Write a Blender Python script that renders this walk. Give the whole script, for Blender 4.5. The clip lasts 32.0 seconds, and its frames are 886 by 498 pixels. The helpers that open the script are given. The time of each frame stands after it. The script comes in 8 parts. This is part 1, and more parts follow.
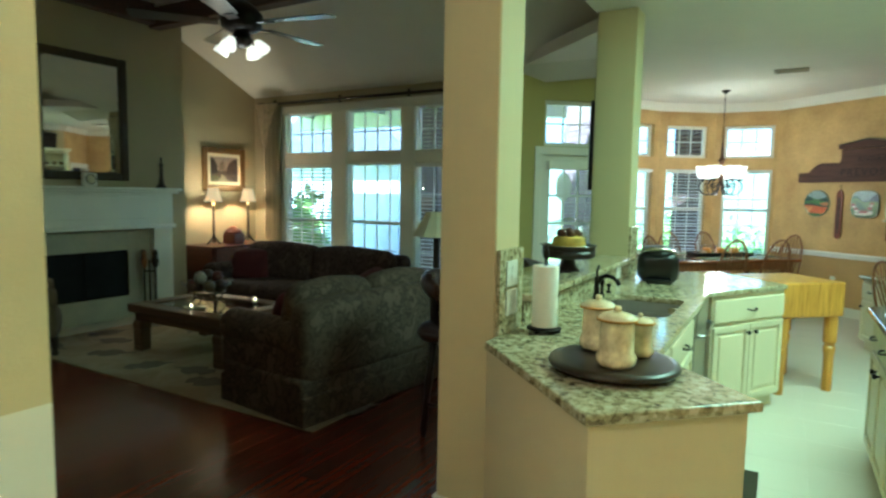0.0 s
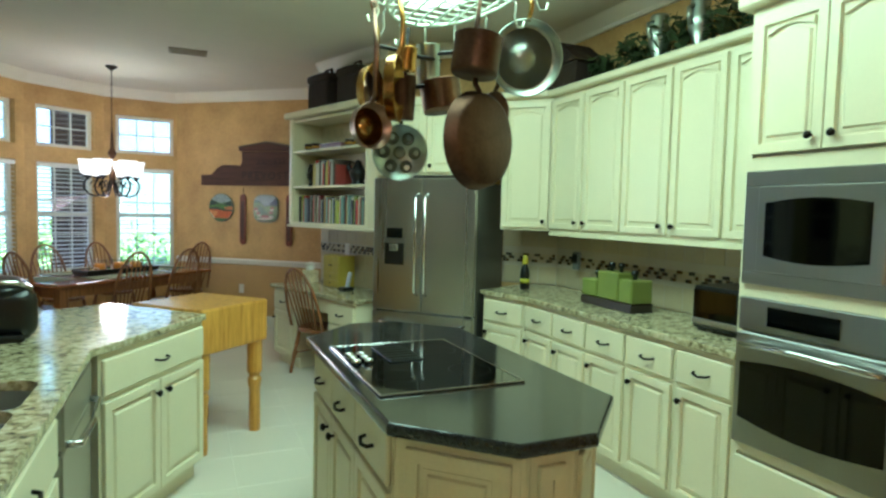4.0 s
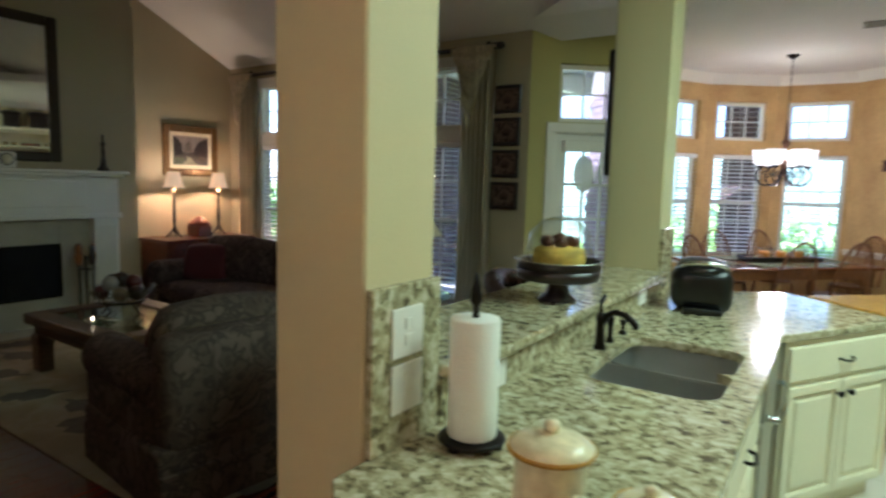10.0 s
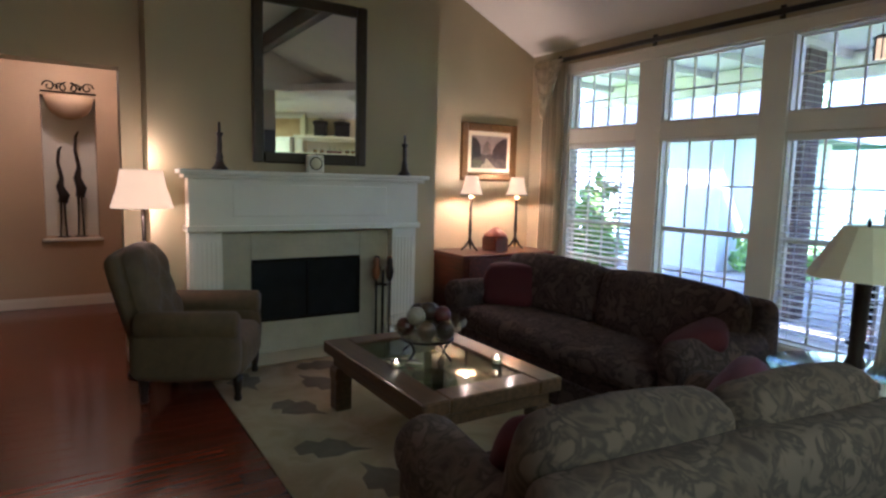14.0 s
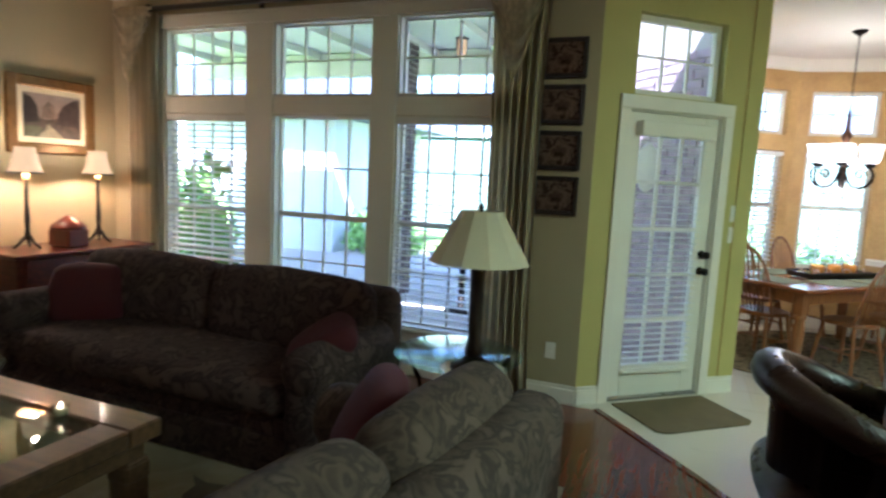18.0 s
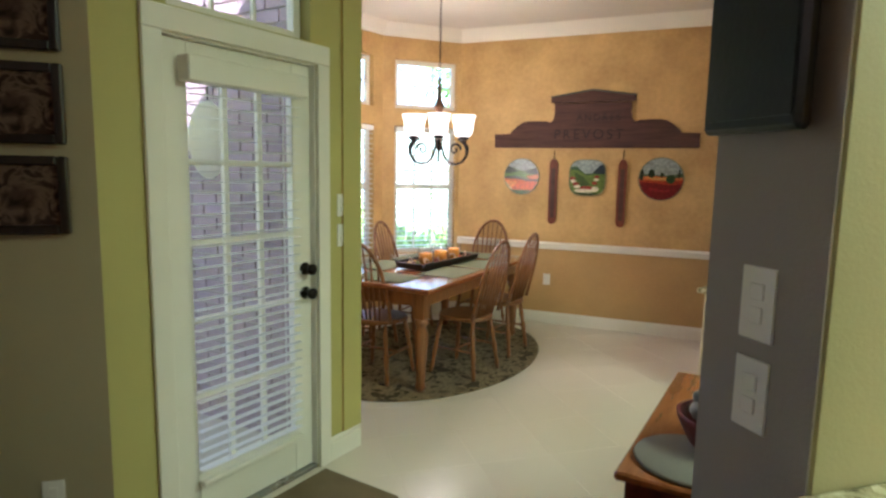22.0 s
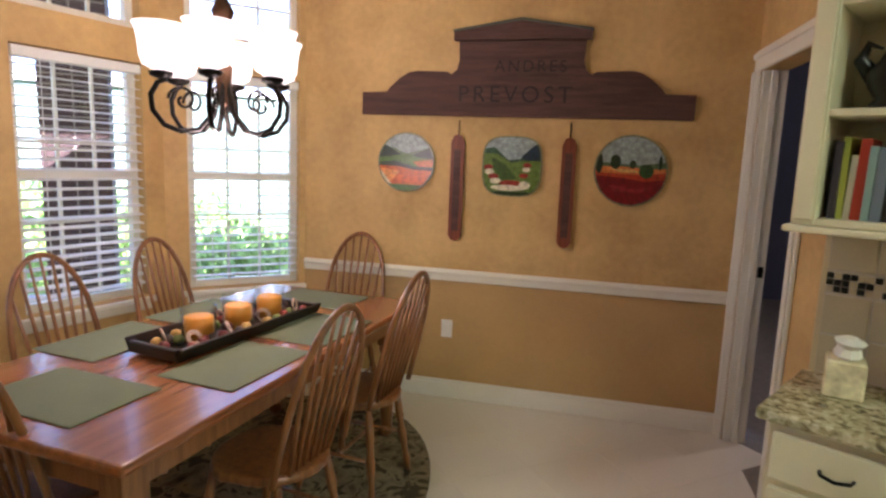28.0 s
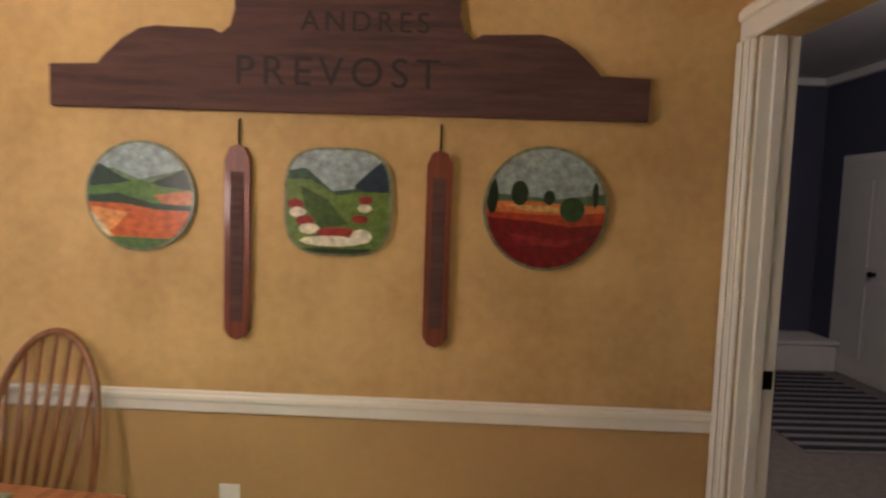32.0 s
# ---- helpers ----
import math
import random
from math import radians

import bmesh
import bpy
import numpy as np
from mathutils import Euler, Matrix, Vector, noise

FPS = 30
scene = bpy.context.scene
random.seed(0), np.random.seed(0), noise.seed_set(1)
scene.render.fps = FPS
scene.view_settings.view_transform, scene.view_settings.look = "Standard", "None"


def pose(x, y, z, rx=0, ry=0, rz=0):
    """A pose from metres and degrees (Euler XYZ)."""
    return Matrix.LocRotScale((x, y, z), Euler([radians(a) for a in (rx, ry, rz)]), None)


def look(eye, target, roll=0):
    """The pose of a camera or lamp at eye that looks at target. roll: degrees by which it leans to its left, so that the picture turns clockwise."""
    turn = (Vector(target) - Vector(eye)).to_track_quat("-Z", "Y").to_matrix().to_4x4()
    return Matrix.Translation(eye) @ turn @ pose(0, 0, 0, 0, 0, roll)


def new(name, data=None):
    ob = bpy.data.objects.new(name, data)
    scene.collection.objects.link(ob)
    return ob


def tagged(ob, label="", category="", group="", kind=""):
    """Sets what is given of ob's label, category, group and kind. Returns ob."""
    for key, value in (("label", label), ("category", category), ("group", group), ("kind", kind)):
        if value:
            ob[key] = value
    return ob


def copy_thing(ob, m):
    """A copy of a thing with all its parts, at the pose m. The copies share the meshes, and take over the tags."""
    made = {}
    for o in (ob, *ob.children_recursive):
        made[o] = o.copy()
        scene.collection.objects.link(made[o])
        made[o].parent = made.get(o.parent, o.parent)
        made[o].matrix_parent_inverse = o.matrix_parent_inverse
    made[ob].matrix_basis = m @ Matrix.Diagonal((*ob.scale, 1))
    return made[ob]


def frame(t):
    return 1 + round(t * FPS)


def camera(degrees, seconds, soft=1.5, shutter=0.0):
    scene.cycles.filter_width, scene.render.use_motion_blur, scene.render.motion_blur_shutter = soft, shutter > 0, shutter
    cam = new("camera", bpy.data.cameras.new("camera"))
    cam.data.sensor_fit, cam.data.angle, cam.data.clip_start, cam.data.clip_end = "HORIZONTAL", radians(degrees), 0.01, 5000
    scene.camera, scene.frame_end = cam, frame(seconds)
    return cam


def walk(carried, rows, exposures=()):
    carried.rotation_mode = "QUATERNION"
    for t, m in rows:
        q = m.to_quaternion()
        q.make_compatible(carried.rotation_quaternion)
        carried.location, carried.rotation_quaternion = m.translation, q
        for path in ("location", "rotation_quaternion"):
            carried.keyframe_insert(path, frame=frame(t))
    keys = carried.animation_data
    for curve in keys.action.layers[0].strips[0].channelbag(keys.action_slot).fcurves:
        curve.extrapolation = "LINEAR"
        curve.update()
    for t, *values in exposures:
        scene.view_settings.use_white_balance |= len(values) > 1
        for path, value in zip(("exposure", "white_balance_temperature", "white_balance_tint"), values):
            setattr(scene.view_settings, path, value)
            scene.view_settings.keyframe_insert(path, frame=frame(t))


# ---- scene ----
cam = camera(73.50, 32.0, soft=2.5, shutter=0.4)
# seconds, eye x y z, yaw, pitch, roll
PATH = [
    (0, 1.094, -2.337, 1.533, 29.98, -5.16, -0.96),
    (0.5, 1.000, -2.164, 1.532, 24.91, -4.85, -0.78),
    (1, 0.945, -1.941, 1.536, 18.72, -4.61, -0.56),
    (1.5, 0.882, -1.753, 1.536, 10.31, -4.19, -0.42),
    (2, 0.827, -1.587, 1.534, 0.65, -3.85, -0.64),
    (2.5, 0.875, -1.397, 1.527, -7.73, -3.57, -0.96),
    (3, 0.922, -1.190, 1.516, -15.90, -3.38, -1.19),
    (3.5, 0.965, -0.986, 1.504, -23.40, -3.39, -1.37),
    (5.5, 1.296, -0.549, 1.517, -20.75, -4.04, -1.32),
    (6, 1.315, -0.554, 1.520, -15.87, -4.05, -1.28),
    (6.5, 1.312, -0.568, 1.520, -11.36, -4.18, -1.34),
    (7, 1.292, -0.593, 1.523, -7.09, -4.48, -1.34),
    (7.5, 1.272, -0.662, 1.535, -2.43, -4.82, -1.36),
    (8, 1.239, -0.749, 1.547, 3.05, -5.21, -1.40),
    (8.5, 1.154, -0.813, 1.551, 8.96, -5.56, -1.45),
    (9, 1.062, -0.905, 1.544, 16.22, -5.65, -1.50),
    (9.5, 0.991, -0.964, 1.533, 24.82, -5.88, -1.62),
    (10, 0.842, -0.948, 1.528, 33.69, -6.29, -1.51),
    (10.5, 0.660, -0.874, 1.515, 41.84, -7.06, -1.27),
    (11, 0.512, -0.835, 1.505, 48.01, -7.41, -1.14),
    (11.5, 0.270, -0.779, 1.497, 51.50, -7.49, -1.12),
    (12, 0.080, -0.692, 1.492, 53.91, -7.29, -1.06),
    (12.5, -0.137, -0.604, 1.493, 55.43, -7.10, -1.16),
    (13, -0.351, -0.522, 1.501, 56.38, -6.68, -1.42),
    (13.5, -0.504, -0.459, 1.521, 57.74, -6.52, -1.52),
    (15.5, -0.889, -0.342, 1.532, 53.27, -7.39, -1.45),
    (16, -0.907, -0.392, 1.542, 47.36, -7.51, -1.72),
    (16.5, -0.958, -0.430, 1.544, 40.33, -7.56, -2.23),
    (17, -1.031, -0.334, 1.537, 33.35, -7.37, -2.92),
    (17.5, -1.026, -0.100, 1.527, 28.10, -7.32, -3.08),
    (18, -1.036, 0.100, 1.516, 21.96, -6.91, -2.85),
    (18.5, -1.118, 0.312, 1.509, 14.76, -6.48, -2.45),
    (19, -1.147, 0.590, 1.507, 8.65, -6.61, -2.20),
    (19.5, -1.151, 0.825, 1.523, 3.44, -7.16, -1.75),
    (20, -1.184, 1.053, 1.531, -2.49, -7.26, -1.49),
    (20.5, -1.159, 1.258, 1.526, -7.13, -7.31, -1.26),
    (21, -1.080, 1.452, 1.520, -9.82, -7.65, -1.32),
    (21.5, -1.050, 1.625, 1.518, -12.80, -7.53, -1.31),
    (22, -1.034, 1.826, 1.529, -16.23, -7.30, -1.07),
    (22.5, -0.990, 2.053, 1.538, -18.46, -7.00, -1.12),
    (23, -0.929, 2.260, 1.539, -19.91, -7.14, -1.19),
    (23.5, -0.879, 2.457, 1.530, -21.69, -7.45, -1.11),
    (24, -0.858, 2.630, 1.525, -23.97, -7.84, -1.25),
    (24.5, -0.805, 2.828, 1.515, -25.75, -8.36, -1.47),
    (25, -0.755, 3.009, 1.510, -27.51, -8.85, -1.74),
    (25.5, -0.666, 3.222, 1.511, -29.23, -9.08, -1.93),
    (27.5, -0.008, 3.836, 1.523, -26.12, -8.93, -2.10),
    (28, 0.075, 3.995, 1.525, -25.07, -8.42, -2.17),
    (28.5, 0.132, 4.177, 1.527, -23.89, -7.84, -2.10),
    (29, 0.183, 4.327, 1.530, -22.66, -7.11, -2.13),
    (29.5, 0.224, 4.475, 1.536, -22.36, -6.43, -2.31),
    (30, 0.360, 4.619, 1.540, -21.70, -6.14, -2.51),
    (30.5, 0.516, 4.774, 1.542, -22.88, -5.98, -2.86),
    (31, 0.626, 4.948, 1.541, -27.79, -5.63, -3.11),
    (31.5, 0.810, 5.140, 1.534, -33.19, -5.01, -2.67),
    (32, 1.057, 5.305, 1.520, -37.35, -4.47, -1.85),
]
WALK = [(t, pose(x, y, z, 90 + pitch, roll, yaw)) for t, x, y, z, yaw, pitch, roll in PATH]
EXPOSURES = [(0.0, 3.85, 4650, -8), (3.0, 3.5, 4900, 2), (7.0, 3.35, 4800, 24), (9.5, 3.5, 4850, 18), (10.2, 3.55, 5000, 24), (11.0, 3.95, 5000, 26), (12.0, 4.35, 5150, 32), (13.5, 4.25, 4800, 32), (17.0, 4.15, 4950, 23), (20.0, 4.1, 5150, 19), (22.0, 4.1, 5550, 26), (25.0, 3.95, 4950, 33), (28.0, 3.8, 5700, 34), (30.0, 3.55, 5000, 26), (31.0, 3.5, 5050, 22), (32.0, 3.85, 5900, 30)]
walk(cam, WALK, EXPOSURES)

# ---- daylight ----
world = bpy.data.worlds.new("sky")
scene.world = world
world.use_nodes = True
_sky = world.node_tree.nodes.new("ShaderNodeTexSky")
_sky.sky_type, _sky.sun_disc, _sky.sun_elevation, _sky.sun_rotation = "NISHITA", False, radians(52), radians(160)
world.node_tree.links.new(_sky.outputs[0], world.node_tree.nodes["Background"].inputs["Color"])
world.node_tree.nodes["Background"].inputs["Strength"].default_value = 0.085
_sun = bpy.data.lights.new("sun", "SUN")
_sun.energy, _sun.angle, _sun.color = 2.6, radians(0.6), (1.0, 0.97, 0.92)
sun = new("sun", _sun)
sun.matrix_basis = look((0, 0, 0), (-0.21, 0.58, -0.79))
# lamp strengths, used where the lamps stand; the last two are for added lamps
W_KITCHEN, W_CHAND, W_BUFFET, W_FLOOR, W_FAN, W_HALL, W_SOUTH_FILL, W_BLUE = 7.5, 0.70, 1.25, 0.7, 0.22, 1.1, 4.5, 2.4
WARM, WARMER = (1.0, 0.86, 0.66), (1.0, 0.70, 0.40)

# ---- materials ----
def rgb(h):
    h = h.lstrip("#")
    return tuple(((int(h[i:i + 2], 16) / 255) ** 2.2) for i in (0, 2, 4))


def nodes_of(name):
    m = bpy.data.materials.new(name)
    m.use_nodes = True
    t = m.node_tree
    return m, t, t.nodes["Principled BSDF"]


def mat(name, col, rough=0.5, metal=0.0, var=0.12, scale=6.0, fine=90.0, bump=0.08, rand=0.0, spec=0.5, stretch=(1, 1, 1), col2=None, coat=0.0, trans=0.0):
    """Painted or plain surface: base colour varied at two scales, fine relief, uneven gloss."""
    m, t, b = nodes_of(name)
    N, L = t.nodes, t.links
    tc = N.new("ShaderNodeTexCoord")
    mp = N.new("ShaderNodeMapping")
    mp.inputs["Scale"].default_value = stretch
    L.new(tc.outputs["Object"], mp.inputs["Vector"])
    n1, n2 = N.new("ShaderNodeTexNoise"), N.new("ShaderNodeTexNoise")
    n1.inputs["Scale"].default_value, n2.inputs["Scale"].default_value = scale, fine
    n1.inputs["Detail"].default_value, n2.inputs["Detail"].default_value = 5, 3
    for n in (n1, n2):
        L.new(mp.outputs[0], n.inputs["Vector"])
    add = N.new("ShaderNodeMath")
    add.operation = "MULTIPLY_ADD"
    L.new(n2.outputs["Fac"], add.inputs[0])
    add.inputs[1].default_value = 0.35
    L.new(n1.outputs["Fac"], add.inputs[2])
    src = add.outputs[0]
    if rand:
        oi = N.new("ShaderNodeObjectInfo")
        ad2 = N.new("ShaderNodeMath")
        ad2.operation = "MULTIPLY_ADD"
        L.new(oi.outputs["Random"], ad2.inputs[0])
        ad2.inputs[1].default_value = rand
        L.new(src, ad2.inputs[2])
        src = ad2.outputs[0]
    r = N.new("ShaderNodeValToRGB")
    lo = tuple(c * (1 - var) for c in col)
    hi = tuple(min(1, c * (1 + var)) for c in (col2 or col))
    r.color_ramp.elements[0].position, r.color_ramp.elements[1].position = 0.4, 0.95 + rand
    r.color_ramp.elements[0].color, r.color_ramp.elements[1].color = (*lo, 1), (*hi, 1)
    L.new(src, r.inputs[0])
    L.new(r.outputs[0], b.inputs["Base Color"])
    rr = N.new("ShaderNodeMapRange")
    rr.inputs["To Min"].default_value, rr.inputs["To Max"].default_value = max(0.02, rough * 0.85), min(1, rough * 1.15)
    L.new(n1.outputs["Fac"], rr.inputs["Value"])
    L.new(rr.outputs[0], b.inputs["Roughness"])
    b.inputs["Metallic"].default_value = metal
    b.inputs["Specular IOR Level"].default_value = spec
    b.inputs["Coat Weight"].default_value = coat
    b.inputs["Coat Roughness"].default_value = 0.1
    b.inputs["Transmission Weight"].default_value = trans
    if bump:
        bp = N.new("ShaderNodeBump")
        bp.inputs["Strength"].default_value, bp.inputs["Distance"].default_value = bump, 0.01
        L.new(n2.outputs["Fac"], bp.inputs["Height"])
        L.new(bp.outputs[0], b.inputs["Normal"])
    return m


def granite(name, stops, scale=26.0, rough=0.12):
    """Polished speckled stone: blotches and crystals from noise and cells."""
    m, t, b = nodes_of(name)
    N, L = t.nodes, t.links
    tc = N.new("ShaderNodeTexCoord")
    n1, v = N.new("ShaderNodeTexNoise"), N.new("ShaderNodeTexVoronoi")
    n1.inputs["Scale"].default_value, n1.inputs["Detail"].default_value, n1.inputs["Roughness"].default_value = scale, 6, 0.7
    v.inputs["Scale"].default_value = scale * 2.2
    for n in (n1, v):
        L.new(tc.outputs["Object"], n.inputs["Vector"])
    bw = N.new("ShaderNodeSeparateColor")
    L.new(v.outputs["Color"], bw.inputs[0])
    a = N.new("ShaderNodeMath")
    a.operation = "MULTIPLY_ADD"
    L.new(bw.outputs[0], a.inputs[0])
    a.inputs[1].default_value = 0.28
    L.new(n1.outputs["Fac"], a.inputs[2])
    r = N.new("ShaderNodeValToRGB")
    e = r.color_ramp.elements
    for i, (p, c) in enumerate(stops):
        q = e[i] if i < 2 else e.new(p)
        q.position, q.color = p, (*c, 1)
    L.new(a.outputs[0], r.inputs[0])
    L.new(r.outputs[0], b.inputs["Base Color"])
    b.inputs["Roughness"].default_value = rough
    return m


def wood(name, dark, light, rough=0.35, scale=3.0, axis=0, rand=0.0, coat=0.2, bump=0.05):
    """Wood with grain drawn out along one axis."""
    st = [14.0, 14.0, 14.0]
    st[axis] = 1.2
    return mat(name, dark, rough, 0, 0.18, scale, 18, bump, rand, 0.5, tuple(st), light, coat)


def glow(name, col, strength):
    m, t, b = nodes_of(name)
    b.inputs["Base Color"].default_value = (*[.6 * c for c in col], 1)
    b.inputs["Emission Color"].default_value = (*col, 1)
    b.inputs["Emission Strength"].default_value = strength
    b.inputs["Roughness"].default_value = 0.6
    return m


def glass(name, col=(1, 1, 1), rough=0.0):
    m, t, b = nodes_of(name)
    N, L = t.nodes, t.links
    tr, gl, mx, fr = N.new("ShaderNodeBsdfTransparent"), N.new("ShaderNodeBsdfGlossy"), N.new("ShaderNodeMixShader"), N.new("ShaderNodeLayerWeight")
    tr.inputs["Color"].default_value = (*col, 1)
    gl.inputs["Roughness"].default_value = rough
    pw, ma = N.new("ShaderNodeMath"), N.new("ShaderNodeMath")
    pw.operation, ma.operation = "POWER", "MULTIPLY_ADD"
    pw.inputs[1].default_value, ma.inputs[1].default_value, ma.inputs[2].default_value = 4.0, 0.7, 0.04
    L.new(fr.outputs["Facing"], pw.inputs[0])
    L.new(pw.outputs[0], ma.inputs[0])
    L.new(ma.outputs[0], mx.inputs[0])
    L.new(tr.outputs[0], mx.inputs[1])
    L.new(gl.outputs[0], mx.inputs[2])
    L.new(mx.outputs[0], t.nodes["Material Output"].inputs["Surface"])
    return m


def fabric(name, cols, scale=9.0):
    """Woven upholstery with a loose leaf pattern in several tones."""
    m, t, b = nodes_of(name)
    N, L = t.nodes, t.links
    tc = N.new("ShaderNodeTexCoord")
    n1, v, w = N.new("ShaderNodeTexNoise"), N.new("ShaderNodeTexVoronoi"), N.new("ShaderNodeTexNoise")
    n1.inputs["Scale"].default_value, n1.inputs["Distortion"].default_value, n1.inputs["Detail"].default_value = scale, 1.6, 3
    w.inputs["Scale"].default_value = 220
    for n in (n1, v, w):
        L.new(tc.outputs["Object"], n.inputs["Vector"])
    v.inputs["Scale"].default_value = scale * 0.9
    a = N.new("ShaderNodeMath")
    a.operation = "MULTIPLY_ADD"
    L.new(v.outputs["Distance"], a.inputs[0])
    a.inputs[1].default_value = 0.35
    L.new(n1.outputs["Fac"], a.inputs[2])
    r = N.new("ShaderNodeValToRGB")
    e = r.color_ramp.elements
    r.color_ramp.interpolation = "EASE"
    for i, c in enumerate(cols):
        p = 0.42 + 0.4 * i / (len(cols) - 1)
        q = e[i] if i < 2 else e.new(p)
        q.position, q.color = p, (*c, 1)
    L.new(a.outputs[0], r.inputs[0])
    L.new(r.outputs[0], b.inputs["Base Color"])
    b.inputs["Roughness"].default_value = 0.95
    b.inputs["Specular IOR Level"].default_value = 0.2
    bp = N.new("ShaderNodeBump")
    bp.inputs["Strength"].default_value, bp.inputs["Distance"].default_value = 0.25, 0.004
    L.new(w.outputs["Fac"], bp.inputs["Height"])
    L.new(bp.outputs[0], b.inputs["Normal"])
    return m


M_SAGE = mat("sage wall paint", rgb("#a89c7c"), 0.7, var=0.05, scale=1.5, fine=160, bump=0.1)
M_SAGEG = mat("grey-beige column facing", rgb("#9b9186"), 0.7, var=0.05, scale=1.5, fine=160, bump=0.1)
M_GREEN = mat("yellow green wall paint", rgb("#b5ad68"), 0.7, var=0.06, scale=1.6, fine=160, bump=0.1)
M_CREAM = mat("tan-cream column paint", rgb("#cdbd92"), 0.6, var=0.04, scale=1.5, fine=160, bump=0.1)
M_COLB = mat("pale green-cream column paint", rgb("#bdb487"), 0.6, var=0.04, scale=1.5, fine=160, bump=0.1)
M_GOLD = mat("sponged ochre wall paint", rgb("#b8935a"), 0.65, var=0.13, scale=2.6, fine=24, bump=0.06, col2=rgb("#cfac70"))
M_OLIVE = mat("darker ochre dado paint", rgb("#bb9862"), 0.65, var=0.10, scale=2.6, fine=30, bump=0.06)
M_TAN = mat("tan hall paint", rgb("#bda383"), 0.7, var=0.05, scale=1.5, fine=120, bump=0.08)
M_BLUE = mat("slate blue wall paint", rgb("#50525f"), 0.7, var=0.05, scale=1.5, fine=120, bump=0.08)
M_CEIL = mat("matt white ceiling paint", rgb("#d9d4c8"), 0.9, var=0.03, scale=3, fine=60, bump=0.25)
M_TRIM = mat("white gloss trim paint", rgb("#e6e2d4"), 0.4, var=0.03, scale=4, fine=120, bump=0.03)
M_CAB = mat("cream cabinet paint", rgb("#dfd7b6"), 0.35, var=0.05, scale=2.2, fine=70, bump=0.04)
M_CAB2 = mat("glazed island cabinet paint", rgb("#c9bf98"), 0.4, var=0.10, scale=2.2, fine=70, bump=0.04)
M_BASE = mat("pale drywall paint", rgb("#d2c49d"), 0.6, var=0.04, scale=2, fine=120, bump=0.06)
M_GRAN = granite("cream and olive granite", [(0.30, rgb("#332e26")), (0.45, rgb("#655b45")), (0.56, rgb("#948a67")), (0.68, rgb("#b5ab88")), (0.86, rgb("#cfc7aa"))], 24)
M_BLACKG = granite("polished black granite", [(0.3, rgb("#141414")), (0.6, rgb("#232322")), (0.8, rgb("#353432"))], 70, 0.12)
M_TILE = mat("white floor tile", rgb("#d6cfbf"), 0.3, var=0.015, scale=2, fine=40, bump=0.012, rand=0.10)
M_GROUT = mat("pale grout", rgb("#beb6a2"), 0.9, var=0.06, scale=8, fine=120)
M_FLOORW = wood("red-brown floor board", rgb("#3a160d"), rgb("#6b3120"), 0.25, 2.0, 1, 0.25, 0.4, 0.02)
M_FLOORG = mat("dark floor gap", rgb("#1b0d08"), 0.7)
M_RUGL = fabric("cream leaf rug", [rgb("#968a70"), rgb("#9e937c"), rgb("#988c73"), rgb("#90846b")], 2.6)
M_RUGN = fabric("dark olive floral rug", [rgb("#3a352c"), rgb("#635945"), rgb("#7b6f57"), rgb("#8a7d60"), rgb("#4a4335")], 9)
M_SOFA = fabric("dark floral upholstery", [rgb("#352b2a"), rgb("#443735"), rgb("#4e403c"), rgb("#3a302e"), rgb("#564742")], 8)
M_SOFA2 = fabric("taupe floral upholstery", [rgb("#443a34"), rgb("#50453d"), rgb("#5b4f45"), rgb("#473e38"), rgb("#64574c")], 8)
M_ARMC = mat("olive-tan woven upholstery", rgb("#5a4b36"), 0.95, var=0.22, scale=14, fine=140, bump=0.35)
M_RED = mat("dark red cushion cloth", rgb("#4a1a20"), 0.9, var=0.15, scale=8, fine=160, bump=0.3)
M_MAHOG = wood("mahogany", rgb("#3a1710"), rgb("#5f2a1b"), 0.3, 2.5)
M_OAK = wood("honey oak", rgb("#6b4325"), rgb("#92623a"), 0.35, 2.5, 2)
M_OAKT = wood("honey oak tabletop", rgb("#7d4a2b"), rgb("#915935"), 0.22, 2.5, 0, 0.0, 0.5)
M_OAKD = wood("dark weathered oak", rgb("#3f2e20"), rgb("#604832"), 0.45, 2.5, 0)
M_BLOCK = wood("golden butcher block", rgb("#a9701f"), rgb("#cf9a3d"), 0.4, 2.5, 2)
M_BEAM = wood("dark stained beam", rgb("#2a1a13"), rgb("#43291e"), 0.55, 2.0)
M_SIGN = wood("dark red-brown carved board", rgb("#47312d"), rgb("#5c423b"), 0.85, 3.0, 0, 0.0, 0.0)
M_SIGNL = mat("worn dark lettering", rgb("#2a1715"), 0.6)
M_DARKW = wood("near-black wood", rgb("#17110e"), rgb("#2a1e18"), 0.35, 3.0, 2)
M_STEEL = mat("brushed stainless steel", rgb("#a8a8a6"), 0.28, 1.0, 0.06, 3, 200, 0.02, stretch=(1, 1, 0.03))
M_CHROME = mat("polished steel", rgb("#c9c9c6"), 0.12, 1.0, 0.05)
M_SINK = mat("satin sink steel", rgb("#a6a5a0"), 0.33, 0.78, 0.10, 5, 120, 0.02)
M_BLACK = mat("black plastic", rgb("#101112"), 0.3, var=0.15)
M_BGLASS = mat("black glass", rgb("#060708"), 0.05, var=0.05, bump=0)
M_IRON = mat("bronze-black iron", rgb("#1d1712"), 0.45, 0.7, 0.25, 12, 120, 0.1)
M_COPPER = mat("worn copper", rgb("#8e7360"), 0.30, 1.0, 0.35, 9, 60, 0.05)
M_COPPERD = mat("aged copper", rgb("#5f493c"), 0.45, 1.0, 0.4, 9, 60, 0.08)
M_BRASS = mat("warm brass", rgb("#c79a4e"), 0.22, 1.0, 0.15)
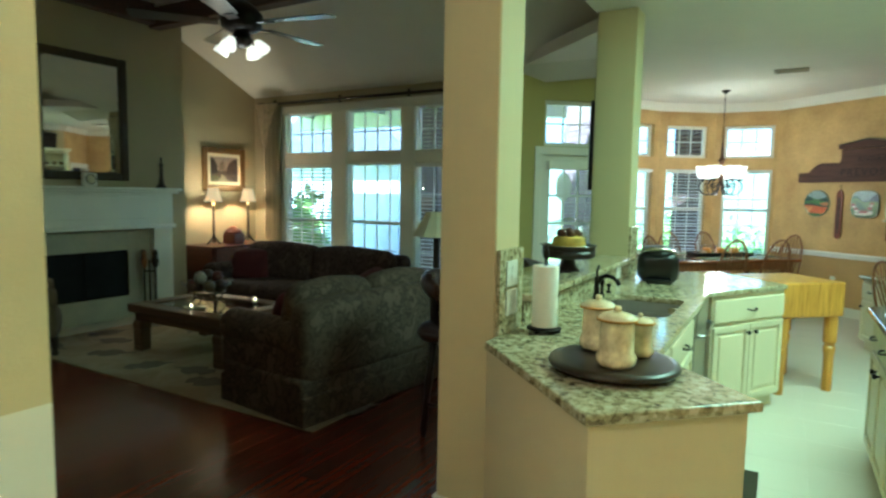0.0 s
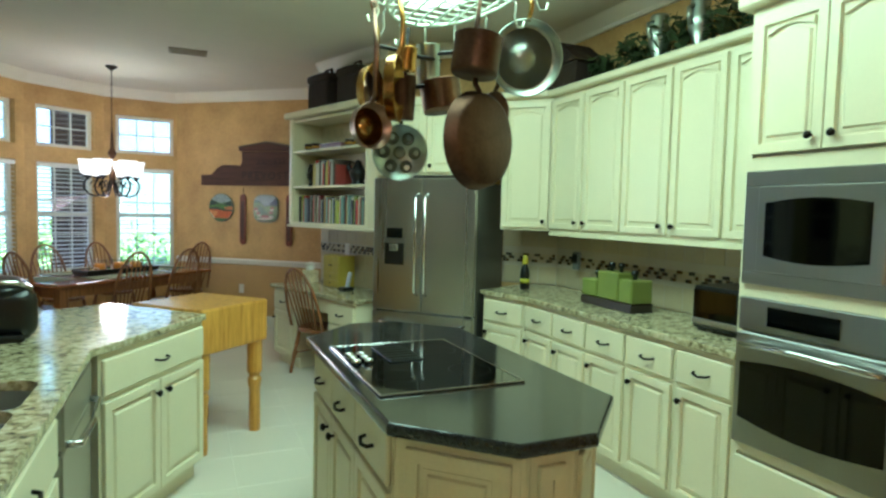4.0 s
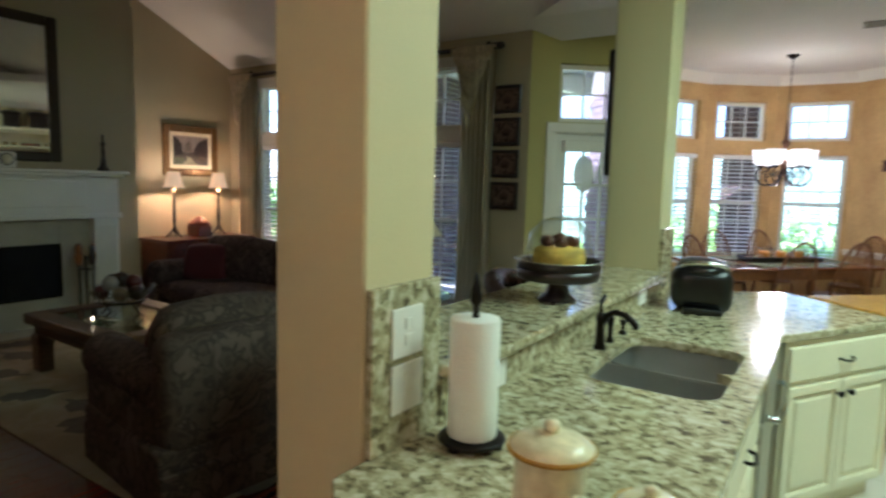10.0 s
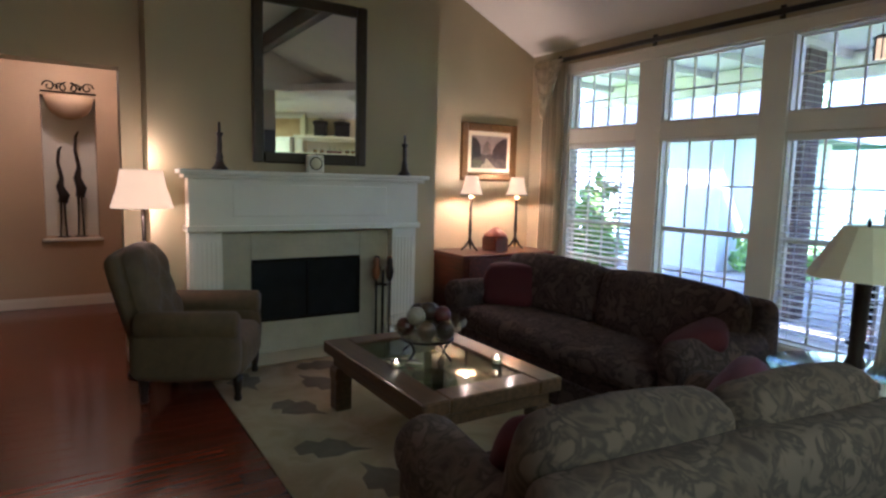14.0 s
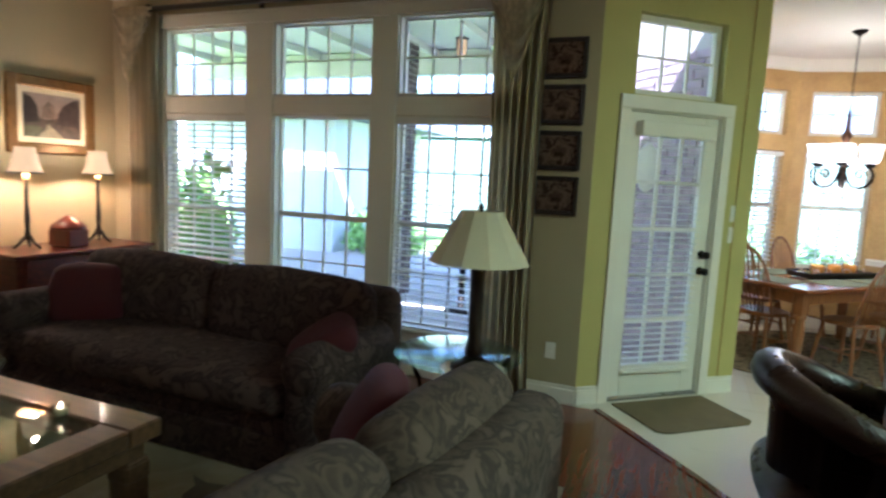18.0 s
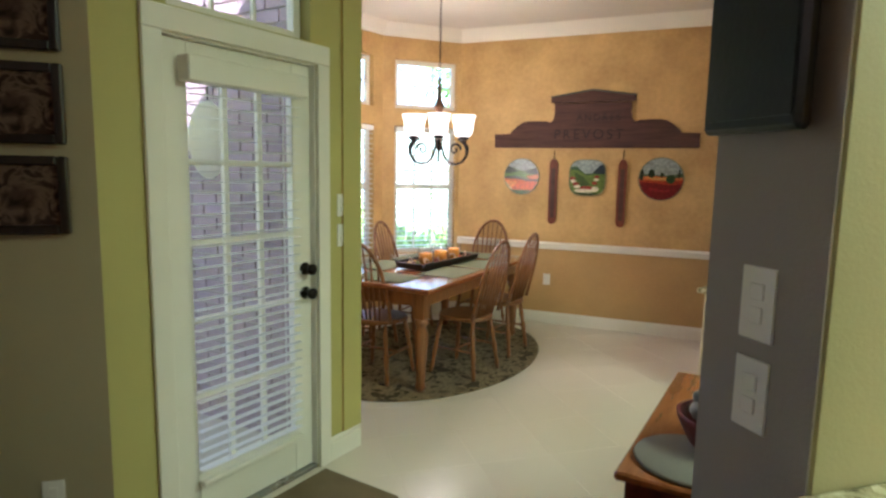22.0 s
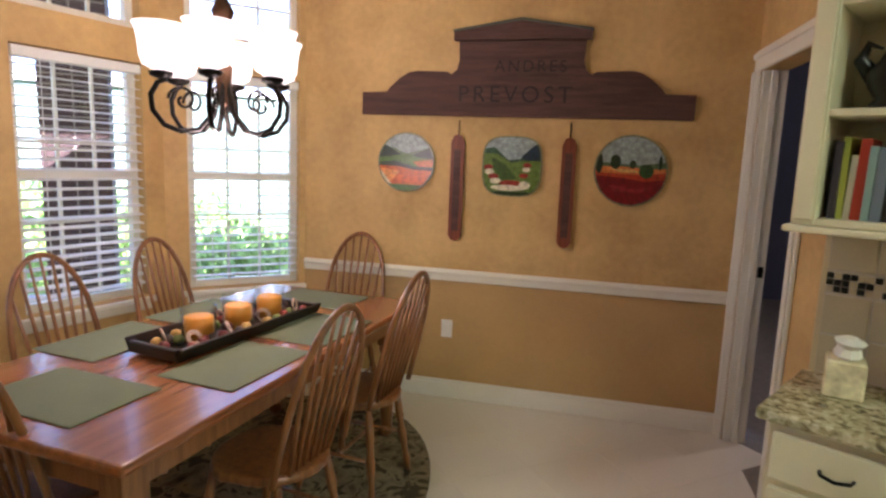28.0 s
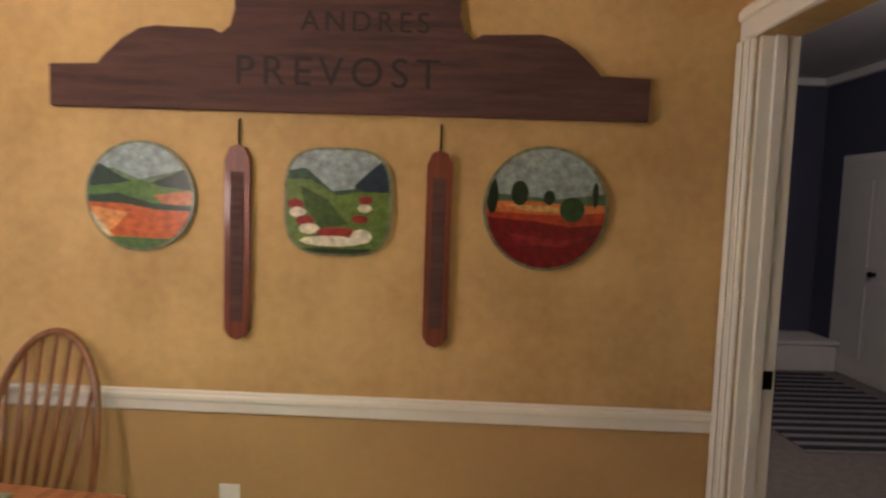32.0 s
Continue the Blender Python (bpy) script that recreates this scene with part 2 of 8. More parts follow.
M_TIN = mat("tinned pan metal", rgb("#a9b0a6"), 0.3, 1.0, 0.12)
M_RACK = mat("pale silver rack metal", rgb("#d0d6c4"), 0.35, 0.3, 0.1)
M_WHITE = mat("white plastic", rgb("#e8e4da"), 0.4, var=0.03)
M_PAPER = mat("white paper towel", rgb("#e9e6dc"), 0.95, var=0.04, fine=200, bump=0.3)
M_GREENC = mat("olive green ceramic", rgb("#79833f"), 0.3, var=0.1)
M_OCHRE = mat("ochre painted wood", rgb("#a38f35"), 0.5, var=0.12)
M_LEATHER = mat("dark brown leather", rgb("#2a1a14"), 0.28, var=0.25, scale=8, fine=140, bump=0.25)
M_BLACKI = mat("sooty firebox", rgb("#0d0c0b"), 0.9)
M_SURR = mat("cream-tan fireplace marble", rgb("#aaa48c"), 0.3, var=0.12, scale=5, fine=30, bump=0.02)
M_MIRROR, _t, _b = nodes_of("mirror silver")
_b.inputs["Base Color"].default_value = (0.86, 0.88, 0.86, 1)
_b.inputs["Metallic"].default_value, _b.inputs["Roughness"].default_value = 1.0, 0.02
M_GLASS = glass("clear window glass")
M_TGLASS = glass("greenish table glass", (0.8, 0.92, 0.88))
M_DOME = glass("clear dome glass", (0.97, 0.98, 0.97))
M_BLIND = mat("white blind slat", rgb("#e4e3df"), 0.5, var=0.02)
M_CURT = mat("olive-grey striped drapery", rgb("#c9b996"), 0.95, var=0.30, scale=3, fine=120, bump=0.2, stretch=(14, 14, 0.1), col2=rgb("#ddd0b2"))
M_SHADEW = mat("ivory lamp shade cloth", rgb("#d9d2b4"), 0.9, var=0.05, fine=200, bump=0.2)
M_SHADEG = glow("lit ivory lamp shade", (1.0, 0.62, 0.28), 0.055)
M_CHGLASS = glow("lit frosted chandelier glass", (1.0, 0.86, 0.66), 0.14)
M_FANGLASS = glow("lit fan glass", (1.0, 0.80, 0.55), 0.09)
M_FLAME = glow("candle flame", (1.0, 0.72, 0.35), 1.2)
M_DIFF = glow("fluorescent diffuser", (0.80, 1.0, 0.80), 0.22)
M_PLANT = mat("dull green leaf", rgb("#3c4a2a"), 0.6, var=0.3, scale=20)
M_BASKET = mat("dark wicker", rgb("#2c2018"), 0.8, var=0.3, scale=30, fine=120, bump=0.6)
M_LAWN = mat("lawn grass", rgb("#5d7f33"), 0.95, var=0.35, scale=3, fine=60, bump=0.6, col2=rgb("#8aa650"))
M_LEAF = mat("sunlit shrub leaf", rgb("#5d8a3e"), 0.6, var=0.4, scale=6, fine=40, bump=0.2, col2=rgb("#93b862"))
M_BARK = mat("grey bark", rgb("#5e5145"), 0.9, var=0.3, scale=10, fine=60, bump=0.6)
M_PATIO = mat("pale patio concrete", rgb("#a29c91"), 0.9, var=0.1, scale=2, fine=60, bump=0.2)
# post brick is darkened to stand for porch shade; door-wall brick is kept lighter
M_BRICK_SHADE = mat("shade-darkened red brick", rgb("#51423e"), 0.9, var=0.2, scale=8, fine=60, bump=0.4, rand=0.3)
M_BRICK = mat("dusky mauve brick", rgb("#98868a"), 0.9, var=0.2, scale=8, fine=60, bump=0.4, rand=0.4)
M_MORTAR = mat("pale mortar", rgb("#a79f94"), 0.95, var=0.1)
M_FENCE = wood("pale bleached fence board", rgb("#75897d"), rgb("#8a9c8e"), 0.85, 3, 2)
M_ROOF = mat("white patio ceiling board", rgb("#cfcdc6"), 0.7, var=0.05)


# ---- mesh helpers ----
def box(x0, y0, z0, x1, y1, z1, bevel=0.0, seg=1):
    bm = bmesh.new()
    bmesh.ops.create_cube(bm, size=1)
    for v in bm.verts:
        v.co = (x0 + (v.co.x + .5) * (x1 - x0), y0 + (v.co.y + .5) * (y1 - y0), z0 + (v.co.z + .5) * (z1 - z0))
    if bevel:
        bmesh.ops.bevel(bm, geom=bm.edges[:], offset=bevel, segments=seg, affect="EDGES", profile=0.5)
    return bm


def soft(x0, y0, z0, x1, y1, z1, r=0.06, puff=0.0):
    """A cushion-like block with rounded edges and bulging faces."""
    bm = box(x0, y0, z0, x1, y1, z1, r, 4)
    bmesh.ops.subdivide_edges(bm, edges=[e for e in bm.edges if e.calc_length() > 0.14], cuts=4, use_grid_fill=True)
    c, h = Vector(((x0 + x1) / 2, (y0 + y1) / 2, (z0 + z1) / 2)), Vector(((x1 - x0) / 2, (y1 - y0) / 2, (z1 - z0) / 2))
    for v in bm.verts:
        d = Vector([(v.co[i] - c[i]) / h[i] for i in range(3)])
        for i in range(3):
            j, k = (i + 1) % 3, (i + 2) % 3
            v.co[i] += puff * d[i] * max(0, 1 - d[j] ** 2) * max(0, 1 - d[k] ** 2)
        n = noise.noise(v.co * 5)
        v.co += (v.co - c).normalized() * n * 0.008
    for f in bm.faces:
        f.smooth = True
    return bm


def prism(pts, z0, z1, bevel=0.0, seg=2):
    bm = bmesh.new()
    lo = [bm.verts.new((x, y, z0)) for x, y in pts]
    f = bm.faces.new(lo)
    r = bmesh.ops.extrude_face_region(bm, geom=[f])
    for v in r["geom"]:
        if isinstance(v, bmesh.types.BMVert):
            v.co.z = z1
    bmesh.ops.recalc_face_normals(bm, faces=bm.faces[:])
    if bevel:
        bmesh.ops.bevel(bm, geom=[e for e in bm.edges if abs(e.verts[0].co.z - e.verts[1].co.z) < 1e-5], offset=bevel, segments=seg, affect="EDGES", profile=0.5)
    return bm


def lathe(prof, n=24, smooth=True, cap=True):
    """Turned shape from (radius, height) pairs."""
    bm = bmesh.new()
    rings = []
    for r, z in prof:
        rings.append([bm.verts.new((r * math.cos(2 * math.pi * i / n), r * math.sin(2 * math.pi * i / n), z)) for i in range(n)] if r > 1e-5 else [bm.verts.new((0, 0, z))])
    for a, b in zip(rings, rings[1:]):
        for i in range(n):
            j = (i + 1) % n
            q = [a[i % len(a)], a[j % len(a)], b[j % len(b)], b[i % len(b)]]
            q = list(dict.fromkeys(q))
            if len(q) > 2:
                bm.faces.new(q).smooth = smooth
    for r in (rings[0], rings[-1]):
        if len(r) > 1 and cap:
            bm.faces.new(r)
    bmesh.ops.recalc_face_normals(bm, faces=bm.faces[:])
    return bm


def tube(pts, r, n=8, closed=False):
    """Round bar along a line of points; r may be one radius or one for each point."""
    bm = bmesh.new()
    pts = [Vector(p) for p in pts]
    rs = r if isinstance(r, (list, tuple)) else [r] * len(pts)
    rings, up = [], None
    for i, p in enumerate(pts):
        a = pts[(i - 1) % len(pts)] if closed or i else p
        b = pts[(i + 1) % len(pts)] if closed or i < len(pts) - 1 else p
        d = (b - a).normalized()
        if up is None:
            up = d.orthogonal().normalized()
        up = (up - d * up.dot(d)).normalized()
        w = d.cross(up)
        rings.append([bm.verts.new(p + rs[i] * (math.cos(2 * math.pi * k / n) * up + math.sin(2 * math.pi * k / n) * w)) for k in range(n)])
    m = len(rings)
    for i in range(m if closed else m - 1):
        A, B = rings[i], rings[(i + 1) % m]
        for k in range(n):
            bm.faces.new((A[k], A[(k + 1) % n], B[(k + 1) % n], B[k])).smooth = True
    if not closed:
        bm.faces.new(rings[0])
        bm.faces.new(rings[-1])
    bmesh.ops.recalc_face_normals(bm, faces=bm.faces[:])
    return bm


def xf(bm, m):
    bmesh.ops.transform(bm, matrix=m, verts=bm.verts[:])
    return bm


def join(*bms):
    me = bpy.data.meshes.new("tmp")
    out = bmesh.new()
    for b in bms:
        b.to_mesh(me)
        out.from_mesh(me)
        b.free()
    bpy.data.meshes.remove(me)
    return out


def data(name, bm, m):
    me = bpy.data.meshes.new(name)
    bm.to_mesh(me)
    bm.free()
    me.materials.append(m)
    return me


def part(name, bm, m, parent, label="", at=None):
    ob = new(name, data(name, bm, m) if isinstance(bm, bmesh.types.BMesh) else bm)
    ob.parent = parent
    if at is not None:
        ob.matrix_basis = at
    return tagged(ob, label)


def solid(name, bm, m, label="", category="", at=None, kind="", group=""):
    ob = new(name, data(name, bm, m))
    if at is not None:
        ob.matrix_basis = at
    return tagged(ob, label, category, group, kind)


def thing(name, label, category, at=None, group="", kind=""):
    ob = new(name)
    ob.empty_display_size = 0.1
    if at is not None:
        ob.matrix_basis = at
    return tagged(ob, label, category, group, kind)


def along(p0, p1, z=0.0):
    """Pose with x along p0 to p1 and y to its left, which is outdoors when walls are walked clockwise."""
    return pose(p0[0], p0[1], z, 0, 0, math.degrees(math.atan2(p1[1] - p0[1], p1[0] - p0[0])))


def length(p0, p1):
    return math.hypot(p1[0] - p0[0], p1[1] - p0[1])


def wall(name, p0, p1, z1, m, openings=(), thick=0.14, z0=0.0, label="", e0=0.0, e1=0.0):
    """Straight wall with openings (s0, s1, z0, z1) cut through it; thickness lies outdoors."""
    n = length(p0, p1)
    ss = sorted({-e0, n + e1, *[o[0] for o in openings], *[o[1] for o in openings]})
    zs = sorted({z0, z1, *[o[2] for o in openings], *[o[3] for o in openings]})
    bm = bmesh.new()
    cell = {}

    def full(i, k):
        if not (0 <= i < len(ss) - 1 and 0 <= k < len(zs) - 1):
            return False
        s, z = (ss[i] + ss[i + 1]) / 2, (zs[k] + zs[k + 1]) / 2
        return not any(o[0] < s < o[1] and o[2] < z < o[3] for o in openings)

    def vert(i, y, k):
        if (i, y, k) not in cell:
            cell[i, y, k] = bm.verts.new((ss[i], y, zs[k]))
        return cell[i, y, k]
    for i in range(len(ss) - 1):
        for k in range(len(zs) - 1):
            if not full(i, k):
                continue
            for y, flip in ((0.0, False), (thick, True)):
                q = [vert(i, y, k), vert(i + 1, y, k), vert(i + 1, y, k + 1), vert(i, y, k + 1)]
                bm.faces.new(q[::-1] if flip else q)
            for di, dk, a, b in ((-1, 0, (i, k), (i, k + 1)), (1, 0, (i + 1, k + 1), (i + 1, k)), (0, -1, (i + 1, k), (i, k)), (0, 1, (i, k + 1), (i + 1, k + 1))):
                if not full(i + di, k + dk):
                    bm.faces.new((vert(a[0], 0.0, a[1]), vert(b[0], 0.0, b[1]), vert(b[0], thick, b[1]), vert(a[0], thick, a[1])))
    bmesh.ops.recalc_face_normals(bm, faces=bm.faces[:])
    return solid(name, bm, m, label, "wall", along(p0, p1), "structure")


def skirting(p0, p1, spans, h=0.1, z=0.0, t=0.016, name="baseboard", m=None):
    """Moulding along a wall's inner face over stretches (s0, s1)."""
    for s0, s1 in spans:
        bm = join(box(s0, -t, z, s1, -0.001, z + h * .8, .003), box(s0, -t * .6, z + h * .8, s1, -0.001, z + h, .003))
        solid(name, bm, m or M_TRIM, "white painted baseboard along the wall", "trim", along(p0, p1), "structure")


def crown(p0, p1, z, h=0.1, m=None, s0=0.0, s1=None):
    n = length(p0, p1) if s1 is None else s1
    bm = bmesh.new()
    prof = [(0.0, -h), (-0.02, -h), (-0.03, -h * .75), (-h * .6, -h * .3), (-h * .75, -h * .1), (-h * .85, 0.0), (0.0, 0.0)]
    a = [bm.verts.new((s0, y - 0.002, z + q - 0.002)) for y, q in prof]
    b = [bm.verts.new((n, y - 0.002, z + q - 0.002)) for y, q in prof]
    for i in range(len(prof)):
        j = (i + 1) % len(prof)
        bm.faces.new((a[i], a[j], b[j], b[i]))
    bm.faces.new(a[::-1])
    bm.faces.new(b)
    bmesh.ops.recalc_face_normals(bm, faces=bm.faces[:])
    return solid("trim", bm, m or M_TRIM, "crown moulding where wall meets ceiling", "trim", along(p0, p1), "structure")


SLAT = {}


def blind(parent, s0, s1, z0, z1, y, pitch=0.05, tilt=25, keep=1.0, depth=0.048):
    """Venetian blind: head rail, slats and ladder cords."""
    key = round(s1 - s0, 3)
    if key not in SLAT:
        SLAT[key] = data("slat", box(0, -depth / 2, -0.0015, s1 - s0, depth / 2, 0.0015), M_BLIND)
    part("head_rail", box(s0 - .005, y - .03, z1 - .05, s1 + .005, y + .03, z1, .004), M_BLIND, parent)
    n = int((z1 - .06 - z0) * keep / pitch)
    for i in range(n):
        part("slat", SLAT[key], None, parent, at=pose(s0, y, z1 - .08 - i * pitch, tilt, 0, 0))
    for s in (s0 + .12, s1 - .12):
        part("cord", box(s - .002, y - .027, z0 + .02, s + .002, y - .025, z1 - .05), M_BLIND, parent)


def window(name, at, s0, s1, z0, z1, cols, rows, label, depth=0.14, slats=None, rail=None, f=0.045):
    """Casement in a wall opening: frame, panes between muntins, inner sill and perhaps a blind."""
    w = thing(name, label, "window", at, kind="structure")
    y0, y1 = depth * .45, depth * .8
    part("window_frame", join(box(s0, y0, z0, s0 + f, y1, z1, .004), box(s1 - f, y0, z0, s1, y1, z1, .004), box(s0 + f, y0, z0, s1 - f, y1, z0 + f, .004), box(s0 + f, y0, z1 - f, s1 - f, y1, z1, .004)), M_TRIM, w)
    ym = (y0 + y1) / 2
    xs = [s0 + f + (s1 - s0 - 2 * f) * i / cols for i in range(cols + 1)]
    zs = [z0 + f + (z1 - z0 - 2 * f) * i / rows for i in range(rows + 1)]
    for x in xs[1:-1]:
        part("muntin", box(x - .007, ym - .010, z0 + f, x + .007, ym + .010, z1 - f), M_TRIM, w)
    for z in zs[1:-1]:
        part("muntin", box(s0 + f, ym - .008, z - .007, s1 - f, ym + .008, z + .007), M_TRIM, w)
    if rail:
        part("meeting_rail", box(s0 + f, ym - .02, rail - .022, s1 - f, ym + .02, rail + .022, .004), M_TRIM, w)
    for a, b in zip(xs, xs[1:]):
        for c, d in zip(zs, zs[1:]):
            p = part("pane", box(a, ym - .002, c, b, ym + .002, d), M_GLASS, w)
            p.visible_shadow = False
    if slats:
        blind(w, s0 + .012, s1 - .012, z0 + .03, z1 - .01, depth * .18, *slats)
    return w


def handle(parent, x, y, z, m=None):
    """Small bowed drawer pull standing out along -y."""
    part("handle", tube([(x - .045, y, z), (x - .04, y - .02, z - .004), (x, y - .028, z - .010), (x + .04, y - .02, z - .004), (x + .045, y, z)], .006, 6), m or M_IRON, parent, "dark bronze pull")


def knob(parent, x, y, z):
    part("knob", xf(lathe([(0, 0), (.006, 0), (.006, .012), (.015, .018), (.016, .026), (.009, .032), (0, .033)], 12), pose(x, y, z, 90, 0, 0)), M_IRON, parent, "dark bronze knob")


def panel_door(parent, x0, x1, z0, z1, y, m, name="door", arch=False, t=0.02, at=None):
    """Raised-panel cabinet door standing in front of y."""
    s = 0.055
    bm = box(x0, y - t, z0, x1, y, z1, .003)
    bm.faces.ensure_lookup_table()
    front = max(bm.faces, key=lambda f: -f.normal.y * f.calc_area())
    bmesh.ops.inset_region(bm, faces=[front], thickness=s - .003)
    bmesh.ops.inset_region(bm, faces=[front], thickness=.004, depth=-t * .8)
    d = part(name, bm, m, parent, at=at)
    a, b, c, e = x0 + s, x1 - s, z0 + s, z1 - s
    if arch and b - a > .05:
        pts = [(a, c), (b, c), (b, e - .032)] + [(b + (a - b) * i / 8, e - .032 + .028 * math.sin(math.pi * i / 8)) for i in range(1, 8)] + [(a, e - .032)]
        top = [(a, e)] + [(a + (b - a) * i / 8, e - .032 + .028 * math.sin(math.pi * i / 8)) for i in range(0, 9)] + [(b, e)]
        part("arch_rail", xf(prism(top, 0, t * .98), pose(0, y, 0, 90, 0, 0)), m, d)
    else:
        pts = [(a, c), (b, c), (b, e), (a, e)]
    g = .012
    cx, cz = (a + b) / 2, (c + e) / 2
    pts2 = [(x + (g if x < cx - .01 else -g if x > cx + .01 else 0), z + (g if z < cz else -g)) for x, z in pts]
    part("panel", join(xf(prism(pts, 0, t * .35), pose(0, y, 0, 90, 0, 0)), xf(prism(pts2, 0, t * .8, .007, 1), pose(0, y, 0, 90, 0, 0))), m, d)
    return d


def drawer(parent, x0, x1, z0, z1, y, m, pull=True):
    d = part("drawer", box(x0, y - .02, z0, x1, y, z1, .006), m, parent)
    if pull:
        handle(d, (x0 + x1) / 2, y - .02, (z0 + z1) / 2)
    return d


def base_cabinet(name, at, w, depth, top, m, cols=2, label="", drawers=True, group="", toe=0.1, low=0.0):
    """Floor cabinet: local x along the front, y into the wall; front at y = 0."""
    c = thing(name, label, "cabinet", at, group)
    part("body", box(0.001, .0, toe, w - .001, depth, top - low), m, c)
    if low:
        part("front_rail", box(.001, 0, top - low + .001, w - .001, .019, top), m, c)
    part("toe_kick", box(0.001, .05, 0.0, w - .001, depth, toe - .001), m, c)
    if drawers:
        drawer(c, .015, w - .015, top - .19, top - .03, 0, m)
    zt = top - .215 if drawers else top - .03
    cw = (w - .03) / cols
    for i in range(cols):
        d = panel_door(c, .015 + cw * i + .003, .015 + cw * (i + 1) - .003, toe + .02, zt, 0, m)
        kx = .015 + cw * (i + 1) - .04 if (i == 0 and cols > 1) else .015 + cw * i + .04
        knob(d, kx, -.02, zt - .06)
    return c


def wall_cabinet(name, at, w, depth, z0, z1, m, cols=1, label="", group="", hinge=0):
    c = thing(name, label, "cabinet", at, group)
    part("body", box(.001, 0, z0, w - .001, depth, z1), m, c)
    cw = (w - .02) / cols
    for i in range(cols):
        d = panel_door(c, .01 + cw * i + .003, .01 + cw * (i + 1) - .003, z0 + .02, z1 - .03, 0, m, arch=True)
        k = (.01 + cw * (i + 1) - .04) if (i + hinge) % 2 == 0 else (.01 + cw * i + .04)
        knob(d, k, -.02, z0 + .07)
    return c


def lamp_light(name, at, watts, col, size=0.03):
    l = bpy.data.lights.new(name, "POINT")
    l.energy, l.color, l.shadow_soft_size = watts, col, size
    ob = new(name, l)
    ob.location = at
    return ob

# ---- plan ----
CEIL = 3.0
NW = (-5.94, 4.12)          # corner of alcove wall and garden window wall
DW0, DW1 = (-1.60, 4.12), (-0.57, 5.01)   # garden door wall
K3, K2, K1, C0 = (-1.52, 5.99), (-0.654, 7.37), (0.083, 7.886), (0.93, 7.96)
PE = (3.0, 6.28)            # right end of the plate wall
DKW0, DKW1 = (2.335, 5.39), (2.785, 4.18)  # wall behind the desk
FB0, FB1 = (2.93, 4.40), (3.92, 3.40)
EAST = 3.92


# ---- structure ----
def vault(y):
    return min(3.74, 2.97 + (4.05 - y) * 0.463 if y > 0.55 else 4.59 - (0.55 - y) * 0.463)


# garden window wall of the living room
LW = [(-5.31, -4.43), (-4.155, -3.265), (-3.05, -2.16)]
LZ = ((0.37, 1.95), (2.095, 2.665))
ops = [(a - NW[0], b - NW[0], z0, z1) for a, b in LW for z0, z1 in LZ]
wall("wall_north", NW, DW0, 3.1, M_SAGE, ops, label="sage painted wall with six garden windows")
for i, (a, b) in enumerate(LW):
    window("window_%d" % (2 * i + 1), along(NW, DW0), a - NW[0], b - NW[0], *LZ[0], 4, 4, "tall white-framed garden window with muntins and a blind", slats=((0.05, 14, 1.0), None, (0.05, 3, 1.0))[i], rail=1.15, f=.025)
    window("window_%d" % (2 * i + 2), along(NW, DW0), a - NW[0], b - NW[0], *LZ[1], 4, 2, "white-framed transom window above the tall window", f=.025)
# white surround with broad mullions round the living room windows
ws = [(a - NW[0], b - NW[0]) for a, b in LW]
posts = [(ws[0][0] - .11, ws[0][0]), (ws[0][1], ws[1][0]), (ws[1][1], ws[2][0]), (ws[2][1], ws[2][1] + .11)]
for a, b in posts:
    solid("trim", box(a + .001, -.022, .37, b - .001, -.001, 2.666, .005), M_TRIM, "broad white mullion between the garden windows", "trim", along(NW, DW0), "structure")
for a, b in ws:
    solid("trim", box(a, -.018, 1.952, b, -.001, 2.093, .004), M_TRIM, "white transom rail between window and fanlight", "trim", along(NW, DW0), "structure")
    for z0, z1 in LZ:
        solid("trim", join(box(a + .0005, -.001, z0, a + .012, .063, z1), box(b - .012, -.001, z0, b - .0005, .063, z1), box(a + .012, -.001, z1 - .012, b - .012, .063, z1 - .0005), box(a + .012, -.03, z0 + .0005, b - .012, .063, z0 + .012)), M_TRIM, "white lining of the window reveal", "trim", along(NW, DW0), "structure")
solid("trim", join(box(posts[0][0] - .02, -.028, 2.668, posts[3][1] + .02, -.001, 2.752, .006), box(posts[0][0] - .03, -.04, 2.752, posts[3][1] + .03, -.001, 2.772, .004)), M_TRIM, "white head casing above the garden windows", "trim", along(NW, DW0), "structure")
solid("trim", join(box(posts[0][0] - .03, -.055, .34, posts[3][1] + .03, -.001, .368, .006), box(posts[0][0], -.02, .25, posts[3][1], -.001, .339, .005)), M_TRIM, "white stool and apron under the garden windows", "trim", along(NW, DW0), "structure")
skirting(NW, DW0, [(0.0, length(NW, DW0))], .13)

# garden door wall
DL = length(DW0, DW1)
dat = along(DW0, DW1)
wall("wall_door", DW0, DW1, CEIL, M_GREEN, [(.25, 1.04, 0.0, 2.03), (.28, 1.01, 2.13, 2.66)], label="yellow-green wall round the garden door", e0=.0)
window("window_7", dat, .28, 1.01, 2.13, 2.66, 3, 2, "transom window above the garden door")
solid("trim", join(box(.17, -.02, 0, .25, -.001, 2.03, .004), box(1.04, -.02, 0, 1.12, -.001, 2.03, .004), box(.17, -.022, 2.03, 1.12, -.001, 2.12, .004)), M_TRIM, "white casing round the garden door", "trim", dat, "structure")
solid("threshold", box(.25, .0, 0.001, 1.04, .14, .02, .004), M_STEEL, "metal threshold under the garden door", "threshold", dat, "structure")
door = thing("door_1", "white glazed garden door with a venetian blind, closed", "door", dat, kind="structure")
